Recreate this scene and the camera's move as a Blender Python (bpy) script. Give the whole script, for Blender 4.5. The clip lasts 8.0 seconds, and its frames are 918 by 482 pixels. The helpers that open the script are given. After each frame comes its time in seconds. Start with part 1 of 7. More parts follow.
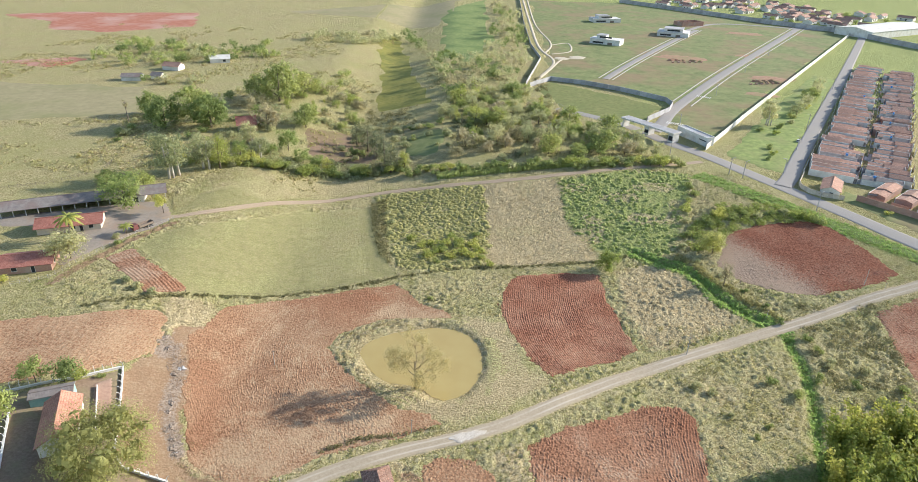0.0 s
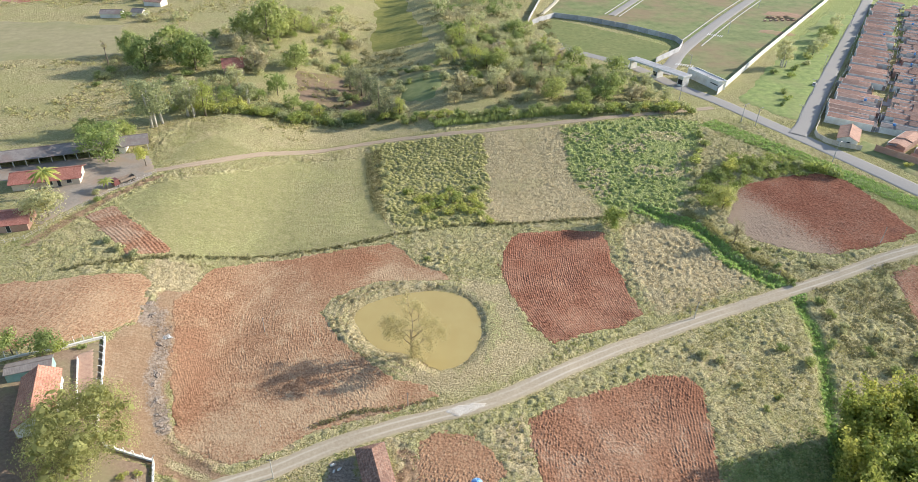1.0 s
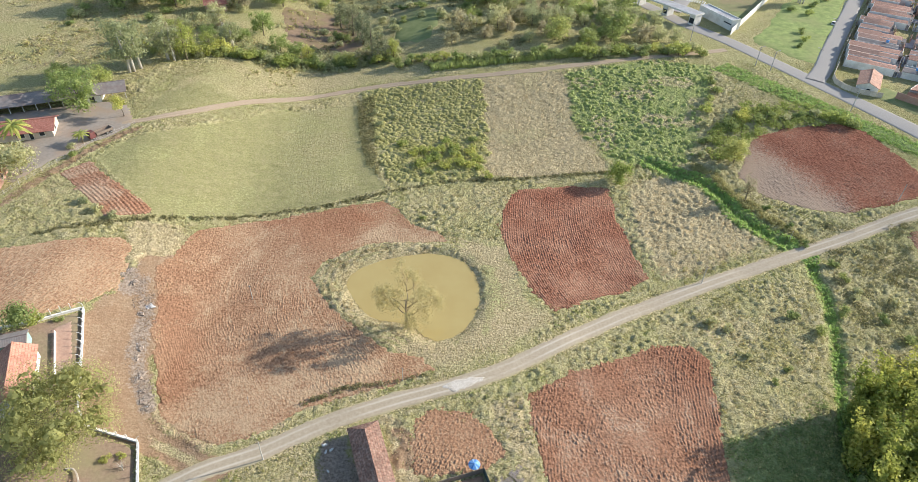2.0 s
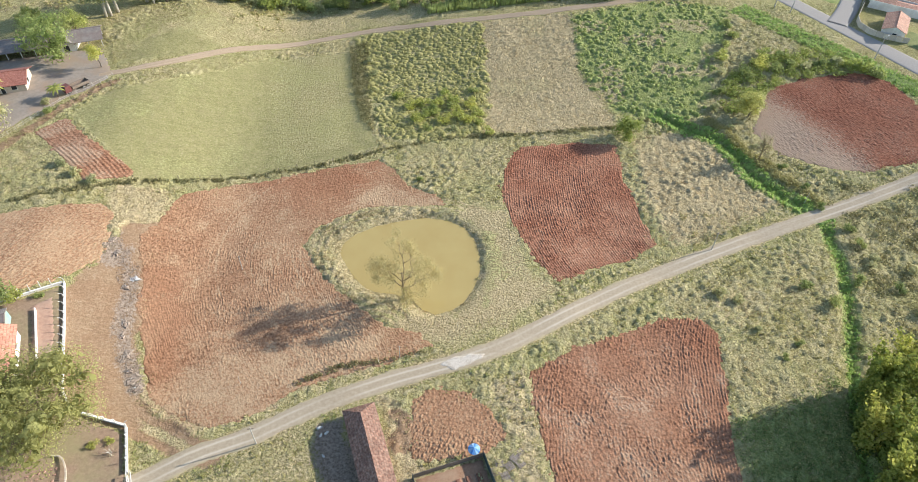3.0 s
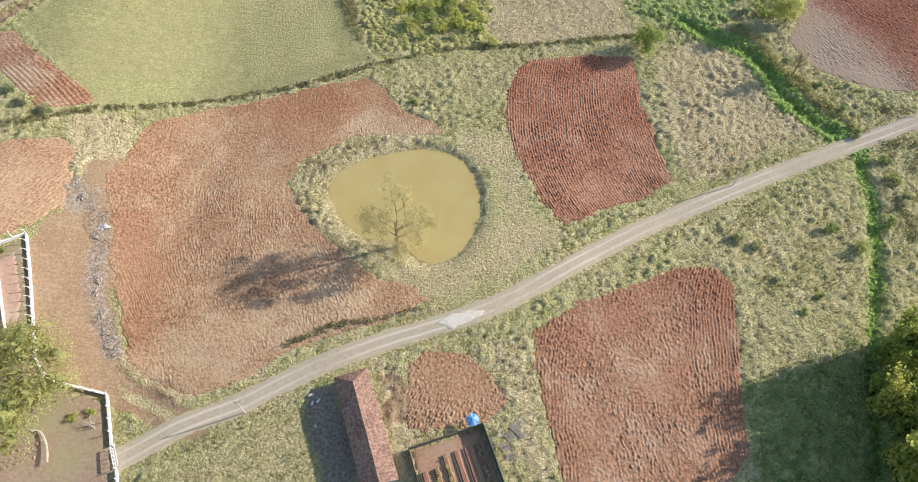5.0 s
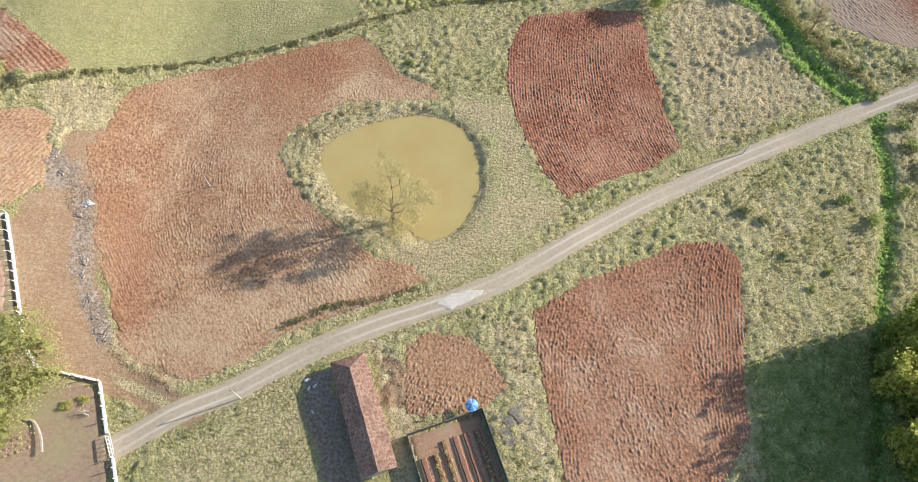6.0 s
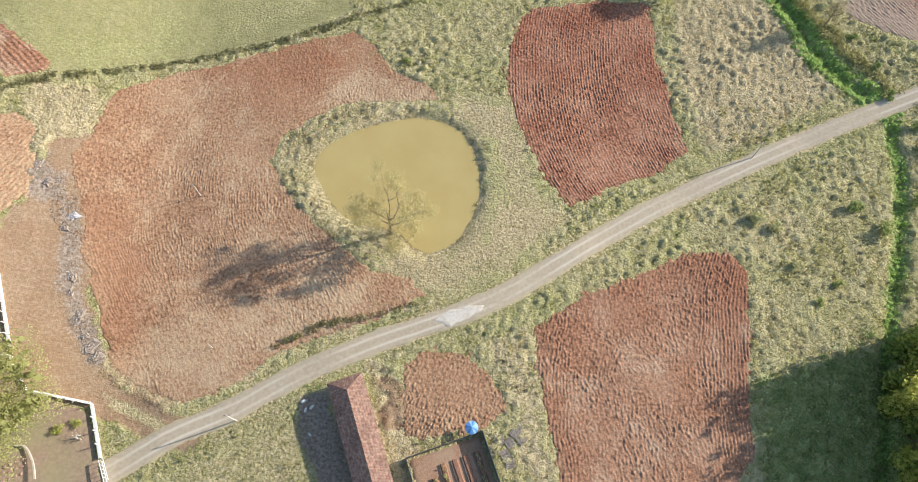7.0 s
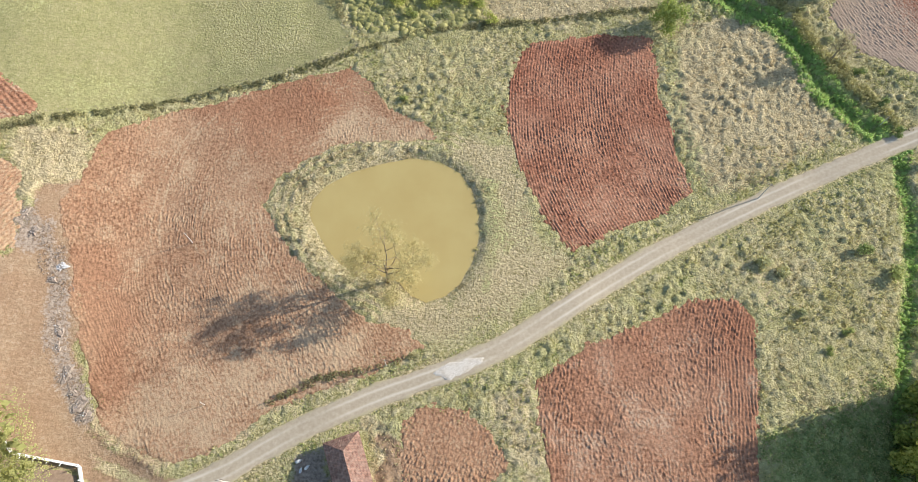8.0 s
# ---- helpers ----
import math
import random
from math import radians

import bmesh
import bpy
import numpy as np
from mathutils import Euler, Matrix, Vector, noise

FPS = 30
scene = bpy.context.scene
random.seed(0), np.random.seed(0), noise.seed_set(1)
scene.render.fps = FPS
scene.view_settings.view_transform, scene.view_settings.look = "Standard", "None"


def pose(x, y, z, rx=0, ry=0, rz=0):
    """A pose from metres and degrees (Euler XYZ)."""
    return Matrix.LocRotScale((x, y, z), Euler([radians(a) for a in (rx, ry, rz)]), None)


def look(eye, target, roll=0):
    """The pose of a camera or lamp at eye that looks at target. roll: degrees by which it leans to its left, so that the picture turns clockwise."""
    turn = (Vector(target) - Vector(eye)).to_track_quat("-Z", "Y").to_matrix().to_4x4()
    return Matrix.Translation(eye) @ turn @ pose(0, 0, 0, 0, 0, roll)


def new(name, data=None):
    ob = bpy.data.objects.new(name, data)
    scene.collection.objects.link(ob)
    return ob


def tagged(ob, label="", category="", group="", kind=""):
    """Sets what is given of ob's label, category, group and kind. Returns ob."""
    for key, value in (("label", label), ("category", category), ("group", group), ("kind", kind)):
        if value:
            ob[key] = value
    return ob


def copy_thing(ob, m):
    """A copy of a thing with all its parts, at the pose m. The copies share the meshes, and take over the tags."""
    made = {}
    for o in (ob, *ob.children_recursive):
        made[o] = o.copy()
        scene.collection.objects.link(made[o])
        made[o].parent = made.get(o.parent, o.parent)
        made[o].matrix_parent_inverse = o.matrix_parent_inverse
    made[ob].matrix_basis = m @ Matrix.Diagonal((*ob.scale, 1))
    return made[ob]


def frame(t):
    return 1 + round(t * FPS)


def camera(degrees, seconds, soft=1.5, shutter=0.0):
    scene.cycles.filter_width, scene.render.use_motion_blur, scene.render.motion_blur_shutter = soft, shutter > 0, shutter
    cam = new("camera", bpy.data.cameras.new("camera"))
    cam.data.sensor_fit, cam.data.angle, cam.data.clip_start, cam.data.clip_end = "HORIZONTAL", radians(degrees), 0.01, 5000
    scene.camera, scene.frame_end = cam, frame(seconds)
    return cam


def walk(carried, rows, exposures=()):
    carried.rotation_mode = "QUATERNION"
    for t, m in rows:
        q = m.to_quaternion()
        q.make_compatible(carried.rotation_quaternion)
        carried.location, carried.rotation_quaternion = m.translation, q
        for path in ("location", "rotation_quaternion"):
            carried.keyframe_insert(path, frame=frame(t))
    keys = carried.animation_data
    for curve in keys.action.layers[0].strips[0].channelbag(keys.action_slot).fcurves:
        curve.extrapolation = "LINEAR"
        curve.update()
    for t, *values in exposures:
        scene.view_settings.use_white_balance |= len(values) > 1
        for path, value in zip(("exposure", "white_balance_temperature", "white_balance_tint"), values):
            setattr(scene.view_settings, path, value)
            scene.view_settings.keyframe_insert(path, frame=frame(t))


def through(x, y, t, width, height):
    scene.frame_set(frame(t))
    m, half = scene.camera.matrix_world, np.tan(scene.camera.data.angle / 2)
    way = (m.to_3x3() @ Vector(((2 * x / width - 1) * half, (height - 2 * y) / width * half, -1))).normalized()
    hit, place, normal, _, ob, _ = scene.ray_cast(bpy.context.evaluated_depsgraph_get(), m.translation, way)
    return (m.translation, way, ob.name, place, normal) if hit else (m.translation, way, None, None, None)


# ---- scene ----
cam = camera(72.0, 8.0, 0.6)
PATH = [
    (0, (0.023, -0.056, 108.32), (0.039, 1.727, 107.414), 1.7),
    (0.5, (0.121, 5.863, 108.646), (0.142, 7.6, 107.655), 1.7),
    (1, (0.177, 11.772, 109.114), (0.201, 13.456, 108.036), 1.8),
    (1.5, (0.287, 17.755, 109.592), (0.315, 19.382, 108.428), 1.9),
    (1.7, (0.33, 20.103, 109.719), (0.361, 21.705, 108.521), 2.0),
    (2.8, (0.501, 32.629, 110.702), (0.541, 34.083, 109.33), 2.2),
    (3, (0.55, 34.797, 110.834), (0.589, 36.222, 109.432), 2.2),
    (3.5, (0.639, 40.144, 111.253), (0.681, 41.494, 109.778), 2.3),
    (4, (0.687, 45.303, 111.577), (0.732, 46.575, 110.034), 2.5),
    (4.5, (0.754, 50.317, 111.885), (0.8, 51.507, 110.278), 2.7),
    (4.7, (0.779, 52.298, 111.978), (0.825, 53.454, 110.347), 2.8),
    (6, (0.848, 64.922, 112.555), (0.902, 65.851, 110.785), 3.5),
    (6.5, (0.91, 69.827, 112.871), (0.965, 70.664, 111.056), 3.9),
    (7, (0.921, 75.014, 113.337), (0.977, 75.842, 111.517), 3.9),
    (7.5, (0.996, 79.829, 113.695), (1.053, 80.658, 111.876), 3.9),
    (8, (1.03, 84.719, 114.04), (1.088, 85.548, 112.22), 3.8),
]
walk(cam, [(t, look(eye, target, roll)) for t, eye, target, roll in PATH])

# ---- light ----
SUN_EL, SUN_DIR = 22.0, (0.94, 0.34)
world = bpy.data.worlds.new("sky")
scene.world = world
world.use_nodes = True
wn, wl = world.node_tree.nodes, world.node_tree.links
sky = wn.new("ShaderNodeTexSky")
sky.sky_type, sky.sun_disc = "NISHITA", False
sky.sun_elevation = radians(SUN_EL)
sky.sun_rotation = math.atan2(SUN_DIR[0], SUN_DIR[1])
sky.dust_density = 0.7
wl.new(sky.outputs[0], wn["Background"].inputs[0])
wn["Background"].inputs[1].default_value = 0.15
sun_data = bpy.data.lights.new("sun", "SUN")
sun_data.energy, sun_data.angle, sun_data.color = 4.7, radians(0.53), (1.0, 0.93, 0.84)
sun = new("sun", sun_data)
flat = math.cos(radians(SUN_EL)) / math.hypot(*SUN_DIR)
sun.matrix_world = look((0, 0, 300), (-SUN_DIR[0] * flat * 100, -SUN_DIR[1] * flat * 100, 300 - 100 * math.sin(radians(SUN_EL))))
scene.view_settings.exposure = 0.61


# ---- materials ----
def nodes_of(name):
    m = bpy.data.materials.new(name)
    m.use_nodes = True
    nt = m.node_tree
    return m, nt, nt.nodes["Principled BSDF"]


def noise_node(nt, scale, detail=4.0, rough=0.6, coord="Object", stretch=None, turn=0.0):
    tc = nt.nodes.new("ShaderNodeTexCoord")
    n = nt.nodes.new("ShaderNodeTexNoise")
    n.inputs["Scale"].default_value, n.inputs["Detail"].default_value, n.inputs["Roughness"].default_value = scale, detail, rough
    if stretch:
        mp = nt.nodes.new("ShaderNodeMapping")
        mp.inputs["Scale"].default_value = stretch
        mp.inputs["Rotation"].default_value = (0, 0, turn)
        nt.links.new(tc.outputs[coord], mp.inputs[0])
        nt.links.new(mp.outputs[0], n.inputs["Vector"])
    else:
        nt.links.new(tc.outputs[coord], n.inputs["Vector"])
    return n.outputs["Fac"]


def ramp(nt, fac, stops):
    r = nt.nodes.new("ShaderNodeValToRGB")
    el = r.color_ramp.elements
    while len(el) < len(stops):
        el.new(0.5)
    for e, (p, c) in zip(el, stops):
        e.position, e.color = p, (*c, 1)
    nt.links.new(fac, r.inputs[0])
    return r.outputs[0]


def mix(nt, fac, a, b, mode="MIX"):
    m = nt.nodes.new("ShaderNodeMix")
    m.data_type, m.blend_type = "RGBA", mode
    for socket, v in ((m.inputs[0], fac), (m.inputs[6], a), (m.inputs[7], b)):
        if isinstance(v, (int, float)):
            socket.default_value = v
        elif isinstance(v, tuple):
            socket.default_value = (*v, 1)
        else:
            nt.links.new(v, socket)
    return m.outputs[2]


def maths(nt, op, a, b=0.0, c=0.0):
    m = nt.nodes.new("ShaderNodeMath")
    m.operation = op
    for socket, v in zip(m.inputs, (a, b, c)):
        if isinstance(v, (int, float)):
            socket.default_value = v
        else:
            nt.links.new(v, socket)
    return m.outputs[0]


def bump(nt, bsdf, height, strength=0.5, dist=0.1):
    b = nt.nodes.new("ShaderNodeBump")
    b.inputs["Strength"].default_value, b.inputs["Distance"].default_value = strength, dist
    nt.links.new(height, b.inputs["Height"])
    nt.links.new(b.outputs[0], bsdf.inputs["Normal"])


def rough_mat(name, dark, light, scale=1.0, big=0.1, stain=None, roughness=0.9, bump_by=0.3, bump_dist=0.05, island=0.0, objectwise=0.0, metal=0.0, coord="Object"):
    """A surface with grain and larger stains; island and objectwise vary the brightness from piece to piece."""
    m, nt, b = nodes_of(name)
    fine, wide = noise_node(nt, scale, 6, 0.7, coord), noise_node(nt, big, 4, 0.6, coord)
    col = ramp(nt, fine, [(0.3, dark), (0.7, light)])
    if stain:
        col = mix(nt, maths(nt, "MULTIPLY", ramp(nt, wide, [(0.45, (0, 0, 0)), (0.65, (1, 1, 1))]), 0.7), col, stain)
    for amount, node, sock in ((island, "ShaderNodeNewGeometry", "Random Per Island"), (objectwise, "ShaderNodeObjectInfo", "Random")):
        if amount:
            g = nt.nodes.new(node)
            v = maths(nt, "MULTIPLY_ADD", g.outputs[sock], 2 * amount, 1 - amount)
            hv = nt.nodes.new("ShaderNodeHueSaturation")
            nt.links.new(v, hv.inputs["Value"])
            nt.links.new(maths(nt, "MULTIPLY_ADD", g.outputs[sock], 0.06 * amount, 0.5 - 0.03 * amount), hv.inputs["Hue"])
            nt.links.new(col, hv.inputs["Color"])
            col = hv.outputs[0]
    nt.links.new(col, b.inputs["Base Color"])
    b.inputs["Roughness"].default_value, b.inputs["Metallic"].default_value = roughness, metal
    b.inputs["Specular IOR Level"].default_value = 0.25
    if bump_by:
        bump(nt, b, fine, bump_by, bump_dist)
    return m


def leaf_mat(name, dark, light, through=0.35, vary=0.5, least=1.0, wide_by=0.35):
    """Leaves: colour from clump to clump, light coming through."""
    m, nt, b = nodes_of(name)
    g = nt.nodes.new("ShaderNodeNewGeometry")
    o = nt.nodes.new("ShaderNodeObjectInfo")
    wide = noise_node(nt, wide_by, 3, 0.6)
    f = maths(nt, "ADD", maths(nt, "MULTIPLY", g.outputs["Random Per Island"], 0.3), maths(nt, "MULTIPLY", wide, 0.7))
    col = ramp(nt, f, [(0.25, dark), (0.75, light)])
    hv = nt.nodes.new("ShaderNodeHueSaturation")
    nt.links.new(maths(nt, "MULTIPLY_ADD", o.outputs["Random"], vary, least), hv.inputs["Value"])
    nt.links.new(maths(nt, "MULTIPLY_ADD", o.outputs["Random"], -0.08 * vary, 0.5 + 0.04 * vary), hv.inputs["Hue"])
    nt.links.new(col, hv.inputs["Color"])
    nt.links.new(hv.outputs[0], b.inputs["Base Color"])
    b.inputs["Roughness"].default_value = 0.6
    b.inputs["Specular IOR Level"].default_value = 0.2
    t = nt.nodes.new("ShaderNodeBsdfTranslucent")
    nt.links.new(hv.outputs[0], t.inputs[0])
    ms = nt.nodes.new("ShaderNodeMixShader")
    ms.inputs[0].default_value = through
    nt.links.new(b.outputs[0], ms.inputs[1])
    nt.links.new(t.outputs[0], ms.inputs[2])
    nt.links.new(ms.outputs[0], nt.nodes["Material Output"].inputs[0])
    return m


# ---- plan ----
POND = [(-24.4, 145.4), (-21.7, 148.7), (-16.3, 151.9), (-10.7, 153.8), (-5.0, 155.0), (0.7, 154.2), (4.6, 151.5), (6.8, 147.7), (8.0, 142.6), (7.7, 136.9), (6.3, 132.0),
        (4.1, 128.0), (1.6, 125.6), (-1.8, 124.5), (-4.8, 125.9), (-7.0, 128.5), (-11.3, 130.2), (-15.0, 130.6), (-17.7, 131.9), (-20.7, 135.1), (-23.0, 139.2), (-24.5, 142.4)]
DITCH = [(66, 203), (71.9, 197.0), (80.0, 192.0), (84.0, 185.1), (86.4, 176.8), (89.6, 170.9), (93.1, 166.6), (97.1, 163.3), (100.5, 157), (99.9, 151.6), (99.9, 145.5), (98.0, 137.6), (95.4, 130.2), (93.0, 123.3), (90.4, 116.8), (87.3, 109.2), (83.5, 99.6), (80.7, 89.8), (74, 70)]

F_BIG = [(-71.6, 142.8), (-67.9, 130.0), (-64.6, 119.1), (-58.4, 104.0), (-55.6, 100.3), (-45.6, 95.2), (-41.6, 96.0), (-34.2, 99.0), (-29.6, 104.0), (-20.0, 107.4), (-10.5, 111.2), (-1.7, 114.9), (-4.8, 117.8), (-12.0, 119.8), (-16.9, 124.2), (-21.8, 128.0), (-26.8, 132.6), (-30.9, 137.4), (-34.1, 144.4), (-32.8, 149.6), (-27.7, 153.8), (-21.7, 158.3), (-14.1, 159.8), (-3.8, 159.6), (1.0, 159.4), (-1.6, 163.2), (-9.3, 167.6), (-14.9, 174.3), (-19.2, 178.7), (-28.4, 176.3), (-39.9, 171.5), (-54.7, 166.4), (-67.6, 159.8), (-69.8, 149.0)]
F_LEFT = [(-124, 140.5), (-101.6, 145.0), (-83.5, 150.7), (-79.9, 147.7), (-78.2, 133.3), (-80.5, 128.5), (-88.5, 122.5), (-97.5, 118.0), (-112, 114.5)]
F_WEDGE = [(-111.3, 177.2), (-105.9, 183.6), (-80.2, 162.3), (-89.8, 158.0)]
F_MID = [(22.3, 187.0), (36, 189), (49.9, 188.5), (49.8, 174.0), (51.5, 161.1), (53.6, 148.4), (45.6, 142.7), (27.0, 135.3), (23.4, 139.6), (19.3, 150.0), (15.3, 163.2), (16.7, 175.0), (19.9, 184.3)]
F_LOW = [(18.8, 109.0), (28.9, 115.4), (41.2, 120.8), (50.1, 124.2), (58.7, 125.1), (61.1, 121.5), (57.9, 100.4), (55.4, 85.6), (49.3, 78.5), (42, 62), (24, 62), (22.6, 77.4), (21.0, 85.4), (19.5, 94.4), (18.5, 104.2)]
F_DUG = [(-5.6, 101.6), (-3.0, 103.2), (1.6, 104.2), (6.0, 103.0), (10.8, 98.6), (12.6, 94.4), (8.9, 91.3), (3.8, 90.0), (-4.4, 89.6), (-5.6, 95.4)]
F_FAR = [(103.5, 213.8), (115.4, 219.3), (136.5, 221.5), (142.8, 216.1), (150.3, 186.8), (141.7, 181.8), (119.9, 176.5), (107.4, 178.2), (97.4, 184.9), (92.4, 193.7)]
F_EDGE = [(134.2, 167.7), (152, 174), (175, 180), (165, 130), (127.2, 132.8), (129.8, 145.9), (131.4, 156.0)]
FIELD_POLYS = [F_BIG, F_LEFT, F_WEDGE, F_MID, F_LOW, F_DUG, F_FAR, F_EDGE]
ROAD_A = [(-54.6, 83.2), (-49.1, 86.8), (-43.8, 90.0), (-35.3, 93.7), (-30.5, 96.4), (-25.7, 99.2), (-19.6, 102.2), (-15.5, 104.0), (-10.3, 106.2), (-4.9, 108.1), (0.5, 110.0), (6.1, 112.1), (11.7, 114.6), (17.5, 117.9), (29.7, 125.7), (42.8, 133.5), (56.5, 140.7), (70.5, 147.4), (84.8, 153.8), (99.7, 160.1), (111, 164.6), (134, 174.0), (153.9, 180.3), (185, 190)]
ROAD_B = [(-106, 207), (-98, 211), (-87.7, 218.5), (-66.8, 238.0), (-34.9, 253.5), (-4.5, 257.6), (31.6, 262.2), (63.8, 268.8), (116, 283)]
ROAD_C = [(90, 345), (108, 312), (121, 292), (136, 262), (158, 220), (168, 203.5), (195, 166)]
COMPOUND = [(-100, 118), (-81, 127), (-58, 96), (-51, 76), (-100, 60)]
GARDEN = [(-4.8, 85.8), (8.1, 90.2), (16, 68), (3, 64)]
SHED = [(-24, 93.5), (-22.5, 96), (-13, 102), (-5, 79), (-17, 73), (-19.8, 81)]
FARM = [(-102, 205), (-110.7, 191.9), (-121.2, 163.8), (-180, 150), (-180, 240), (-110, 226)]


def ss(a, b, v):
    t = np.clip((np.asarray(v, float) - a) / (b - a), 0, 1)
    return t * t * (3 - 2 * t)


def sdf(poly, x, y):
    """Distance to a closed outline, minus inside."""
    x, y = np.asarray(x, float), np.asarray(y, float)
    best, inside = np.full(x.shape, 1e9), np.zeros(x.shape, bool)
    for (ax, ay), (bx, by) in zip(poly, poly[1:] + poly[:1]):
        ex, ey = bx - ax, by - ay
        t = np.clip(((x - ax) * ex + (y - ay) * ey) / (ex * ex + ey * ey), 0, 1)
        best = np.minimum(best, np.hypot(x - ax - t * ex, y - ay - t * ey))
        cross = (ay > y) != (by > y)
        with np.errstate(divide="ignore", invalid="ignore"):
            inside ^= cross & (x < ex * (y - ay) / (ey if ey else 1e-9) + ax)
    return np.where(inside, -best, best)


def line_dist(line, x, y):
    """Distance to an open line."""
    best = np.full(np.shape(x), 1e9)
    for (ax, ay), (bx, by) in zip(line, line[1:]):
        ex, ey = bx - ax, by - ay
        t = np.clip(((x - ax) * ex + (y - ay) * ey) / (ex * ex + ey * ey), 0, 1)
        best = np.minimum(best, np.hypot(x - ax - t * ex, y - ay - t * ey))
    return best


def lattice(ix, iy, seed):
    h = np.sin(ix * 127.1 + iy * 311.7 + seed * 74.7) * 43758.5453
    return h - np.floor(h)


def vnoise(x, y, size, seed=0):
    """Smooth noise 0 to 1 with lumps of that size in metres."""
    x, y = np.asarray(x, float) / size, np.asarray(y, float) / size
    ix, iy = np.floor(x), np.floor(y)
    fx, fy = x - ix, y - iy
    fx, fy = fx * fx * (3 - 2 * fx), fy * fy * (3 - 2 * fy)
    a, b = lattice(ix, iy, seed), lattice(ix + 1, iy, seed)
    c, d = lattice(ix, iy + 1, seed), lattice(ix + 1, iy + 1, seed)
    return (a + (b - a) * fx) * (1 - fy) + (c + (d - c) * fx) * fy


def cells(x, y, size, seed):
    """Distance to the nearest of points strewn one to a square of that size, and a number 0 to 1 of that point."""
    x, y = np.asarray(x, float) / size, np.asarray(y, float) / size
    ix, iy = np.floor(x), np.floor(y)
    best, who = np.full(x.shape, 9.0), np.zeros(x.shape)
    for dx in (-1, 0, 1):
        for dy in (-1, 0, 1):
            cx, cy = ix + dx, iy + dy
            d = np.hypot(cx + 0.1 + 0.8 * lattice(cx, cy, seed) - x, cy + 0.1 + 0.8 * lattice(cx, cy, seed + 5) - y)
            who = np.where(d < best, lattice(cx, cy, seed + 11), who)
            best = np.minimum(best, d)
    return best * size, who


def land(x, y):
    """Height of the ground."""
    x, y = np.asarray(x, float), np.asarray(y, float)
    g = 0.6 + 8.5 * ss(50, 98, -x)
    g = g + 9.0 * ss(10, 110, (x - 90) * 0.45 + (y - 150) * 0.9) * ss(-60, 0, x) - 2.0 * ss(5, 60, x) * (1 - ss(140, 185, y))
    d = sdf(POND, x, y)
    w = ss(0, 5, d)
    g = g * w + 0.16 * np.exp(-((d - 3.0) / 2.2) ** 2) * ss(0, 2.5, d) - 0.25 * (1 - w) * (d > 0) * (1 - ss(0, 1, d)) - 0.9 * ss(0, 3, -d)
    g = g - 1.1 * np.exp(-(line_dist(DITCH, x, y) / 1.6) ** 2) * ss(2.8, 5.0, line_dist(ROAD_A, x, y))
    return g


def swell(x, y):
    """Gentle unevenness of the near fields."""
    return 0.25 * (vnoise(x, y, 9, 4) - 0.5) * (sdf(POND, x, y) > 2) * (1 - ss(255, 280, y)) * (1 - ss(125, 145, x))


def z_at(x, y):
    return float(land(np.array([x]), np.array([y]))[0])


# ---- building helpers ----
def mesh_from(name, verts, faces, mats, smooth=False, attrs=None, slots=None):
    me = bpy.data.meshes.new(name)
    verts, faces = np.asarray(verts, np.float32), np.asarray(faces, np.int32)
    me.vertices.add(len(verts))
    me.vertices.foreach_set("co", verts.ravel())
    k = faces.shape[1]
    me.loops.add(faces.size)
    me.loops.foreach_set("vertex_index", faces.ravel())
    me.polygons.add(len(faces))
    me.polygons.foreach_set("loop_start", np.arange(0, faces.size, k, dtype=np.int32))
    me.polygons.foreach_set("loop_total", np.full(len(faces), k, np.int32))
    if smooth:
        me.polygons.foreach_set("use_smooth", np.ones(len(faces), bool))
    for m in (mats if isinstance(mats, (list, tuple)) else [mats]):
        me.materials.append(m)
    if slots is not None:
        me.polygons.foreach_set("material_index", np.asarray(slots, np.int32))
    for key, values in (attrs or {}).items():
        a = me.attributes.new(key, "FLOAT", "POINT")
        a.data.foreach_set("value", np.asarray(values, np.float32))
    me.update()
    me.validate()
    return me


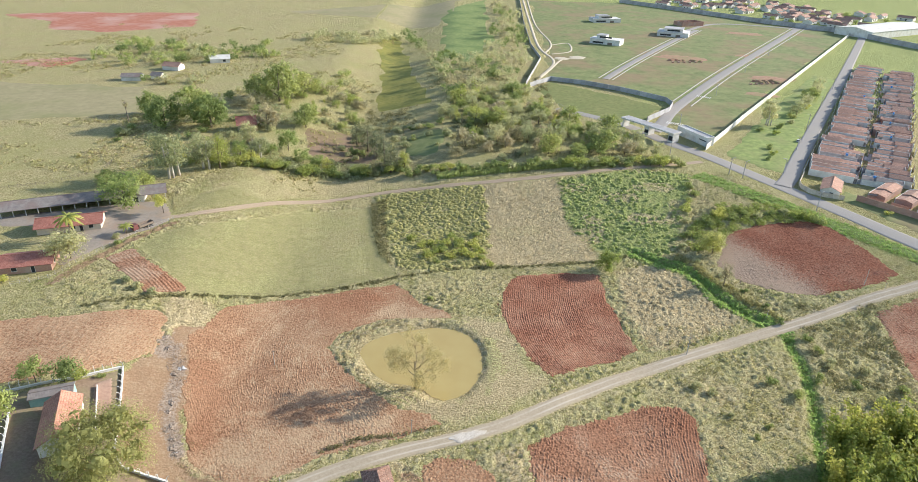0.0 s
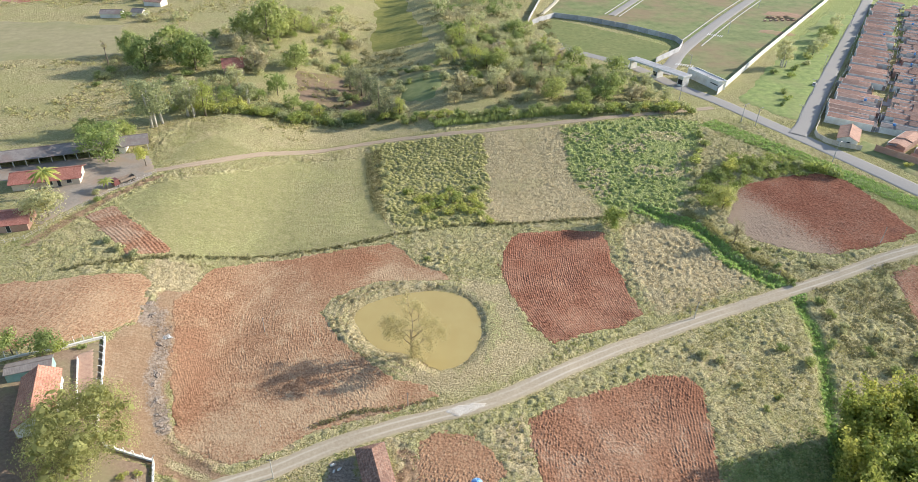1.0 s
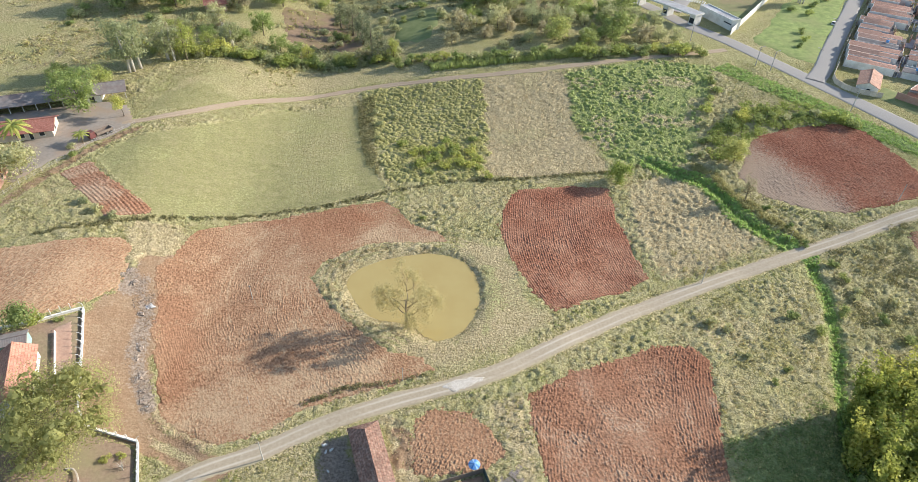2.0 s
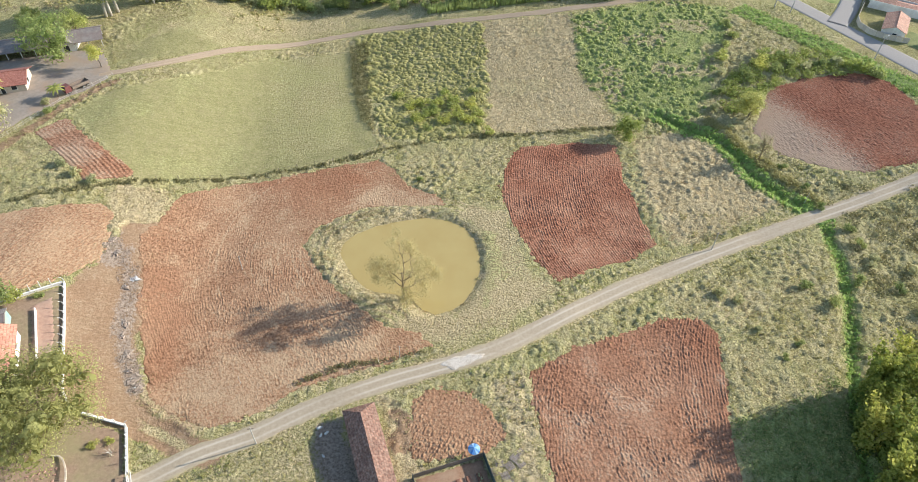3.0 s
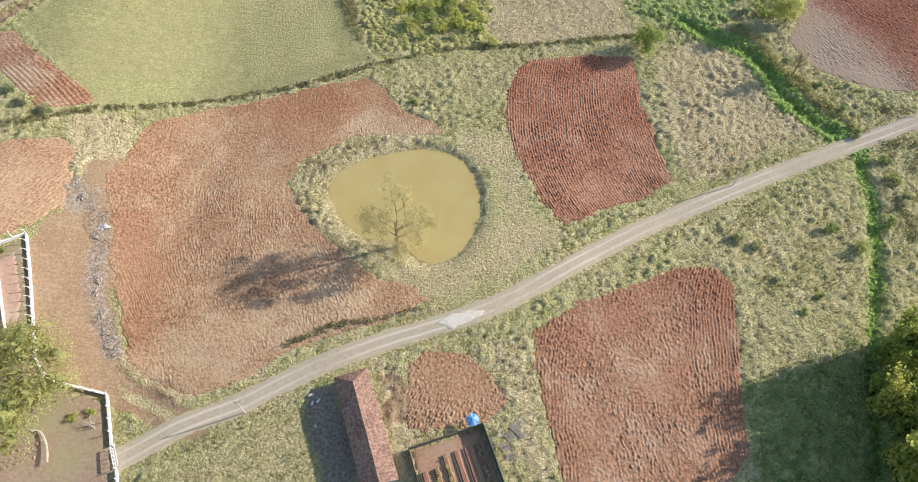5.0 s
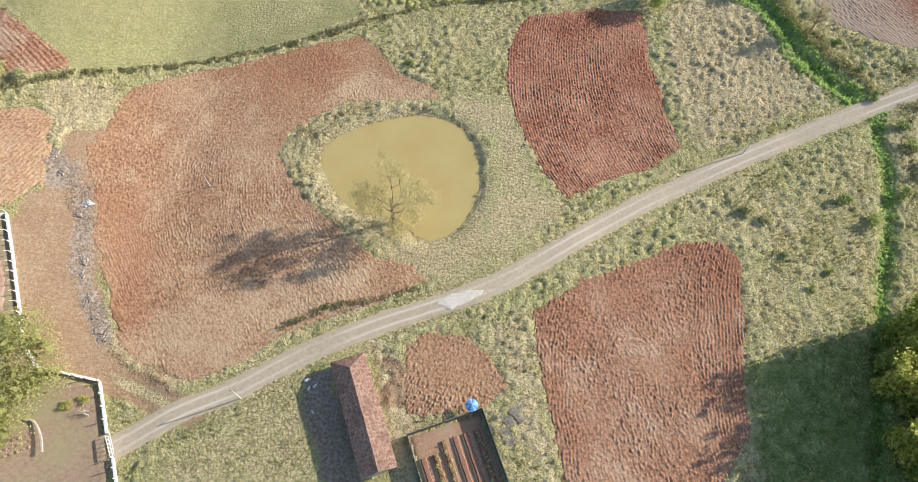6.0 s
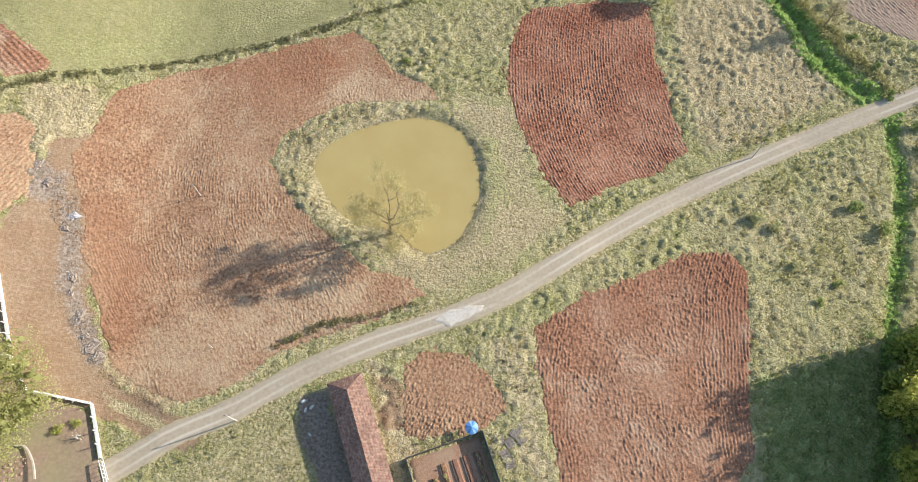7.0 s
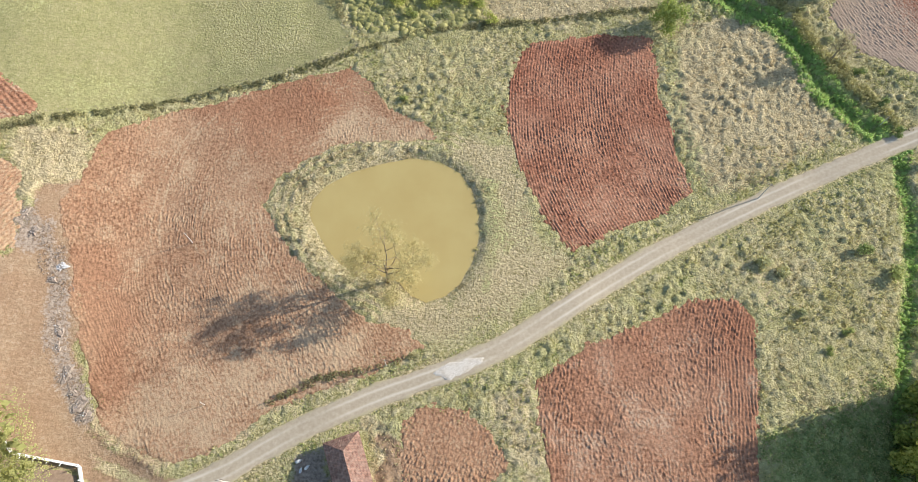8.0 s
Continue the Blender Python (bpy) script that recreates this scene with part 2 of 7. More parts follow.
class Shape:
    """Gathers boxes, prisms, tubes and sheets into one mesh."""

    def __init__(self):
        self.v, self.f = [], []

    def add(self, verts, faces):
        n = len(self.v)
        self.v += [tuple(p) for p in verts]
        self.f += [tuple(i + n for i in f) for f in faces]
        return self

    def box(self, x0, y0, z0, x1, y1, z1):
        return self.add([(x0, y0, z0), (x1, y0, z0), (x1, y1, z0), (x0, y1, z0), (x0, y0, z1), (x1, y0, z1), (x1, y1, z1), (x0, y1, z1)],
                        [(3, 2, 1, 0), (4, 5, 6, 7), (0, 1, 5, 4), (1, 2, 6, 5), (2, 3, 7, 6), (3, 0, 4, 7)])

    def slab(self, pts, thick):
        """A plate under the given corners."""
        n = len(pts)
        low = [(p[0], p[1], p[2] - thick) for p in pts]
        return self.add(list(pts) + low, [tuple(range(n)), tuple(range(2 * n - 1, n - 1, -1))] + [(i, i + n, (i + 1) % n + n, (i + 1) % n) for i in range(n)])

    def tube(self, path, radii, sides=6):
        path = [Vector(p) for p in path]
        rings = []
        for i, p in enumerate(path):
            d = (path[min(i + 1, len(path) - 1)] - path[max(i - 1, 0)]).normalized()
            a = d.orthogonal().normalized()
            b = d.cross(a)
            r = radii[i] if isinstance(radii, (list, tuple)) else radii
            rings.append([p + (a * math.cos(2 * math.pi * k / sides) + b * math.sin(2 * math.pi * k / sides)) * r for k in range(sides)])
        vs = [q for r in rings for q in r]
        fs = [(i * sides + k, i * sides + (k + 1) % sides, (i + 1) * sides + (k + 1) % sides, (i + 1) * sides + k) for i in range(len(path) - 1) for k in range(sides)]
        fs += [tuple(range(sides - 1, -1, -1)), tuple(range((len(path) - 1) * sides, len(path) * sides))]
        return self.add(vs, fs)

    def mesh(self, name, mat, smooth=False):
        me = bpy.data.meshes.new(name)
        me.from_pydata(self.v, [], self.f)
        me.materials.append(mat)
        if smooth:
            me.polygons.foreach_set("use_smooth", np.ones(len(me.polygons), bool))
        me.update()
        return me


def thing(name, x, y, turn, label, category, group="", dz=0.0, kind=""):
    """An Empty on the ground, turned about the upright; parts hang under it."""
    ob = new(name)
    ob.matrix_world = pose(x, y, z_at(x, y) + dz, 0, 0, turn)
    return tagged(ob, label, category, group, kind)


def part(name, shape, mat, parent, label="", at=None, smooth=False):
    me = shape if isinstance(shape, bpy.types.Mesh) else shape.mesh(name, mat, smooth)
    ob = new(name, me)
    ob.parent = parent
    if at is not None:
        ob.matrix_basis = at
    if label:
        ob["label"] = label
    return ob


def single(name, me, label, category, kind="", group=""):
    return tagged(new(name, me), label, category, group, kind)


# ---- ground ----
def axis(fine0, fine1, step, far0, far1, grow=1.06):
    out = list(np.arange(fine0, fine1 + step / 2, step))
    for sign, edge, far in ((-1, fine0, far0), (1, fine1, far1)):
        d, v, side = step, edge, []
        while (v - far) * sign < 0:
            d = d * grow
            v += sign * d
            side.append(v)
        out = side[::-1] + out if sign < 0 else out + side
    return np.array(out)


GREEN = [(-100.7, 196.9), (-81.9, 211.3), (-61.0, 232.8), (-33.0, 241.5), (-30.6, 219.9), (-23.9, 199.3), (-20.1, 185.2), (-35.3, 176.8), (-55.8, 169.6), (-79.5, 161.4), (-84.2, 165.6), (-104.9, 185.3)]
UPPER = [(-104, 212), (-87, 222), (-66, 243), (-35, 257), (-4, 261), (0, 275), (-40, 274), (-75, 265), (-100, 240)]
SCRUB = [(-32.8, 239.6), (-33, 252), (-9, 255), (12, 256), (14, 220), (10.1, 194.6), (-3.5, 188.5), (-18.9, 190.7), (-26.5, 216.6)]
BEIGE = [(10, 257), (45.5, 262), (45.0, 225.5), (51.5, 205.1), (50.4, 198.2), (23.8, 193.7), (11.8, 194.7), (12.5, 220.4)]
CLUMPS = [(45, 260), (80, 270), (104, 266), (98, 246), (92, 229), (78.8, 201), (61.4, 200.7), (51.5, 205.1), (44.0, 225.5)]
RING = [(4, 161), (16, 160), (20, 140), (27, 132), (16, 121.5), (2, 114.5), (-6, 117), (-10, 122), (2, 124), (9, 134), (11, 148), (4, 155)]
STRAW = [(-60, 103), (-47, 108), (-36, 113), (-26, 116), (-14, 121), (-4, 114), (-22, 106), (-36, 98.5), (-46, 93.5), (-55, 97)]
PALE = [(56, 190), (72, 196), (85, 180), (92, 165), (72, 153), (57, 147), (52, 165)]
YARD = [(-82, 122), (-78, 134), (-76, 146), (-70, 148), (-66, 128), (-61, 105), (-55, 95), (-59, 94), (-70, 97), (-74, 103)]
VERGE = [(112, 268), (128, 246), (145, 225), (170, 192), (163, 190), (140, 218), (122, 240), (104, 262)]
LAWN = [(135, 295), (185, 365), (270, 485), (290, 470), (190, 325), (150, 272)]

TRACK = [(-66.5, 102.0), (-64.2, 100.0), (-60.0, 97.6), (-55.7, 95.1), (-51.4, 93.2), (-47.5, 91.2), (-42.6, 89.6)]
STUBBLE = [(-63.6, 234.2), (-36.5, 244.0), (-32.0, 217.5), (-28.4, 196.0), (-25.7, 185.6), (-37.1, 180.0), (-49.0, 173.7), (-55.2, 199.0)]


def rugged(x, y):
    """How rough the grass is: 0 on fields, roads and yards, up to 1 on wild pasture."""
    r = ss(2.4, 4.0, line_dist(ROAD_A, x, y)) * ss(2.2, 3.5, line_dist(ROAD_B, x, y)) * ss(5, 8, line_dist(ROAD_C, x, y)) * ss(0.8, 2.5, sdf(POND, x, y))
    r = r * (1 - 0.88 * ss(-1, 1, -sdf(GREEN, x, y))) * (1 - 0.45 * ss(-1, 1, -sdf(BEIGE, x, y))) * (1 - 0.5 * ss(-1, 1, -sdf(SCRUB, x, y))) * (1 - 0.4 * ss(-1, 1, -sdf(CLUMPS, x, y))) * (1 - 0.6 * ss(-1, 1, -sdf(UPPER, x, y))) * (1 - 0.8 * ss(-2, 2, -sdf(RING, x, y)))
    r = r * (1 - 0.8 * ss(-2, 2, -sdf([(-106, 212), (-60, 245), (-50, 268), (-80, 268), (-108, 245)], x, y)))
    r = r * (1 - 0.75 * ss(-2, 2, -sdf([(-46, 86), (-36, 91), (-24, 97), (-17, 76), (-52, 66)], x, y))) * ss(1.5, 3.0, line_dist(TRACK, x, y))
    for p in FIELD_POLYS + [COMPOUND, GARDEN, SHED, FARM, YARD]:
        r = r * ss(-0.2, 1.0, sdf(p, x, y))
    return r * ss(58, 66, y) * (1 - ss(262, 285, y)) * ss(-125, -112, x) * (1 - ss(132, 150, x))


def tussocks(x, y):
    """Height of the grass cushions on wild pasture, large and small."""
    wx, wy = x + 0.5 * vnoise(x, y, 0.9, 14), y + 0.5 * vnoise(x, y, 0.9, 15)
    d1, k1 = cells(wx, wy, 1.55, 61)
    d2, k2 = cells(wx, wy, 1.05, 67)
    a = np.clip(1 - (d1 / (0.45 + 0.5 * k1)) ** 2, 0, 1) * (0.16 + 0.46 * k1)
    b = np.clip(1 - (d2 / (0.3 + 0.3 * k2)) ** 2, 0, 1) * (0.1 + 0.34 * k2)
    return np.maximum(a * (0.45 + 0.9 * vnoise(x, y, 9, 16)), b)


gx, gy = axis(-112, 132, 0.5, -4500, 4500, 1.12), axis(66, 262, 0.5, -4500, 4500, 1.12)
X, Y = np.meshgrid(gx, gy)
X, Y = X.ravel(), Y.ravel()
Z = land(X, Y)
Z = Z + 0.10 * (vnoise(X, Y, 2.2, 3) - 0.5) * (sdf(POND, X, Y) > 0.5) * ss(58, 66, Y) * (1 - ss(132, 150, X)) + swell(X, Y)
rug = rugged(X, Y)
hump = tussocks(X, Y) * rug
Z = Z + hump + rug * (0.16 * (vnoise(X + 0.3 * Y, Y - 0.3 * X, 1.3, 8) - 0.5) + 0.22 * (vnoise(X - 0.4 * Y, Y + 0.4 * X, 3.3, 9) - 0.5) + 0.035 * np.random.default_rng(7).normal(size=len(X)))
for p in FIELD_POLYS:
    Z = Z - 0.3 * ss(0.4, 1.5, -sdf(p, X, Y))
wob = 2.4 * (vnoise(X, Y, 3.0, 11) - 0.5) + 1.6 * (vnoise(X, Y, 1.4, 12) - 0.5)


def mask(poly, soft=1.5):
    return 1 - ss(-soft, soft, sdf(poly, X, Y) + wob)


m_green = np.maximum.reduce([0.7 * mask(SCRUB, 1.5), mask(GREEN, 0.8) * (1 - 0.55 * mask(STUBBLE, 4)), 0.15 * mask(UPPER, 3) + 0.7 * mask([(-104, 212), (-87, 222), (-78, 233), (-92, 240), (-102, 228)], 3)])
m_lush = np.maximum.reduce([0.85 * mask(CLUMPS, 3) * ss(0.25, 0.5, vnoise(X, Y, 9, 18)), mask(VERGE, 2), mask(LAWN, 8), 1 - ss(1.0 + 1.5 * (Y > 158), 3.0 + 2.0 * (Y > 158), line_dist(DITCH, X, Y) + 0.7 * wob)])
# Greener ground where the bamboo's shadow falls, also to darken it there.
m_lush = np.maximum(m_lush, 0.8 * mask([(60, 101), (72, 103), (86, 106), (82, 60), (55, 60), (58, 85)], 3))
droad = line_dist(ROAD_A, X, Y)
m_lush = np.maximum.reduce([m_lush, 0.3 * ss(3, 5, droad) * (1 - ss(6, 11, droad + wob)) * ss(3, 6, line_dist(TRACK, X, Y)), 0.42 * mask([(52, 188), (57, 190), (56, 165), (60, 148), (54, 146), (51.5, 165)], 2), 0.45 * mask([(9, 152), (14, 150), (15, 136), (10, 124), (7.5, 128), (9.5, 137)], 1.5), 0.3 * ss(0.58, 0.8, vnoise(X, Y, 10, 17)) * (Y < 262)])
m_lush = np.maximum(m_lush, ss(330, 420, Y) * ss(90, 130, X) * 0.8)
m_dry = np.maximum.reduce([mask(STRAW, 2), 0.5 * mask(UPPER, 3), 0.75 * mask(RING, 2), 1.0 * mask(BEIGE, 2), 1.0 * mask(PALE, 3), 0.5 * mask(YARD, 1.5), 0.35 * ss(0.5, 0.75, vnoise(X, Y, 14, 5)) * (Y < 300), 0.35 * ss(240, 320, Y) * ss(60, 150, -X)])
m_soil = np.maximum.reduce([mask(YARD, 1.5), 0.55 * mask(STRAW, 3), 0.3 * ss(0.62, 0.8, vnoise(X, Y, 5, 6)) * (Y < 262) * (1 - m_green)])
dpond = sdf(POND, X, Y)
m_soil = np.maximum(m_soil, 0.9 * (1 - ss(0.1, 0.9, dpond)) * (dpond > -2))
HEAPS = [(-75, 138.5), (-70.0, 130.0), (-68.3, 124), (-67.0, 117), (-64.6, 110.5), (-60.2, 103)]
SHEDSIDE = [(-12.5, 103), (-9.0, 101), (-3.6, 86.5), (0, 78), (-6.5, 76)]
ORANGE = [(-9.6, 98.4), (-6.0, 98.4), (-5.4, 90.8), (-8.4, 90.8)]
m_soil = np.maximum.reduce([m_soil, 0.9 * (1 - ss(2.0, 4.0, line_dist(TRACK, X, Y) + 0.4 * wob)) * ss(0.4, 1.4, line_dist(TRACK, X, Y) + 0.3 * wob), 0.85 * mask(ORANGE, 0.8), 0.2 * mask(SHEDSIDE, 2), 0.75 * (1 - ss(1.0, 2.4, line_dist([(-99.5, 204), (-103, 200), (-108.5, 189.5), (-115.5, 172), (-119, 161)], X, Y) + 0.3 * wob))])
m_dry = np.maximum.reduce([m_dry, 1.0 * mask(SHEDSIDE, 1.5), 0.85 * mask([(9, 106), (17, 109), (18.5, 95), (22, 72), (15, 84), (14, 96)], 2.5), 1.0 - ss(0.5, 1.6, line_dist(TRACK, X, Y) + 0.35 * wob), 0.7 * (1 - ss(1.6, 3.6, line_dist(ROAD_A, X, Y) + 0.3 * wob))])
m_dry = np.maximum.reduce([m_dry, 0.5 * mask(CLUMPS, 3), 0.5 * mask([(-44, 87.5), (-24, 97), (-19, 76), (-50, 70)], 4), 1.0 * mask([(-83.3, 158.0), (-69.0, 161.3), (-70.0, 147.5), (-70.8, 138.8), (-75.5, 142.1), (-79.8, 143.3)], 2), 0.62 * (1 - ss(2, 6, dpond + 0.5 * wob))])
# Ash at the heaps and burnt patch; last outline a plain grey-brown strip by the shed.
m_ash_grey = np.maximum.reduce([0.72 * (1 - ss(0.6, 2.6, line_dist(HEAPS, X, Y) + 0.8 * wob)), 0.85 * mask([(-81.0, 141), (-76.0, 142.5), (-73.2, 133.0), (-78.2, 131.4)], 1.2), 1.0 * mask([(-23.9, 93.4), (-22.8, 95.6), (-18.4, 98), (-11, 76), (-17, 74), (-19.6, 81.3)], 1.2)])
for dist in (4.4, 6.2, 7.8):
    m_dry = np.maximum(m_dry, 0.9 * np.exp(-((dpond - dist - 0.4 * (vnoise(X, Y, 12, 13) - 0.5)) / 0.45) ** 2))
nx = len(gx)
ids = np.arange(len(X)).reshape(len(gy), nx)
quads = np.stack([ids[:-1, :-1], ids[:-1, 1:], ids[1:, 1:], ids[1:, :-1]], -1).reshape(-1, 4)

m_ground, nt, b = nodes_of("pasture")


def attribute(nt, key):
    a = nt.nodes.new("ShaderNodeAttribute")
    a.attribute_name = key
    return a.outputs["Fac"]


g1, g2, g3 = ramp(nt, noise_node(nt, 1.7, 5, 0.78), [(0.36, (0, 0, 0)), (0.64, (1, 1, 1))]), noise_node(nt, 0.05, 6, 0.7), noise_node(nt, 0.3, 5, 0.7)


def sharp(key, amount=0.5):
    v = maths(nt, "ADD", attribute(nt, key), maths(nt, "MULTIPLY_ADD", g1, amount, -amount / 2))
    return ramp(nt, v, [(0.3, (0, 0, 0)), (0.7, (1, 1, 1))])


base = ramp(nt, g1, [(0.1, (0.19, 0.17, 0.07)), (0.5, (0.40, 0.35, 0.17)), (0.9, (0.64, 0.56, 0.33))])
base = mix(nt, maths(nt, "MULTIPLY", ramp(nt, g2, [(0.42, (0, 0, 0)), (0.58, (1, 1, 1))]), 0.65), base, (0.36, 0.35, 0.15))
green = ramp(nt, g1, [(0.1, (0.225, 0.215, 0.092)), (0.9, (0.345, 0.32, 0.15))])
green = mix(nt, maths(nt, "MULTIPLY", ramp(nt, g3, [(0.45, (0, 0, 0)), (0.7, (1, 1, 1))]), 0.45), green, (0.35, 0.30, 0.165))
lush = ramp(nt, g1, [(0.1, (0.23, 0.275, 0.09)), (0.9, (0.44, 0.47, 0.19))])
dry = ramp(nt, g1, [(0.1, (0.28, 0.225, 0.115)), (0.9, (0.66, 0.55, 0.335))])
soil = ramp(nt, g1, [(0.1, (0.265, 0.17, 0.10)), (0.9, (0.36, 0.24, 0.15))])
soil = mix(nt, maths(nt, "MULTIPLY", ramp(nt, noise_node(nt, 0.22, 5, 0.75), [(0.42, (0, 0, 0)), (0.62, (1, 1, 1))]), 0.5), soil, ramp(nt, g1, [(0.1, (0.28, 0.20, 0.125)), (0.9, (0.44, 0.335, 0.22))]))
col = mix(nt, sharp("dry"), base, dry)
col = mix(nt, sharp("green", 0.3), col, green)
# Tussock tops mix towards a paler straw than the gaps, by their height.
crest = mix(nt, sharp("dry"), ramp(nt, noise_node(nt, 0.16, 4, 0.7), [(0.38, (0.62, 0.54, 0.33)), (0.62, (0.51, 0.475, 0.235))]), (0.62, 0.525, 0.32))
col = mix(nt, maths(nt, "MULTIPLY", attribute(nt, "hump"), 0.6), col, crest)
col = mix(nt, sharp("lush"), col, lush)
col = mix(nt, sharp("soil"), col, soil)
col = mix(nt, sharp("ash_grey", 0.9), col, ramp(nt, g1, [(0.1, (0.19, 0.145, 0.11)), (0.9, (0.42, 0.34, 0.265))]))
nt.links.new(col, b.inputs["Base Color"])
b.inputs["Roughness"].default_value, b.inputs["Specular IOR Level"].default_value = 0.95, 0.1
bump(nt, b, ramp(nt, noise_node(nt, 1.9, 4, 0.7), [(0.36, (0, 0, 0)), (0.64, (1, 1, 1))]), 0.8, 0.4)
relief = [n for n in nt.nodes if n.type == "BUMP"][0]
nt.links.new(maths(nt, "MULTIPLY_ADD", maths(nt, "MAXIMUM", attribute(nt, "soil"), attribute(nt, "green")), -0.55, 0.8), relief.inputs["Strength"])
single("ground", mesh_from("ground", np.stack([X, Y, Z], 1), quads, m_ground, True, {"green": m_green, "lush": m_lush, "dry": m_dry, "soil": m_soil, "ash_grey": m_ash_grey, "hump": np.clip(hump / 0.35, 0, 1)}),
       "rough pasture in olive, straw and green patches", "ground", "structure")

# ---- water ----
m_water, nt, b = nodes_of("muddy_water")
nt.links.new(ramp(nt, noise_node(nt, 0.12, 3), [(0.3, (0.43, 0.325, 0.125)), (0.7, (0.46, 0.36, 0.145))]), b.inputs["Base Color"])
b.inputs["Roughness"].default_value = 0.12
b.inputs["Specular IOR Level"].default_value = 0.4
bump(nt, b, noise_node(nt, 1.2, 3), 0.05, 0.02)
cx, cy = sum(p[0] for p in POND) / len(POND), sum(p[1] for p in POND) / len(POND)
wv = [(cx, cy, 0.0)] + [(cx + (px - cx) * 1.06, cy + (py - cy) * 1.06, 0.0) for px, py in POND]
single("pond_water", mesh_from("pond_water", wv, [(0, i % len(POND) + 1, (i + 1) % len(POND) + 1) for i in range(len(POND))][::1], m_water),
       "still muddy yellow pond water in an earth bank", "pond", "structure")


# ---- ploughed fields ----
def soil_mat(name, dark, light, pale, red, amount=0.8):
    """Tilled earth with clods; the attributes pale and red say how much straw lies on it and how freshly turned it is."""
    m, nt, b = nodes_of(name)
    n1, n2, n3 = ramp(nt, noise_node(nt, 1.7, 4, 0.72), [(0.36, (0, 0, 0)), (0.64, (1, 1, 1))]), noise_node(nt, 0.07, 5, 0.65), noise_node(nt, 2.1, 3, 0.75)
    col = ramp(nt, n1, [(0.05, dark), (0.95, light)])
    col = mix(nt, maths(nt, "MULTIPLY", ramp(nt, n2, [(0.4, (0, 0, 0)), (0.62, (1, 1, 1))]), 0.35), col, tuple(0.5 * (p + q) for p, q in zip(light, pale)))
    col = mix(nt, maths(nt, "MULTIPLY", attribute(nt, "red"), 0.8), col, ramp(nt, n1, [(0.05, tuple(0.55 * c for c in red)), (0.95, red)]))
    v = maths(nt, "ADD", maths(nt, "MULTIPLY", attribute(nt, "pale"), 0.46), maths(nt, "MULTIPLY_ADD", n2, 0.35, -0.17))
    v = maths(nt, "ADD", v, n3)
    col = mix(nt, maths(nt, "MULTIPLY", ramp(nt, v, [(0.60, (0, 0, 0)), (0.80, (1, 1, 1))]), amount), col, pale)
    nt.links.new(col, b.inputs["Base Color"])
    b.inputs["Roughness"].default_value, b.inputs["Specular IOR Level"].default_value = 0.95, 0.1
    bump(nt, b, n3, 0.6, 0.16)
    return m


def zero(x, y):
    return 0 * x


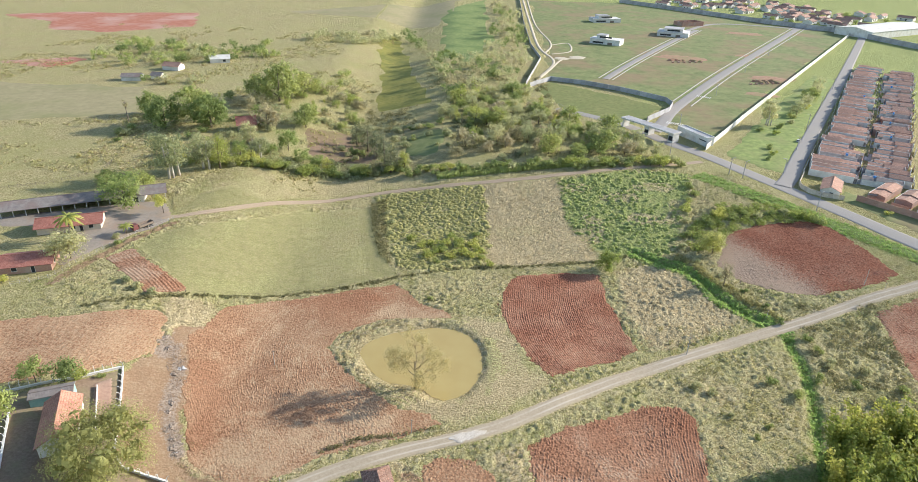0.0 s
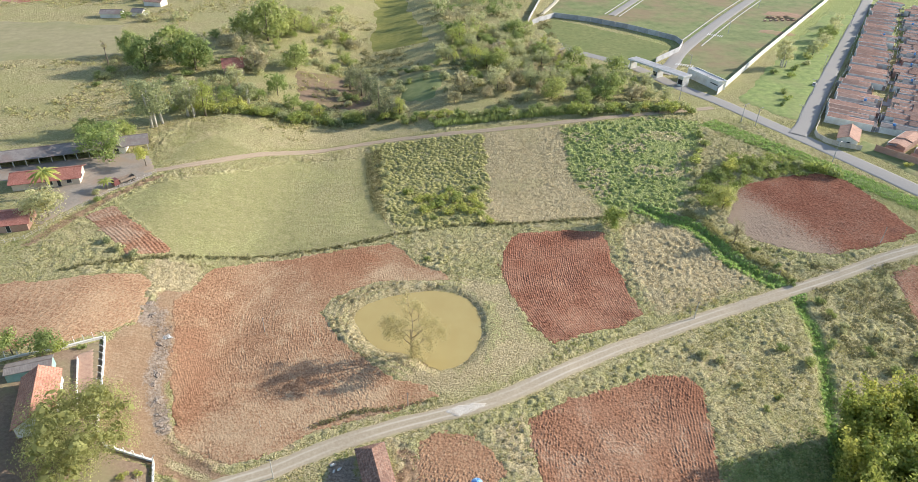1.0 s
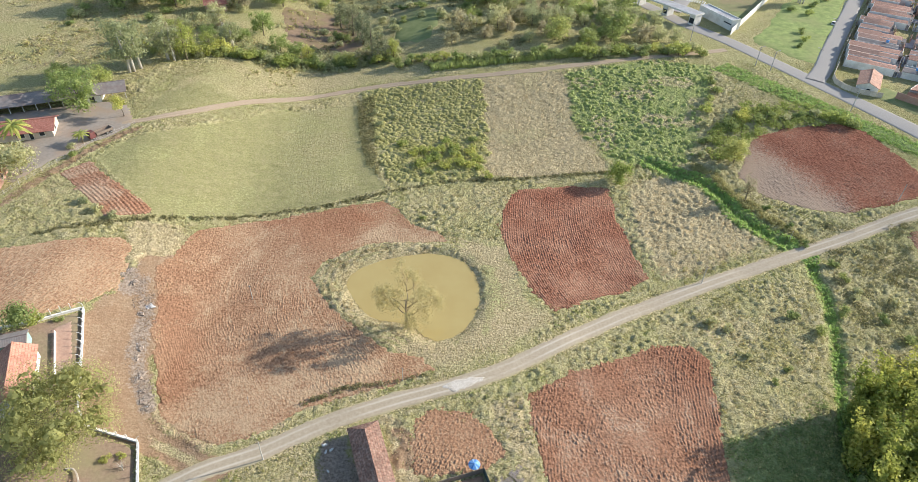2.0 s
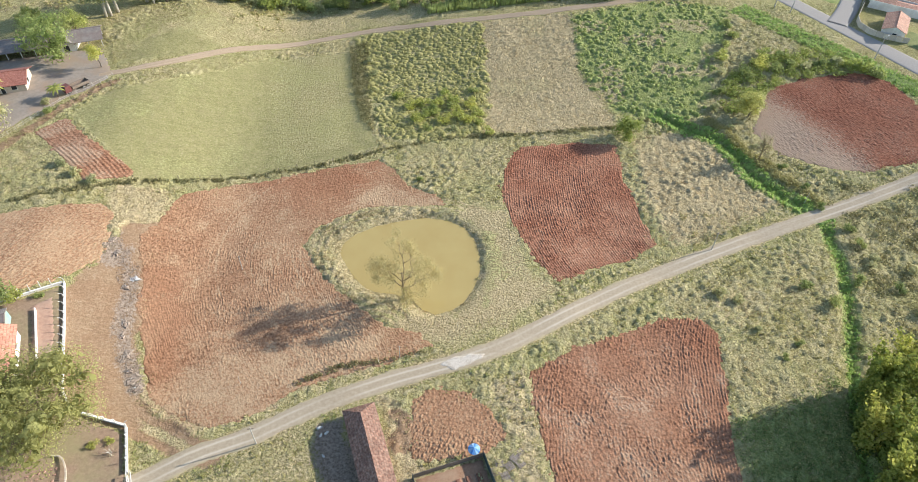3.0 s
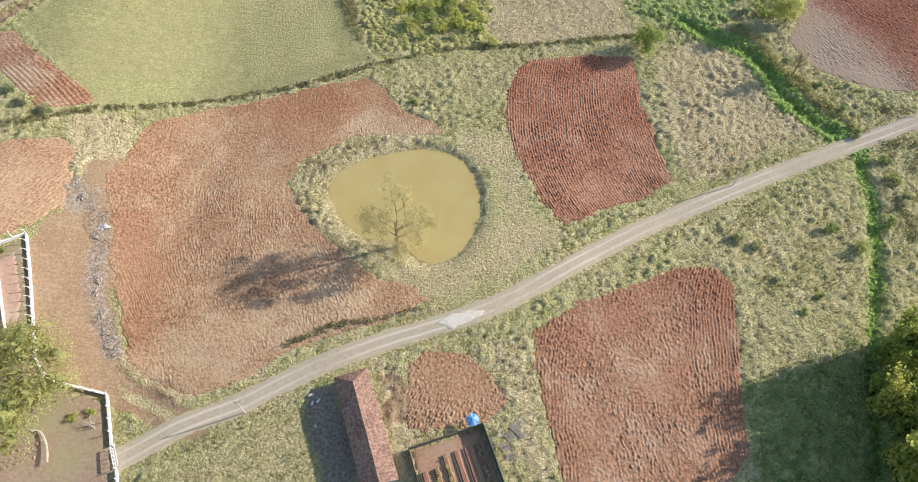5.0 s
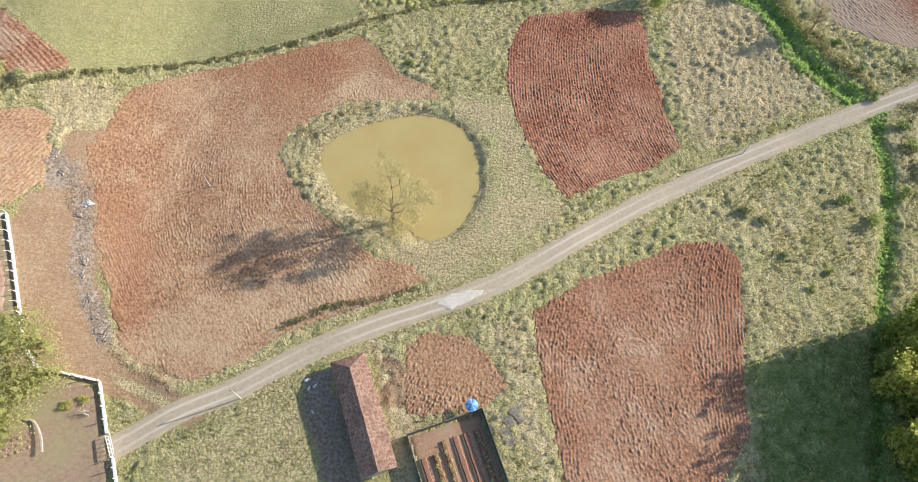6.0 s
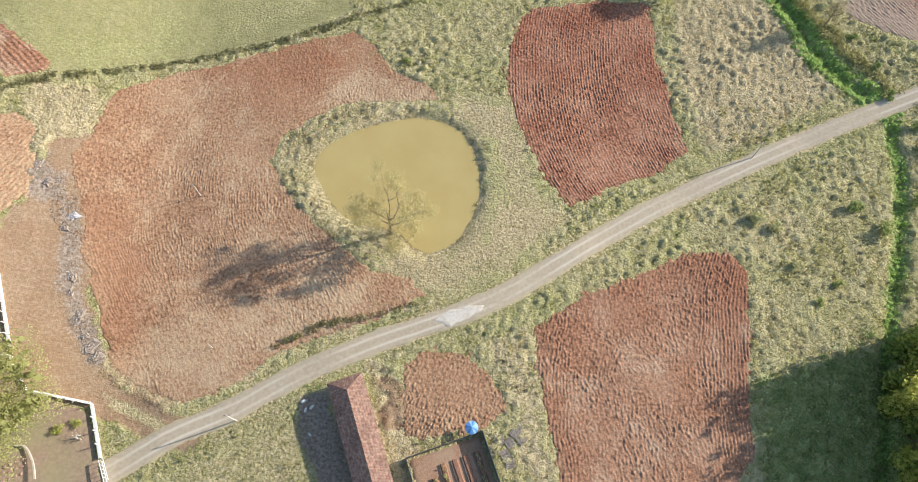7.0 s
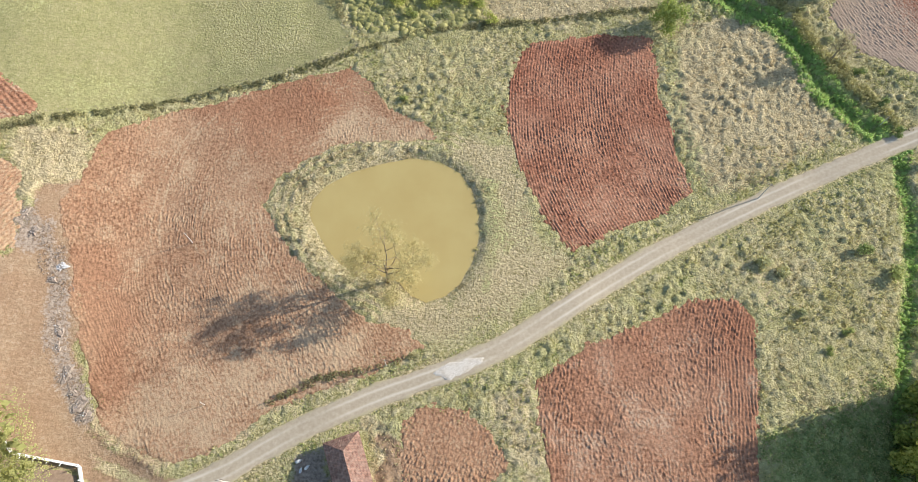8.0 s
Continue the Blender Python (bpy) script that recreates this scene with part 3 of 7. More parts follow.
def ploughed(name, poly, turn, mat, label, furrow=1.0, deep=0.10, along=0.3, bend=0.0, pale=None, red=zero, clod=0.12, swirl=1.0, arcs=(), rows=None, jitter=0.15):
    """A tilled field: furrows run along the direction turn (degrees from x), in rings round each of arcs (x, y, radius); its rim sinks under the grass."""
    c, s, across = math.cos(radians(turn)), math.sin(radians(turn)), furrow / 4.4
    u = [px * c + py * s for px, py in poly]
    v = [-px * s + py * c for px, py in poly]
    au, av = np.arange(min(u) - 2, max(u) + 2, along), np.arange(min(v) - 2, max(v) + 2, across)
    U, V = np.meshgrid(au, av)
    U, V = U.ravel(), V.ravel()
    x, y = U * c - V * s, U * s + V * c
    d = sdf(poly, x, y) - 0.7 + 1.8 * (vnoise(x, y, 3.5, 21) - 0.5) + 1.2 * (vnoise(x, y, 0.8, 22) - 0.5)
    mid = (min(u) + max(u)) / 2
    ph = V + bend * ((U - mid) / 20) ** 2 + swirl * vnoise(x, y, 24, 23) + 2.5 * jitter * vnoise(x, y, 5.0, 28) + jitter * vnoise(x, y, 1.6, 27)
    for ax, ay, ar in arcs:
        far = np.hypot(x - ax, y - ay) + 0.5 * vnoise(x, y, 5, 35)
        ph = np.where(far < ar + 1.5 * (vnoise(x, y, 6, 36) - 0.5), far, ph)
    strength = rows(x, y) if rows else 0.35 + 0.8 * ss(0.25, 0.65, vnoise(x, y, 11, 24))
    wave = (0.5 + 0.5 * np.cos(2 * math.pi * ph / furrow)) * deep * strength * (0.2 + 1.6 * vnoise(x, y, 0.8, 37))
    d1, k1 = cells(0.55 * U + 0.3 * vnoise(x, y, 1.1, 29), ph, furrow * 0.8, 71)
    d2, k2 = cells(x, y, 0.5, 77)
    lump = np.maximum(np.clip(1 - (d1 / (furrow * (0.2 + 0.25 * k1))) ** 2, 0, 1) * (0.15 + k1), 0.8 * np.clip(1 - (d2 / (0.14 + 0.12 * k2)) ** 2, 0, 1) * k2) * clod * (0.4 + 1.2 * vnoise(x, y, 7, 38))
    z = land(x, y) + 0.05 + wave + lump + 0.25 * clod * (vnoise(x + 0.4 * y, y - 0.4 * x, 0.5, 25) - 0.5) + swell(x, y) - 0.34 * ss(-1.0, 0.7, d)
    grid = np.arange(len(U)).reshape(len(av), len(au))
    q = np.stack([grid[:-1, :-1], grid[:-1, 1:], grid[1:, 1:], grid[1:, :-1]], -1).reshape(-1, 4)
    q = q[(d[q] < 0.8).all(1)]
    used = np.unique(q)
    back = np.full(len(U), -1)
    back[used] = np.arange(len(used))
    x, y = x[used], y[used]
    me = mesh_from(name, np.stack([x, y, z[used]], 1), back[q], mat, False, {"pale": pale(x, y) if pale else np.full(len(x), 0.25), "red": np.clip(red(x, y), 0, 1)})
    return single(name, me, label, "ploughed field", "structure")


def within(poly, soft=3.0):
    """A soft, ragged-edged area as a function of place."""
    return lambda x, y: 1 - ss(-soft, soft, sdf(poly, x, y) + 5 * (vnoise(x, y, 6, 42) - 0.5) + 3 * (vnoise(x, y, 1.5, 43) - 0.5))


FRESH = within([(-54.1, 167.5), (-36.7, 173.3), (-19.2, 180.3), (-15.6, 173.6), (-23.2, 163.4), (-29.8, 155.6), (-43.4, 157.8)], 4)
TURNED = within([(-68.2, 132.7), (-60.7, 133.5), (-55.2, 123.2), (-53.0, 114.4), (-56.0, 105.0), (-61.7, 107.9)], 3)
HAULED = within([(-29, 155.5), (-23.1, 162.4), (-15.9, 168.3), (-10.8, 167.8), (-5.6, 163.6), (3.1, 160.1), (3, 157), (-13.0, 159)], 2)
LITTER = within([(-55.1, 105.0), (-46.0, 110.1), (-34.0, 113.3), (-24.2, 120.4), (-13.3, 118.7), (-4.6, 115.4), (-10.8, 111.1), (-23.2, 109.0), (-31.6, 102.0), (-33.9, 96.7), (-45.2, 94.4), (-54.4, 97.3)], 4)
CRUST = within([(22, 103), (30, 101), (40, 103), (48, 96), (50, 82), (44, 62), (22, 62), (20, 90)], 4)


def wheel_marks(x, y):
    """Pairs of pale wheel marks that swing round the pond at several distances."""
    d = sdf(POND, x, y) + 1.4 * (vnoise(x, y, 14, 47) - 0.5)
    lines = sum(np.exp(-((d - k) / 0.2) ** 2) for k in (10.4, 12.0, 15.2, 16.8, 21.5, 23.1, 30.0, 31.6))
    return lines * ss(10, 24, -x) * ss(0.35, 0.55, vnoise(x, y, 10, 48))


m_red = soil_mat("red_soil", (0.19, 0.095, 0.052), (0.455, 0.27, 0.16), (0.51, 0.375, 0.235), (0.39, 0.175, 0.095), 0.75)
m_redder = soil_mat("dark_red_soil", (0.11, 0.044, 0.026), (0.42, 0.19, 0.115), (0.54, 0.37, 0.25), (0.36, 0.125, 0.07), 0.7)
m_greyred = soil_mat("weathered_red_soil", (0.15, 0.07, 0.04), (0.43, 0.225, 0.135), (0.46, 0.345, 0.24), (0.34, 0.14, 0.08), 0.75)
m_cracked = soil_mat("cracked_red_soil", (0.10, 0.042, 0.026), (0.38, 0.175, 0.11), (0.43, 0.34, 0.25), (0.33, 0.12, 0.07), 0.7)
ploughed("ploughed_field", F_BIG, 100, m_red, "brick-red tilled field strewn with pale straw", 0.54, 0.03, 0.26, 5, lambda x, y: 0.2 + 0.2 * LITTER(x, y) + 0.28 * HAULED(x, y) + 0.3 * wheel_marks(x, y) - 0.25 * FRESH(x, y) - 0.3 * TURNED(x, y) + 0.2 * (ss(0.6, 0.85, vnoise(x, y, 3, 44))) + 0.1 * (1 - ss(3, 12, sdf(POND, x, y))), lambda x, y: 0.65 * FRESH(x, y) + 0.45 * TURNED(x, y) + 0.2 * ss(0.5, 0.8, vnoise(x, y, 9, 45)) * (1 - LITTER(x, y)), 0.085, 4.0, ((-47, 131, 4.5), (-56, 148, 6), (-40, 150, 4)), lambda x, y: 0.15 + 1.1 * ss(0.4, 0.7, vnoise(x, y, 8, 24)) * (1 - 0.6 * LITTER(x, y)) + 0.5 * TURNED(x, y), 0.6)
ploughed("ploughed_field", F_LEFT, 62, m_red, "brick-red tilled field with pale stubble", 0.8, 0.06, 0.35, 0, lambda x, y: 0.35 + 0 * x, lambda x, y: 0.1 + 0 * x)
ploughed("ploughed_field", F_WEDGE, 138, m_greyred, "small red tilled plot with straight furrows", 1.0, 0.11, 0.35, 0, lambda x, y: 0.15 + 0.35 * ss(0.4, 0.7, vnoise(x, y, 4, 44)), lambda x, y: 0.2 * ss(0.35, 0.6, vnoise(x, y, 6, 46)), 0.1, 0.3)
ploughed("ploughed_field", F_MID, 95, m_redder, "dark red freshly ploughed field with curved furrows", 0.64, 0.08, 0.2, 3, lambda x, y: 0.0 + 0.16 * ss(-165, -140, -y) + 0.12 * ss(0.6, 0.8, vnoise(x, y, 4, 44)), lambda x, y: 0.3 * ss(150, 185, y), 0.11, 1.6, ((42.4, 155.1, 3.6),), lambda x, y: 0.5 + 0.9 * vnoise(x, y, 9, 24))
ploughed("ploughed_field", F_LOW, 87, m_greyred, "red ploughed field with pale dry clods", 0.68, 0.075, 0.2, 2, lambda x, y: 0.02 + 0.16 * CRUST(x, y) + 0.2 * ss(0.55, 0.8, vnoise(x, y, 3.5, 44)), lambda x, y: 0.4 * ss(46, 54, x) * ss(85, 100, y) + 0.2 * ss(105, 115, y), 0.14, 1.2, ((37.0, 101.5, 4.5),), lambda x, y: 0.12 + 1.0 * ss(46, 52, x) + 0.6 * ss(-28, -22, -x) + 0.3 * vnoise(x, y, 6, 24), 0.35)
ploughed("ploughed_field", F_DUG, 60, m_red, "small rough dug plot of red earth", 0.6, 0.03, 0.16, 0, lambda x, y: 0.15 + 0 * x, lambda x, y: 0.25 + 0 * x, 0.17)
ploughed("ploughed_field", F_FAR, 118, m_cracked, "red ploughed field, grey and cracked at one side", 0.7, 0.035, 0.33, 3, lambda x, y: 0.05 + 0.75 * ss(-126, -102, -x - (y - 190) * 0.55), lambda x, y: 0.8 * ss(102, 126, x + (y - 190) * 0.55), 0.11)
ploughed("ploughed_field", F_EDGE, 100, m_redder, "dark red ploughed field beside the dirt road", 0.8, 0.07, 0.5)


# ---- roads ----
def spline(points, step):
    """Points at even steps along a smooth line through the given ones."""
    p = np.array(points, float)
    p = np.vstack([2 * p[0] - p[1], p, 2 * p[-1] - p[-2]])
    out = []
    for i in range(1, len(p) - 2):
        n = max(2, int(np.hypot(*(p[i + 1] - p[i])) / step))
        t = np.linspace(0, 1, n, endpoint=False)[:, None]
        out.append(0.5 * (2 * p[i] + (p[i + 1] - p[i - 1]) * t + (2 * p[i - 1] - 5 * p[i] + 4 * p[i + 1] - p[i + 2]) * t ** 2 + (3 * p[i] - p[i - 1] - 3 * p[i + 1] + p[i + 2]) * t ** 3))
    return np.vstack(out + [p[-2:-1]])


def road(name, points, width, mat, label, category, step=0.8, lanes=19, ragged=0.6, lift=0.09, camber=0.05):
    """A strip along a line; its rim sinks into the ground. The attribute side is 0 at the middle and 1 at the rim."""
    line = spline(points, step)
    d = np.gradient(line, axis=0)
    d /= np.linalg.norm(d, axis=1)[:, None]
    nrm = np.stack([-d[:, 1], d[:, 0]], 1)
    o = np.linspace(-1, 1, lanes)
    px = line[:, 0, None] + nrm[:, 0, None] * o * (width / 2 + ragged)
    py = line[:, 1, None] + nrm[:, 1, None] * o * (width / 2 + ragged)
    off = np.abs(o)[None, :] * (width / 2 + ragged) + ragged * (1.0 * (vnoise(px, py, 5.0, 31) - 0.5) + 0.8 * (vnoise(px, py, 1.2, 32) - 0.5))
    z = land(px, py) + swell(px, py) + lift + camber * (1 - np.abs(o)) - (lift + 0.45) * ss(width / 2 - 0.1, width / 2 + max(ragged, 0.12), off)
    n, k = px.shape
    g = np.arange(n * k).reshape(n, k)
    q = np.stack([g[:-1, :-1], g[:-1, 1:], g[1:, 1:], g[1:, :-1]], -1).reshape(-1, 4)
    side = (o[None, :] * np.ones((n, 1)))
    me = mesh_from(name, np.stack([px.ravel(), py.ravel(), z.ravel()], 1), q, mat, True, {"side": side.ravel()})
    return single(name, me, label, category, "structure")


def dirt_mat(name, mid, rim, rut):
    m, nt, b = nodes_of(name)
    n1, n2 = noise_node(nt, 1.5, 6, 0.75), noise_node(nt, 0.25, 4, 0.6)
    s = maths(nt, "ABSOLUTE", attribute(nt, "side"))
    col = mix(nt, ramp(nt, n1, [(0.3, (0, 0, 0)), (0.7, (1, 1, 1))]), mid, rim)
    ruts = ramp(nt, maths(nt, "ADD", s, maths(nt, "MULTIPLY_ADD", n2, 0.14, -0.07)), [(0.2, (0, 0, 0)), (0.34, (1, 1, 1)), (0.5, (0, 0, 0))])
    n3 = ramp(nt, noise_node(nt, 0.035, 3, 0.5), [(0.42, (0.2, 0.2, 0.2)), (0.58, (1, 1, 1))])
    col = mix(nt, maths(nt, "MULTIPLY", maths(nt, "MULTIPLY", ruts, n3), 0.58), col, rut)
    rimmed = ramp(nt, maths(nt, "ADD", s, maths(nt, "MULTIPLY_ADD", n1, 0.7, -0.35)), [(0.62, (0, 0, 0)), (0.9, (1, 1, 1))])
    col = mix(nt, rimmed, col, (0.40, 0.345, 0.2))
    nt.links.new(col, b.inputs["Base Color"])
    b.inputs["Roughness"].default_value = 0.95
    bump(nt, b, n1, 0.4, 0.06)
    return m


m_dirt = dirt_mat("pale_dirt", (0.34, 0.275, 0.19), (0.47, 0.395, 0.29), (0.66, 0.60, 0.49))
m_track = dirt_mat("brown_dirt", (0.33, 0.24, 0.16), (0.42, 0.33, 0.23), (0.48, 0.38, 0.28))
m_asphalt = rough_mat("worn_asphalt", (0.29, 0.27, 0.25), (0.38, 0.355, 0.325), 2.0, 0.08, (0.36, 0.33, 0.29), 0.85, 0.1)
road("dirt_road", ROAD_A + [(230, 200)],
     4.1, m_dirt, "pale dusty dirt road with lighter wheel ruts", "dirt road", 0.5)
road("dirt_track", [(-106, 207), (-98, 211), (-87.7, 218.5), (-66.8, 238.0), (-34.9, 253.5), (-4.5, 257.6), (31.6, 262.2), (63.8, 268.8), (95.1, 276.6), (116, 283)], 3.0, m_track, "narrow brown farm track between pastures", "dirt track")
road("asphalt_road", [(60, 372), (90, 345), (108, 312), (121, 292), (136, 262), (148, 238), (158, 220), (168, 203.5), (195, 166), (250, 95), (400, -80)], 9.0, m_asphalt, "worn grey asphalt road beside the ditch", "road", 1.5, 11, 0.15, 0.1)
road("asphalt_street", [(141, 254), (150, 266), (163, 287), (200, 344), (295, 490), (430, 700)], 8.0, m_asphalt, "grey asphalt street along the row houses", "road", 1.5, 11, 0.15, 0.34)


m_gravel = rough_mat("white_gravel", (0.48, 0.42, 0.34), (0.74, 0.69, 0.61), 4.0, 0.9, (0.47, 0.40, 0.31), 0.9, 0.8, 0.15)


# ---- grass ----


def free(x, y, fields=0.3):
    """True where neither field, road, water nor yard lies."""
    ok = (line_dist(ROAD_A, x, y) > 2.0 + 0.9 * vnoise(x, y, 2, 40)) & (line_dist(ROAD_B, x, y) > 1.9) & (line_dist(ROAD_C, x, y) > 5) & (sdf(POND, x, y) > 0.5)
    for p in FIELD_POLYS:
        ok &= sdf(p, x, y) > 0.7 - 4.5 * vnoise(x, y, 2, 41) ** 2
    for p in (COMPOUND, GARDEN, SHED, FARM):
        ok &= sdf(p, x, y) > 0
    return ok & (sdf(YARD, x, y) > -0.5) & (line_dist(TRACK, x, y) > 2.6)


def scatter(rng, n, x0, x1, y0, y1, keep):
    x, y = rng.uniform(x0, x1, n), rng.uniform(y0, y1, n)
    k = keep(x, y)
    return x[k], y[k]


def tufts(name, x, y, r, h, mat, label, seed, blades=6):
    """Many tufts of grass blades in one mesh, leaning outward."""
    rng = np.random.default_rng(seed)
    n = len(x)
    rr, hh = rng.uniform(r[0], r[1], (n, 1)), rng.uniform(h[0], h[1], (n, 1))
    z = (land(x, y) + swell(x, y) + tussocks(x, y) * rugged(x, y))[:, None]
    a = rng.uniform(0, 6.28, (n, blades))
    root, tip, w = rr * rng.uniform(0, 0.5, (n, blades)), rr * rng.uniform(0.6, 1.2, (n, blades)), rr * rng.uniform(0.16, 0.34, (n, blades))
    ca, sa = np.cos(a), np.sin(a)
    v = np.zeros((n, blades, 3, 3))
    for k, (d, side, up) in enumerate(((root, -1, -0.08), (root, 1, -0.08), (tip, 0, None))):
        v[:, :, k, 0] = x[:, None] + d * ca - side * w * sa
        v[:, :, k, 1] = y[:, None] + d * sa + side * w * ca
        v[:, :, k, 2] = z + (up if up is not None else hh * rng.uniform(0.5, 1.1, (n, blades)))
    return single(name, mesh_from(name, v.reshape(-1, 3), np.arange(n * blades * 3).reshape(-1, 3), mat), label, "grass", "stuff")


def mounds(name, x, y, r, h, mat, label, seed, sides=6, sink=0.12, category="grass"):
    """Many low rounded tussocks in one mesh."""
    rng = np.random.default_rng(seed)
    n = len(x)
    rr, hh = rng.uniform(r[0], r[1], n), rng.uniform(h[0], h[1], n)
    z = land(x, y) + swell(x, y)
    a = rng.uniform(0, 6.28, (n, 1)) + (np.arange(sides) + rng.uniform(-0.3, 0.3, (n, sides))) * 2 * math.pi / sides
    st = rng.uniform(0.8, 1.25, (n, 1))
    v = np.zeros((n, 1 + 2 * sides, 3))
    v[:, 0] = np.stack([x + rng.normal(size=n) * 0.2 * rr, y + rng.normal(size=n) * 0.2 * rr, z + hh], 1)
    for k, (f, up) in enumerate(((0.62, 0.72), (1.0, 0.0))):
        q = rr[:, None] * f * rng.uniform(0.7, 1.3, (n, sides))
        v[:, 1 + k * sides:1 + (k + 1) * sides, 0] = x[:, None] + q * np.cos(a) * st
        v[:, 1 + k * sides:1 + (k + 1) * sides, 1] = y[:, None] + q * np.sin(a) / st
        v[:, 1 + k * sides:1 + (k + 1) * sides, 2] = z[:, None] + hh[:, None] * up * rng.uniform(0.7, 1.3, (n, sides)) - (sink if k else 0)
    start = np.arange(n)[:, None] * (1 + 2 * sides)
    i, j = np.arange(sides), (np.arange(sides) + 1) % sides
    tri = [np.stack([start + 0 * i, start + 1 + i, start + 1 + j], -1), np.stack([start + 1 + i, start + 1 + sides + i, start + 1 + sides + j], -1), np.stack([start + 1 + i, start + 1 + sides + j, start + 1 + j], -1)]
    return single(name, mesh_from(name, v.reshape(-1, 3), np.concatenate([q.reshape(-1, 3) for q in tri]), mat, True), label, category, "stuff")


def sward(name, dark, light):
    """Grass blades and tussocks: light comes through, tone drifts over metres."""
    return leaf_mat(name, dark, light, 0.55, 0.0, 1.0, 0.12)


m_straw = sward("straw_grass", (0.42, 0.345, 0.19), (0.66, 0.56, 0.34))
m_pale = sward("pale_grass", (0.54, 0.45, 0.27), (0.78, 0.66, 0.43))
m_clump = sward("clump_grass", (0.38, 0.45, 0.15), (0.64, 0.68, 0.29))
m_olive = sward("olive_grass", (0.36, 0.34, 0.135), (0.60, 0.55, 0.27))
m_mead = sward("green_grass", (0.29, 0.32, 0.11), (0.50, 0.51, 0.21))
m_vivid = sward("ditch_grass", (0.28, 0.42, 0.11), (0.52, 0.66, 0.23))
m_yellow = sward("yellow_scrub", (0.44, 0.43, 0.165), (0.70, 0.65, 0.31))
m_dark = sward("dark_scrub", (0.2, 0.195, 0.09), (0.37, 0.34, 0.175))

rng = np.random.default_rng(5)
INNER = [GREEN, BEIGE, CLUMPS, PALE, UPPER, SCRUB]


def outside(x, y):
    ok = free(x, y)
    for p in INNER:
        ok &= sdf(p, x, y) > 0
    return ok


x, y = scatter(rng, 120000, -125, 165, 62, 272, outside)
k = (rng.random(len(x)) < 0.35) | (sdf(RING, x, y) > 0.5)
x, y = x[k], y[k]
WESTDRY = [(-83.3, 158.0), (-69.0, 161.3), (-70.0, 147.5), (-70.8, 138.8), (-75.5, 142.1), (-79.8, 143.3)]
pick = vnoise(x, y, 8, 50) + 0.5 * rng.random(len(x)) + 0.25 * (1 - ss(5, 10, line_dist(ROAD_A, x, y)))
pick = pick - 0.35 * (sdf(POND, x, y) < 10) * (x < -8)
for p in (STRAW, RING, WESTDRY, SHEDSIDE):
    pick = pick - 0.45 * (sdf(p, x, y) < 1)
k1, k2, k3 = pick < 0.66, (pick >= 0.66) & (pick < 1.08), pick >= 1.08
tufts("grass_tufts", x[k1], y[k1], (0.22, 0.55), (0.08, 0.26), m_straw, "short straw-coloured grass on rough pasture", 1, 4)
tufts("grass_tufts", x[k2], y[k2], (0.25, 0.65), (0.1, 0.32), m_olive, "olive grass tufts on rough pasture", 2, 5)
tufts("grass_tufts", x[k3], y[k3], (0.25, 0.65), (0.1, 0.32), m_mead, "greener grass tufts on rough pasture", 3, 5)
for poly, mat, lab, seed in ((BEIGE, m_pale, "dense straw-coloured tussocks in a dry paddock", 4), (PALE, m_pale, "dense pale tussocks in a fenced paddock", 5), (CLUMPS, m_clump, "green tussocky meadow grass", 6)):
    bx, by = [p[0] for p in poly], [p[1] for p in poly]
    area = (max(bx) - min(bx)) * (max(by) - min(by))
    x, y = scatter(rng, int(area * (2.0 if mat is m_pale else 1.6)), min(bx), max(bx), min(by), max(by), lambda x, y: (sdf(poly, x, y) < 1) & free(x, y))
    tufts("grass_tufts", x, y, (0.25, 0.6), (0.08, 0.26), mat, lab, seed + 40, 5)
x, y = scatter(rng, 20000, -112, -18, 158, 245, lambda x, y: (sdf(GREEN, x, y) < -1) & free(x, y))
tufts("grass_tufts", x, y, (0.15, 0.35), (0.03, 0.09), m_mead, "short grazed grass of a green pasture", 7, 5)
x, y = scatter(rng, 6000, -108, 4, 205, 278, lambda x, y: (sdf(UPPER, x, y) < 0) & free(x, y))
tufts("grass_tufts", x, y, (0.2, 0.55), (0.08, 0.25), m_olive, "short olive grass beside the farm track", 8, 5)
near_ditch = lambda x, y: (line_dist(DITCH, x, y) < (2.2 + 2.4 * vnoise(x, y, 4, 51)) * (0.35 + 0.65 * ss(150, 162, y))) & (line_dist(ROAD_A, x, y) > 2.5)
x, y = scatter(rng, 24000, 58, 112, 58, 212, near_ditch)
mounds("ditch_growth", x[::2], y[::2], (0.35, 0.9), (0.2, 0.6), m_vivid, "bright green growth filling a wet ditch", 9, 6)
tufts("ditch_grass", x, y, (0.35, 0.8), (0.4, 0.9), m_vivid, "bright green reeds growing in a wet ditch", 19, 6)
x, y = scatter(rng, 16000, 100, 176, 188, 272, lambda x, y: (sdf(VERGE, x, y) < 0.5) & free(x, y))
tufts("verge_grass", x, y, (0.4, 1.0), (0.2, 0.6), m_vivid, "lush green grass on the roadside bank", 10, 6)


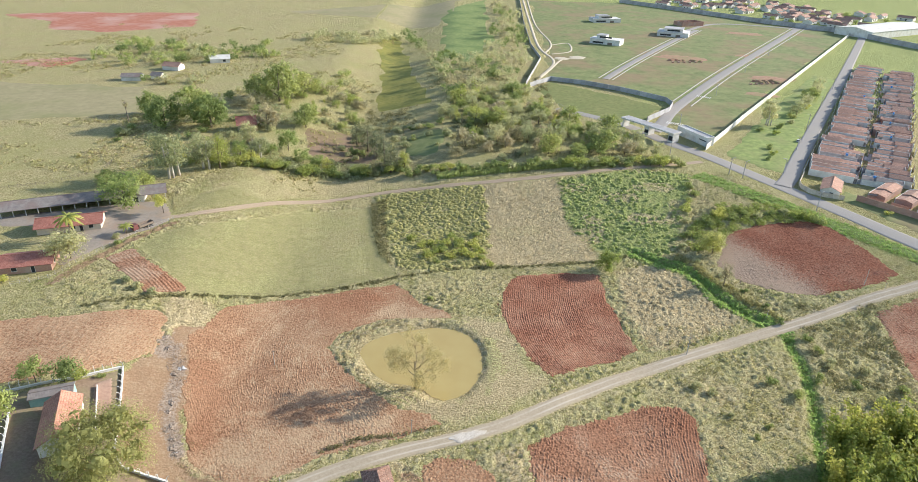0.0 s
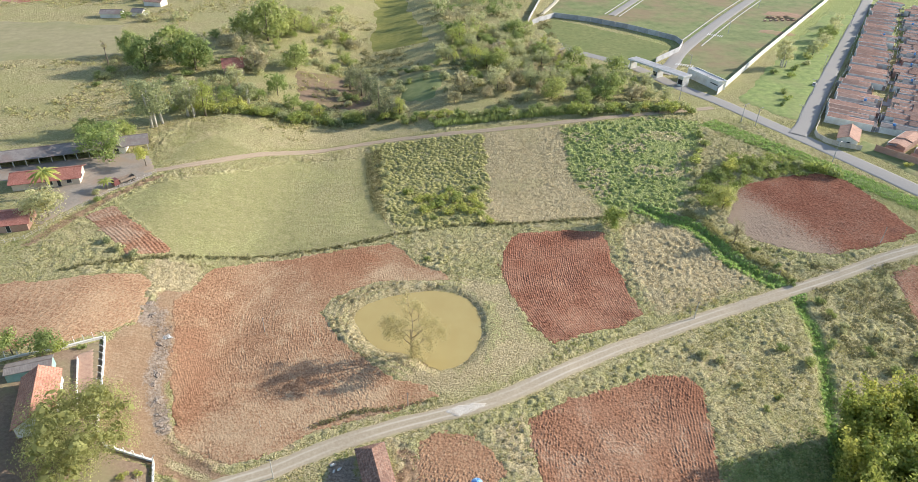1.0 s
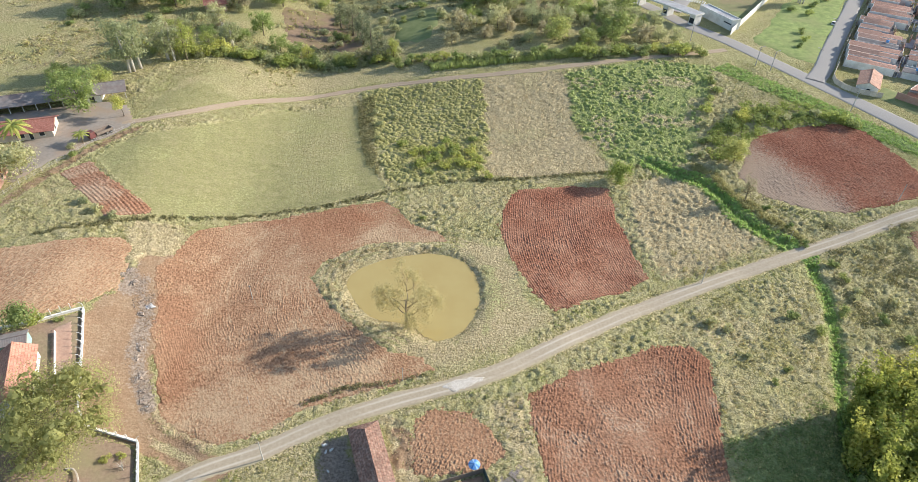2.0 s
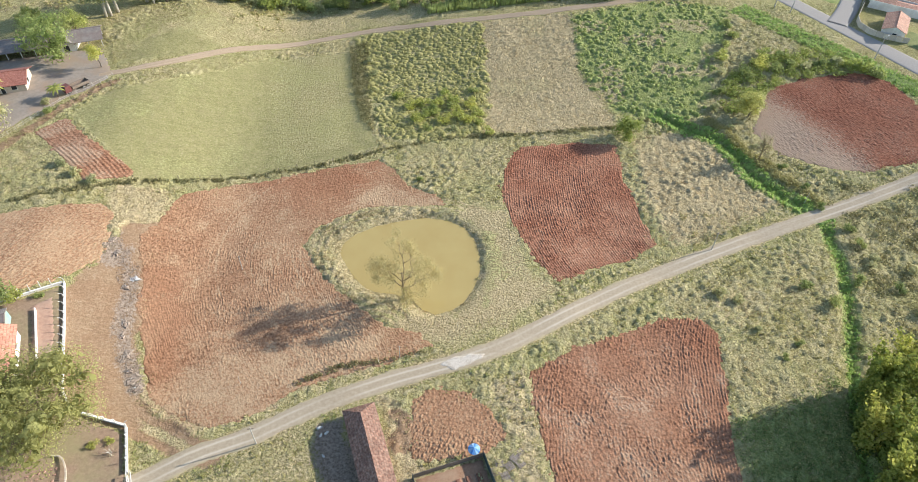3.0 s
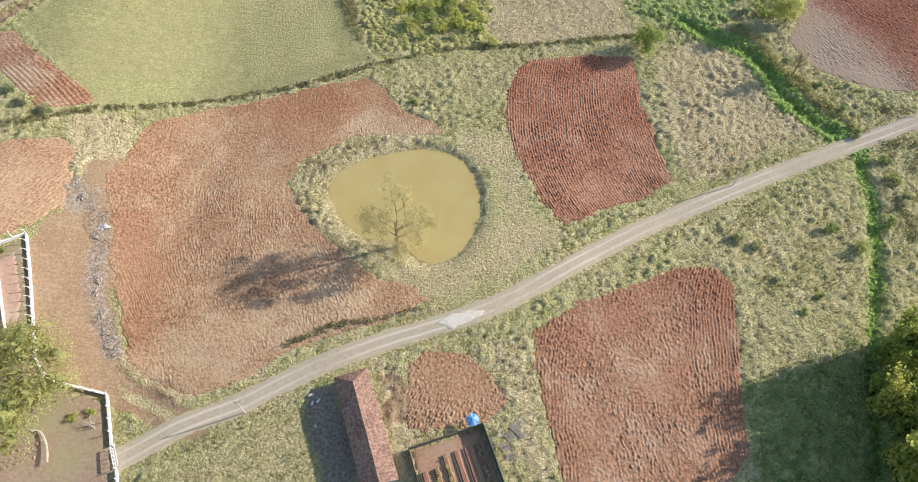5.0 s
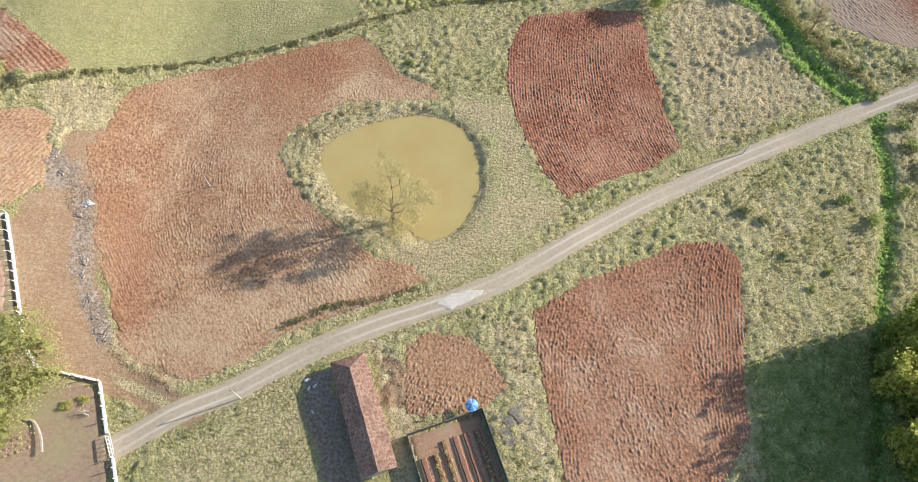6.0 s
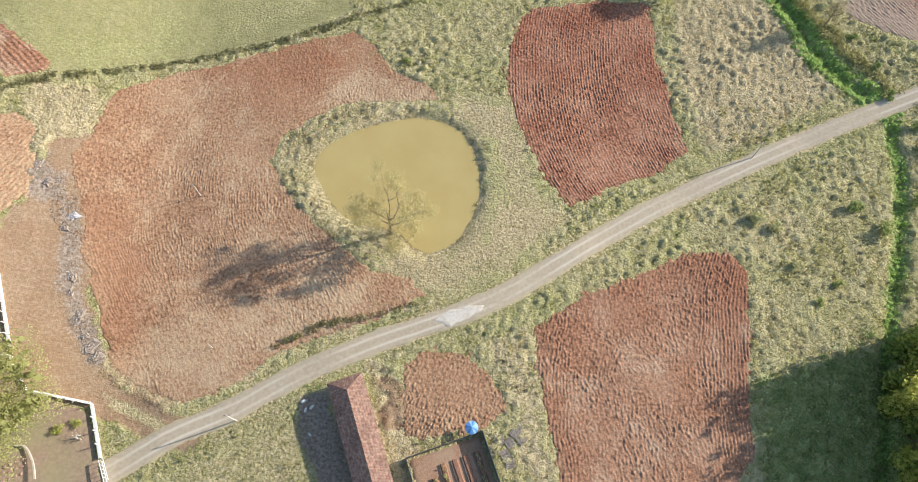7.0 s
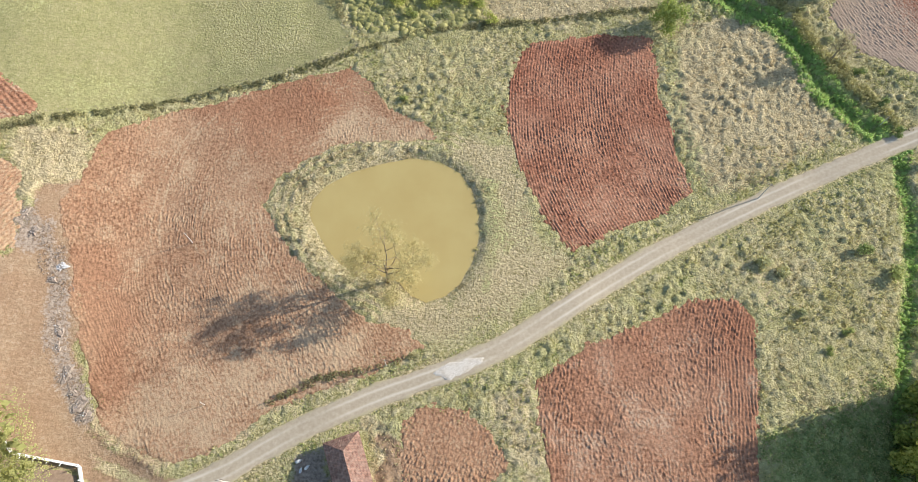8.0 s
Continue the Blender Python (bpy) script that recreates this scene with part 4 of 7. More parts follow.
# ---- shrubs and trees ----
def leaf_cards(rng, blobs, n, size, shell=0.55, flat=0.35):
    """Leaf quads over lumps (x, y, z, radius, squash): positions near the lump's skin, faces outward and ragged."""
    b = np.array(blobs)
    w = b[:, 3] ** 2
    pickb = rng.choice(len(b), n, p=w / w.sum())
    d = rng.normal(size=(n, 3))
    d /= np.linalg.norm(d, axis=1)[:, None]
    rad = b[pickb, 3] * (shell + (1.05 - shell) * rng.random(n) ** 0.6)
    c = b[pickb, :3] + d * rad[:, None] * np.stack([np.ones(n), np.ones(n), b[pickb, 4]], 1)
    nrm = d + rng.normal(scale=0.3, size=(n, 3)) + np.array([0, 0, flat])
    nrm /= np.linalg.norm(nrm, axis=1)[:, None]
    t = np.cross(nrm, rng.normal(size=(n, 3)))
    t /= np.linalg.norm(t, axis=1)[:, None]
    u = np.cross(nrm, t)
    s = size * rng.uniform(0.6, 1.3, n)[:, None]
    v = np.stack([c - t * s * 0.5, c + u * s * 0.32, c + t * s * 0.5 + nrm * s * 0.1, c - u * s * 0.32], 1)
    return v.reshape(-1, 3), np.arange(4 * n).reshape(n, 4)


def foliage(name, rng, blobs, n, size, mat, shell=0.55, core=0.66):
    """Leaves over lumps; broad ragged sprays inside keep the light out."""
    v, f = leaf_cards(rng, blobs, n, size, shell)
    if core:
        k = 18 * len(blobs)
        w = np.array([(bx, by, bz, br * core, bs) for bx, by, bz, br, bs in blobs])
        big = float(np.mean(w[:, 3])) * 0.8
        v2, f2 = leaf_cards(rng, [tuple(p) for p in w], k, big, 0.2, 0.0)
        v, f = np.vstack([v, v2]), np.vstack([f, f2 + len(v)])
    return mesh_from(name, v, f, mat)


def lumps(rng, width, low, high, count, lump=0.4, squash=0.8):
    """Lumps that fill a rounded crown between two heights."""
    out = []
    for i in range(count):
        a, r = rng.uniform(0, 6.28), (width / 2) * math.sqrt(rng.random()) * 0.72
        f = rng.random()
        mid = (low + high) / 2 + (f - 0.5) * (high - low) * 0.75 * math.sqrt(max(0.05, 1 - (2 * r / width) ** 2))
        out.append((math.cos(a) * r, math.sin(a) * r, mid, width * lump * rng.uniform(0.35, 0.6), squash))
    return out


m_bark = rough_mat("grey_bark", (0.12, 0.095, 0.07), (0.25, 0.21, 0.17), 3.0, 0.5, (0.16, 0.13, 0.1), 0.95, 0.4)
m_pale_bark = rough_mat("pale_bark", (0.45, 0.42, 0.37), (0.65, 0.62, 0.56), 2.0, 0.5, (0.35, 0.3, 0.25), 0.8, 0.2)
LEAF = {
    "mango": leaf_mat("dense_leaves", (0.17, 0.21, 0.075), (0.40, 0.44, 0.165), 0.55),
    "grey": leaf_mat("grey_green_leaves", (0.25, 0.265, 0.135), (0.52, 0.52, 0.29), 0.55),
    "light": leaf_mat("bright_leaves", (0.24, 0.28, 0.075), (0.50, 0.51, 0.16), 0.55),
    "brown": leaf_mat("dry_leaves", (0.32, 0.28, 0.17), (0.55, 0.48, 0.31), 0.5),
    "olive": leaf_mat("olive_leaves", (0.30, 0.265, 0.14), (0.50, 0.445, 0.26), 0.5),
    "pine": leaf_mat("needles", (0.12, 0.14, 0.08), (0.26, 0.27, 0.155), 0.5),
    "fresh": leaf_mat("fresh_leaves", (0.21, 0.26, 0.09), (0.43, 0.47, 0.17), 0.55),
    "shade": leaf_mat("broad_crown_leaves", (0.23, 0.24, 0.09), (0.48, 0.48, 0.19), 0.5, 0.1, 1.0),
    "thin": leaf_mat("thin_pale_leaves", (0.40, 0.35, 0.16), (0.66, 0.58, 0.31), 0.5, 0.1),
    "yellow": leaf_mat("yellow_leaves", (0.33, 0.32, 0.10), (0.58, 0.55, 0.21), 0.4),
}


def tree(name, x, y, turn, height, width, leaf, label, seed, n=1100, size=1.0, clear=0.3, count=12, lump=0.42, squash=0.85, limbs=3, bark=None, shell=0.55, category="tree", stems=1, lean=0.06, core=0.58):
    """A tapered trunk with limbs that reach into a crown of many leaves."""
    rng = np.random.default_rng(seed)
    ob = thing(name, x, y, turn, label, category)
    low = height * clear
    blobs = lumps(rng, width, low, height, count, lump, squash)
    r0 = max(0.08, height * 0.022)
    for s in range(stems):
        sh = Shape()
        ox, oy = (rng.uniform(-0.12, 0.12, 2) * width) if stems > 1 else (0, 0)
        top = height * 0.72
        pts = [(ox + rng.normal() * lean * height * k * 0.4, oy + rng.normal() * lean * height * k * 0.4, top * k - 0.3 * (k == 0)) for k in (0, 0.3, 0.6, 1.0)]
        sh.tube(pts, [r0 * 1.25, r0, r0 * 0.7, r0 * 0.25], 7)
        part("trunk", sh, bark or m_bark, ob, smooth=True)
    for i in range(limbs):
        bl = blobs[int(rng.integers(len(blobs)))]
        z0 = low * rng.uniform(0.7, 1.3) + 0.1 * height
        sh = Shape()
        a = Vector((0, 0, z0))
        e = Vector(bl[:3])
        sh.tube([a, a.lerp(e, 0.5) + Vector((0, 0, 0.06 * height)), e], [r0 * 0.55, r0 * 0.35, r0 * 0.12], 5)
        part("limb", sh, bark or m_bark, ob, smooth=True)
    part("crown", foliage("crown", rng, blobs, n, size, LEAF[leaf], shell, core), None, ob)
    return ob


def planted(ob, x, y, scale, turn, squeeze=1.0):
    m = pose(x, y, z_at(x, y), 0, 0, turn) @ Matrix.Diagonal((scale * squeeze, scale * squeeze, scale, 1))
    c = copy_thing(ob, m)
    return c


# woods along the stream and round the farm: a few grown trees, copied at many sizes
FIRST = {
    "mango": tree("tree", -106, 373, 0, 24, 31, "mango", "tall dense dark green tree in a wood", 101, 1900, 1.0, 0.02, 46, 0.34, 0.85, core=0.55),
    "grey": tree("tree", -117.9, 248, 0, 22, 19, "grey", "tall grey-green tree with pale slender trunks", 102, 2200, 0.75, 0.16, 34, 0.36, 0.95, 3, m_pale_bark, 0.45, "tree", 4, core=0.55),
    "light": tree("tree", -102.4, 259, 0, 17, 11, "light", "bright yellow-green tree at the wood's edge", 103, 1150, 0.62, 0.0, 26, 0.38, 1.0, core=0.5),
    "brown": tree("tree", 4.5, 298, 0, 11, 15, "brown", "half-bare brownish tree in dry scrub", 104, 1000, 0.6, 0.02, 26, 0.36, 0.8, 3, None, 0.45, core=0.66),
    "pine": tree("tree", -34, 284, 0, 19, 9, "pine", "narrow dark conifer in a row of trees", 105, 1000, 0.65, 0.0, 18, 0.52, 1.4, 2, core=0.5),
    "fresh": tree("tree", -123.7, 217.3, 0, 13, 21, "fresh", "broad fresh green shade tree beside the yard", 106, 2200, 0.6, 0.04, 36, 0.32, 0.7, core=0.5),
    "sage": tree("tree", 20, 300, 0, 12, 13, "grey", "grey-green bushy tree in the stream wood", 107, 1150, 0.6, 0.0, 32, 0.36, 0.9, 2, core=0.5),
}
planted(FIRST["light"], -24.1, 277.7, 0.6, 40, 1.1)
for key, x, y, s, sq in (("mango", -165.9, 338.3, 0.55, 1.0), ("mango", -149, 314, 0.72, 0.95), ("mango", -127, 318, 0.8, 0.95), ("mango", -139, 326, 0.9, 0.95), ("mango", -120, 380, 0.6, 1.1), ("mango", -94, 388, 0.62, 1.2),
                        ("pine", -39, 296, 0.85, 1.1), ("pine", -45, 308, 0.85, 1.1), ("pine", -52, 318, 0.8, 1.1), ("pine", -30, 276, 0.8, 1.2), ("fresh", -81, 292, 0.9, 0.7), ("mango", -81, 330, 0.6, 0.9), ("brown", -98, 318, 1.1, 1.1),
                        ("grey", -99, 292, 0.55, 1.0), ("light", -96, 268, 0.55, 1.3), ("grey", -108, 258, 0.75, 1.0), ("brown", -112, 266, 1.0, 1.0), ("fresh", -134, 230, 0.6, 1.0), ("mango", -141, 238, 0.3, 1.1), ("fresh", -124, 234, 0.6, 1.0),
                        ("fresh", -72, 282, 0.55, 0.9), ("fresh", -65, 280, 0.5, 0.9), ("light", -60, 280, 0.45, 1.3), ("fresh", -46, 277, 0.4, 1.2), ("brown", -36, 276, 0.6, 1.0), ("light", 10, 330, 0.8, 1.3), ("light", 2, 372, 0.9, 1.4), ("brown", 14, 291, 0.55, 1.1), ("brown", 24, 297, 0.6, 1.2), ("sage", 33, 287, 0.5, 1.1), ("brown", 0, 286, 0.5, 1.2), ("light", 8, 303, 0.5, 1.3), ("brown", 28, 309, 0.7, 1.1), ("sage", 203, 372, 0.8, 1.0), ("sage", 216, 388, 0.75, 1.1), ("mango", 226, 404, 0.45, 1.0), ("sage", 238, 420, 0.8, 1.0), ("sage", 250, 440, 0.8, 1.0),
                        ("grey", 174.6, 347.4, 0.72, 0.9), ("fresh", -87, 282, 0.45, 1.0), ("grey", -90, 276, 0.5, 1.1)):
    planted(FIRST[key], x, y, s, (x * 37 + y * 11) % 360, sq)

WOODS = [
    ([(-12.5, 345), (7.0, 418.5), (33.2, 405.6), (44.0, 399.2), (59.1, 348.0), (85.4, 316), (103, 288), (62.0, 281), (45, 284), (38, 300), (25, 318), (5, 330)], 8.2, 0.72, ("sage", "mango", "fresh", "brown", "sage", "light", "sage", "sage")),
    ([(-56.9, 676.3), (-18.8, 480.0), (-10, 390), (36.5, 398.4), (51.6, 459.3), (60.5, 642.6), (68.2, 821.7), (44, 860), (29.0, 573.6), (7.6, 494.7), (-21.8, 553.2)], 15.0, 0.95, ("sage", "mango", "sage", "brown")),
    ([(-62, 400), (-53, 330), (-70, 345), (-90, 390), (-92.0, 420), (-75, 480)], 15.0, 0.5, ("brown", "light", "sage", "fresh")),
    ([(-276.0, 479.8), (-280.0, 560), (-187.4, 520), (-157.0, 560), (-137.5, 510), (-178.8, 480), (-228.4, 446.4)], 15.0, 0.6, ("mango", "fresh", "sage", "fresh")),
    ([(-215, 425), (-165, 415), (-160, 400), (-195, 405)], 11.0, 0.5, ("mango", "brown", "sage")),
    ([(-160, 345), (-120, 345), (-95, 330), (-84, 340), (-45, 350), (-62, 400), (-92, 412), (-135, 400)], 14.0, 0.55, ("sage", "fresh", "brown", "light", "brown")),
    ([(-124, 252), (-98, 264), (-84, 274), (-78, 282), (-88, 292), (-100, 300), (-128, 290), (-135, 262)], 10.0, 0.5, ("sage", "fresh", "brown", "light")),
    ([(-140, 585), (-70, 660), (-50, 640), (-90, 560)], 20.0, 0.6, ("brown", "sage", "sage")),
]
rng = np.random.default_rng(77)
FAR_BLOBS = {"mango": [], "sage": [], "brown": [], "fresh": [], "light": []}
for poly, gap, size, kinds in WOODS:
    px, py = [p[0] for p in poly], [p[1] for p in poly]
    yy = min(py)
    while yy < max(py):
        xx = min(px) + rng.uniform(0, gap)
        while xx < max(px):
            ax, ay = xx + rng.uniform(-0.35, 0.35) * gap, yy + rng.uniform(-0.35, 0.35) * gap
            if sdf(poly, np.array([ax]), np.array([ay]))[0] < 0:
                kind = kinds[int(rng.integers(len(kinds)))]
                if ay > 395 or (kind == "brown" and gap > 12):
                    rad, tall, base = gap * rng.uniform(0.3, 0.5), rng.uniform(6, 13) * size, z_at(ax, ay)
                    for _ in range(9):
                        aa, dd = rng.uniform(0, 6.28), rad * math.sqrt(rng.random())
                        FAR_BLOBS[kind].append((ax + dd * math.cos(aa), ay + dd * math.sin(aa), base + tall * rng.uniform(0.25, 0.95), rad * rng.uniform(0.3, 0.55), 0.9))
                    xx += gap
                    continue
                planted(FIRST[kind], ax, ay, size * rng.uniform(0.6, 1.15) * {"mango": 0.6, "brown": 0.95, "fresh": 0.75, "light": 0.6}.get(kind, 1.0), rng.uniform(0, 360), rng.uniform(0.9, 1.25))
            xx += gap
        yy += gap

for kind, blobs in FAR_BLOBS.items():
    if blobs:
        tagged(new("far_wood", foliage("far_wood", rng, blobs, 24 * len(blobs), 1.1, LEAF["grey" if kind == "sage" else kind], 0.5, 0.55)), "distant woodland canopy along the stream", "woodland", "", "stuff")


# ---- far ground patches ----
def patch(name, poly, mat, label, category, step=3.0, lift=0.12, kind="structure", ragged=1.6):
    px, py = [p[0] for p in poly], [p[1] for p in poly]
    ax, ay = np.arange(min(px) - step, max(px) + 2 * step, step), np.arange(min(py) - step, max(py) + 2 * step, step)
    x, y = np.meshgrid(ax, ay)
    x, y = x.ravel(), y.ravel()
    d = sdf(poly, x, y) + ragged * (vnoise(x, y, 3 * step, 61) - 0.5) * step
    z = land(x, y) + swell(x, y) + lift - (lift + 0.5) * ss(-0.6 * step, 0.7 * step, d)
    g = np.arange(len(x)).reshape(len(ay), len(ax))
    q = np.stack([g[:-1, :-1], g[:-1, 1:], g[1:, 1:], g[1:, :-1]], -1).reshape(-1, 4)
    q = q[(d[q] < step * 1.5).all(1)]
    used = np.unique(q)
    back = np.full(len(x), -1)
    back[used] = np.arange(len(used))
    return single(name, mesh_from(name, np.stack([x, y, z], 1)[used], back[q], mat, True), label, category, kind)


m_lawn = rough_mat("lawn", (0.13, 0.17, 0.06), (0.27, 0.29, 0.12), 0.16, 0.028, (0.30, 0.20, 0.125), 0.95, 0.4)
m_strip = rough_mat("roadside_grass", (0.15, 0.21, 0.06), (0.34, 0.40, 0.13), 0.3, 0.06, (0.26, 0.27, 0.11), 0.95, 0.4)
m_lawn2 = rough_mat("rank_grass", (0.13, 0.16, 0.05), (0.27, 0.27, 0.10), 0.4, 0.05, (0.15, 0.19, 0.06), 0.95, 0.4)
m_marsh = rough_mat("marsh_grass", (0.15, 0.205, 0.07), (0.29, 0.345, 0.115), 0.3, 0.04, (0.10, 0.17, 0.05), 0.95, 0.3)
m_canal = rough_mat("yellow_marsh", (0.19, 0.19, 0.04), (0.33, 0.30, 0.08), 0.3, 0.05, (0.14, 0.16, 0.04), 0.95, 0.3)
m_fallow = rough_mat("fallow_grass", (0.27, 0.24, 0.13), (0.38, 0.33, 0.19), 0.25, 0.02, (0.25, 0.25, 0.11), 0.95, 0.3)
m_clay = rough_mat("bare_clay", (0.36, 0.13, 0.08), (0.48, 0.22, 0.15), 0.2, 0.03, (0.52, 0.36, 0.30), 0.95, 0.3)
m_dug = rough_mat("dug_earth", (0.30, 0.17, 0.105), (0.44, 0.28, 0.185), 0.3, 0.06, (0.26, 0.25, 0.11), 0.95, 0.4)
m_litter = rough_mat("leaf_litter", (0.16, 0.11, 0.07), (0.30, 0.21, 0.14), 0.6, 0.1, (0.22, 0.2, 0.08), 0.95, 0.3)
m_path = rough_mat("sandy_path", (0.52, 0.45, 0.33), (0.64, 0.57, 0.44), 0.5, 0.1, None, 0.9, 0.1)
patch("lawn", [(66, 443), (125, 402), (131, 384), (118, 352), (128, 308), (175, 372), (266, 497), (425, 712), (300, 850), (220, 950), (95, 950), (80, 740), (75, 560), (62, 455)], m_lawn, "patchy green lawn of unbuilt plots", "lawn", 6.0)
patch("meadow", [(50, 424), (64.7, 444), (128, 384), (107.3, 352), (88, 330), (62, 374)], m_lawn2, "enclosed rank grass plot behind a curved wall", "meadow", 3.0)
patch("meadow", [(-22, 818), (36, 941), (32, 600), (7.6, 500), (-16, 530)], m_marsh, "bright green marsh meadow along a stream", "meadow", 6.0)
patch("meadow", [(-82, 640), (-60, 660), (-44, 560), (-14, 385), (-50, 380), (-61, 502)], m_canal, "yellow-green reed bed between rows of trees", "meadow", 5.0)
patch("meadow", [(-330, 409), (-195, 400), (-176, 340), (-240, 318), (-400, 300), (-420, 400)], m_fallow, "smooth pale fallow field", "meadow", 6.0)
patch("meadow", [(-200, 760), (-30, 930), (10, 950), (-20, 700), (-60, 720)], m_fallow, "pale bare field beyond the stream", "meadow", 8.0)
patch("bare_earth", [(-480, 684), (-414, 719), (-288, 737), (-253, 640), (-321, 596), (-383, 602), (-400, 640)], m_clay, "stripped red clay ground", "bare earth", 6.0)
patch("bare_earth", [(-330, 462), (-290, 485), (-272, 476), (-275, 450), (-300, 446)], m_clay, "eroded red clay bank", "bare earth", 4.0)
patch("meadow", [(-29.5, 338), (-7, 330), (-6, 291), (-25, 290)], m_lawn, "mown grass playing field with a goal", "meadow", 2.5)
patch("bare_earth", [(-82, 330), (-47, 342), (-36, 300), (-40, 288), (-74, 293)], m_litter, "shaded brown ground strewn with leaves", "bare earth", 2.5)
patch("farm_yard", [(-102, 206), (-106, 199), (-113, 189), (-122, 172), (-131, 174), (-131, 196), (-124, 200), (-160, 198), (-165, 205), (-118, 222), (-110, 224), (-104, 212)], rough_mat("yard_paving", (0.27, 0.23, 0.19), (0.36, 0.31, 0.26), 1.0, 0.15, (0.34, 0.25, 0.18), 0.9, 0.1), "grey-brown paved farm yard", "yard", 1.5)
patch("verge", [(112, 268), (128, 246), (145, 224), (170, 191), (166, 190), (142, 217), (124, 240), (106, 262)], m_marsh, "bright green verge beside the asphalt road", "verge", 1.5)
patch("lawn", [(131, 292), (176, 360), (270, 487), (280, 474), (193, 339), (148, 270)], m_strip, "green strip between a white wall and the street", "lawn", 2.5, 0.24)
patch("lawn", [(158, 240), (166, 250), (182, 226), (205, 200), (196, 180), (175, 206)], m_lawn, "small green vacant lot by the road", "lawn", 1.5)
for pts, w, lab in (([(106, 330), (116, 348), (136, 385), (196, 477), (273, 588), (388, 753)], 9, "asphalt boulevard inside the estate"), ([(105.0, 455.0), (139.0, 517.0), (195.0, 612.0), (254.0, 707.0)], 7, "asphalt street between empty plots"), ([(232, 690), (300, 760), (400, 730)], 7, "asphalt street along the estate wall")):
    road("estate_street", pts, w, m_asphalt, lab, "road", 4.0, 7, 0.2, 0.3)
m_kerb = rough_mat("pale_concrete", (0.38, 0.36, 0.32), (0.48, 0.46, 0.41), 0.8, 0.1, (0.40, 0.37, 0.32), 0.9, 0.1)
for off in (-6.4, 6.4):
    road("footway", [(x + 0.84 * off, y - 0.54 * off) for x, y in ((138, 388), (196, 477), (273, 588), (385, 748))], 1.1, m_kerb, "narrow concrete footway along the boulevard", "footway", 4.0, 5, 0.1, 0.34)
    road("footway", [(x + 0.84 * off * 0.8, y - 0.54 * off * 0.8) for x, y in [(105.0, 455.0), (139.0, 517.0), (195.0, 612.0), (254.0, 707.0)]], 1.0, m_kerb, "narrow concrete footway along a side street", "footway", 4.0, 5, 0.1, 0.34)
for pts, w in (([(89, 955), (77, 724), (71, 580), (76, 515), (60, 460), (46, 420)], 3.2), ([(95, 955), (82, 720), (84, 600), (72.4, 547)], 2.4), ([(84, 590), (100, 600), (96, 560), (78, 545)], 2.4), ([(98, 527), (84, 523), (68, 480), (56, 448)], 2.6)):
    road("footpath", pts, w, m_path, "winding sandy footpath across lawns", "footpath", 4.0, 5, 0.2, 0.3)
for fx, fy, fr in ((84, 527, 6), (98, 533, 7)):
    patch("sand_circle", [(fx + fr * math.cos(a * 0.5236), fy + fr * math.sin(a * 0.5236)) for a in range(12)], m_path, "round sandy clearing on a lawn", "clearing", 1.5, 0.35)
for fx, fy, fr in ((188, 545, 22), (230, 472, 16), (250, 560, 14), (205, 420, 12), (300, 690, 18)):
    patch("bare_earth", [(fx + fr * (1 + 0.3 * math.sin(a * 2.3)) * math.cos(a * 0.5236 + 0.4), fy + 0.7 * fr * math.sin(a * 0.5236)) for a in range(12)], m_dug, "patch of dug red earth on an empty plot", "bare earth", 3.0, 0.25)

patch("gravel_patch", [(-0.6, 109.9), (2, 112.2), (4.9, 113.0), (9.0, 113.2), (8.6, 111.8), (2.7, 108.6)], m_gravel, "patch of white gravel on the dirt road", "gravel", 0.4, 0.17, "structure", 2.0)
# ---- building materials ----
m_white = rough_mat("white_render", (0.66, 0.65, 0.61), (0.78, 0.77, 0.73), 1.2, 0.25, (0.55, 0.52, 0.46), 0.85, 0.1, objectwise=0.05)
m_cream = rough_mat("cream_render", (0.55, 0.47, 0.38), (0.68, 0.60, 0.50), 1.0, 0.2, (0.45, 0.36, 0.28), 0.85, 0.1, objectwise=0.12)
m_brickwall = rough_mat("bare_brick", (0.36, 0.20, 0.15), (0.50, 0.31, 0.24), 2.0, 0.2, (0.45, 0.36, 0.30), 0.9, 0.2, objectwise=0.15)
m_grey = rough_mat("grey_concrete", (0.36, 0.36, 0.37), (0.50, 0.50, 0.50), 1.0, 0.15, (0.28, 0.27, 0.27), 0.9, 0.1, objectwise=0.15)
m_fibre = rough_mat("fibre_cement", (0.19, 0.17, 0.16), (0.30, 0.27, 0.25), 0.8, 0.15, (0.22, 0.15, 0.13), 0.9, 0.1)
m_wood = rough_mat("weathered_wood", (0.17, 0.13, 0.10), (0.31, 0.26, 0.21), 4.0, 0.6, None, 0.85, 0.2, objectwise=0.15)
m_net = rough_mat("dark_green_net", (0.05, 0.075, 0.065), (0.10, 0.13, 0.12), 4.0, 0.6, None, 0.8, 0.1)
m_glass = rough_mat("dark_window", (0.03, 0.035, 0.04), (0.05, 0.055, 0.06), 1.0, 0.3, None, 0.12, 0)
m_steel = rough_mat("galvanised_steel", (0.45, 0.46, 0.47), (0.58, 0.59, 0.6), 2.0, 0.4, None, 0.4, 0, metal=0.8)
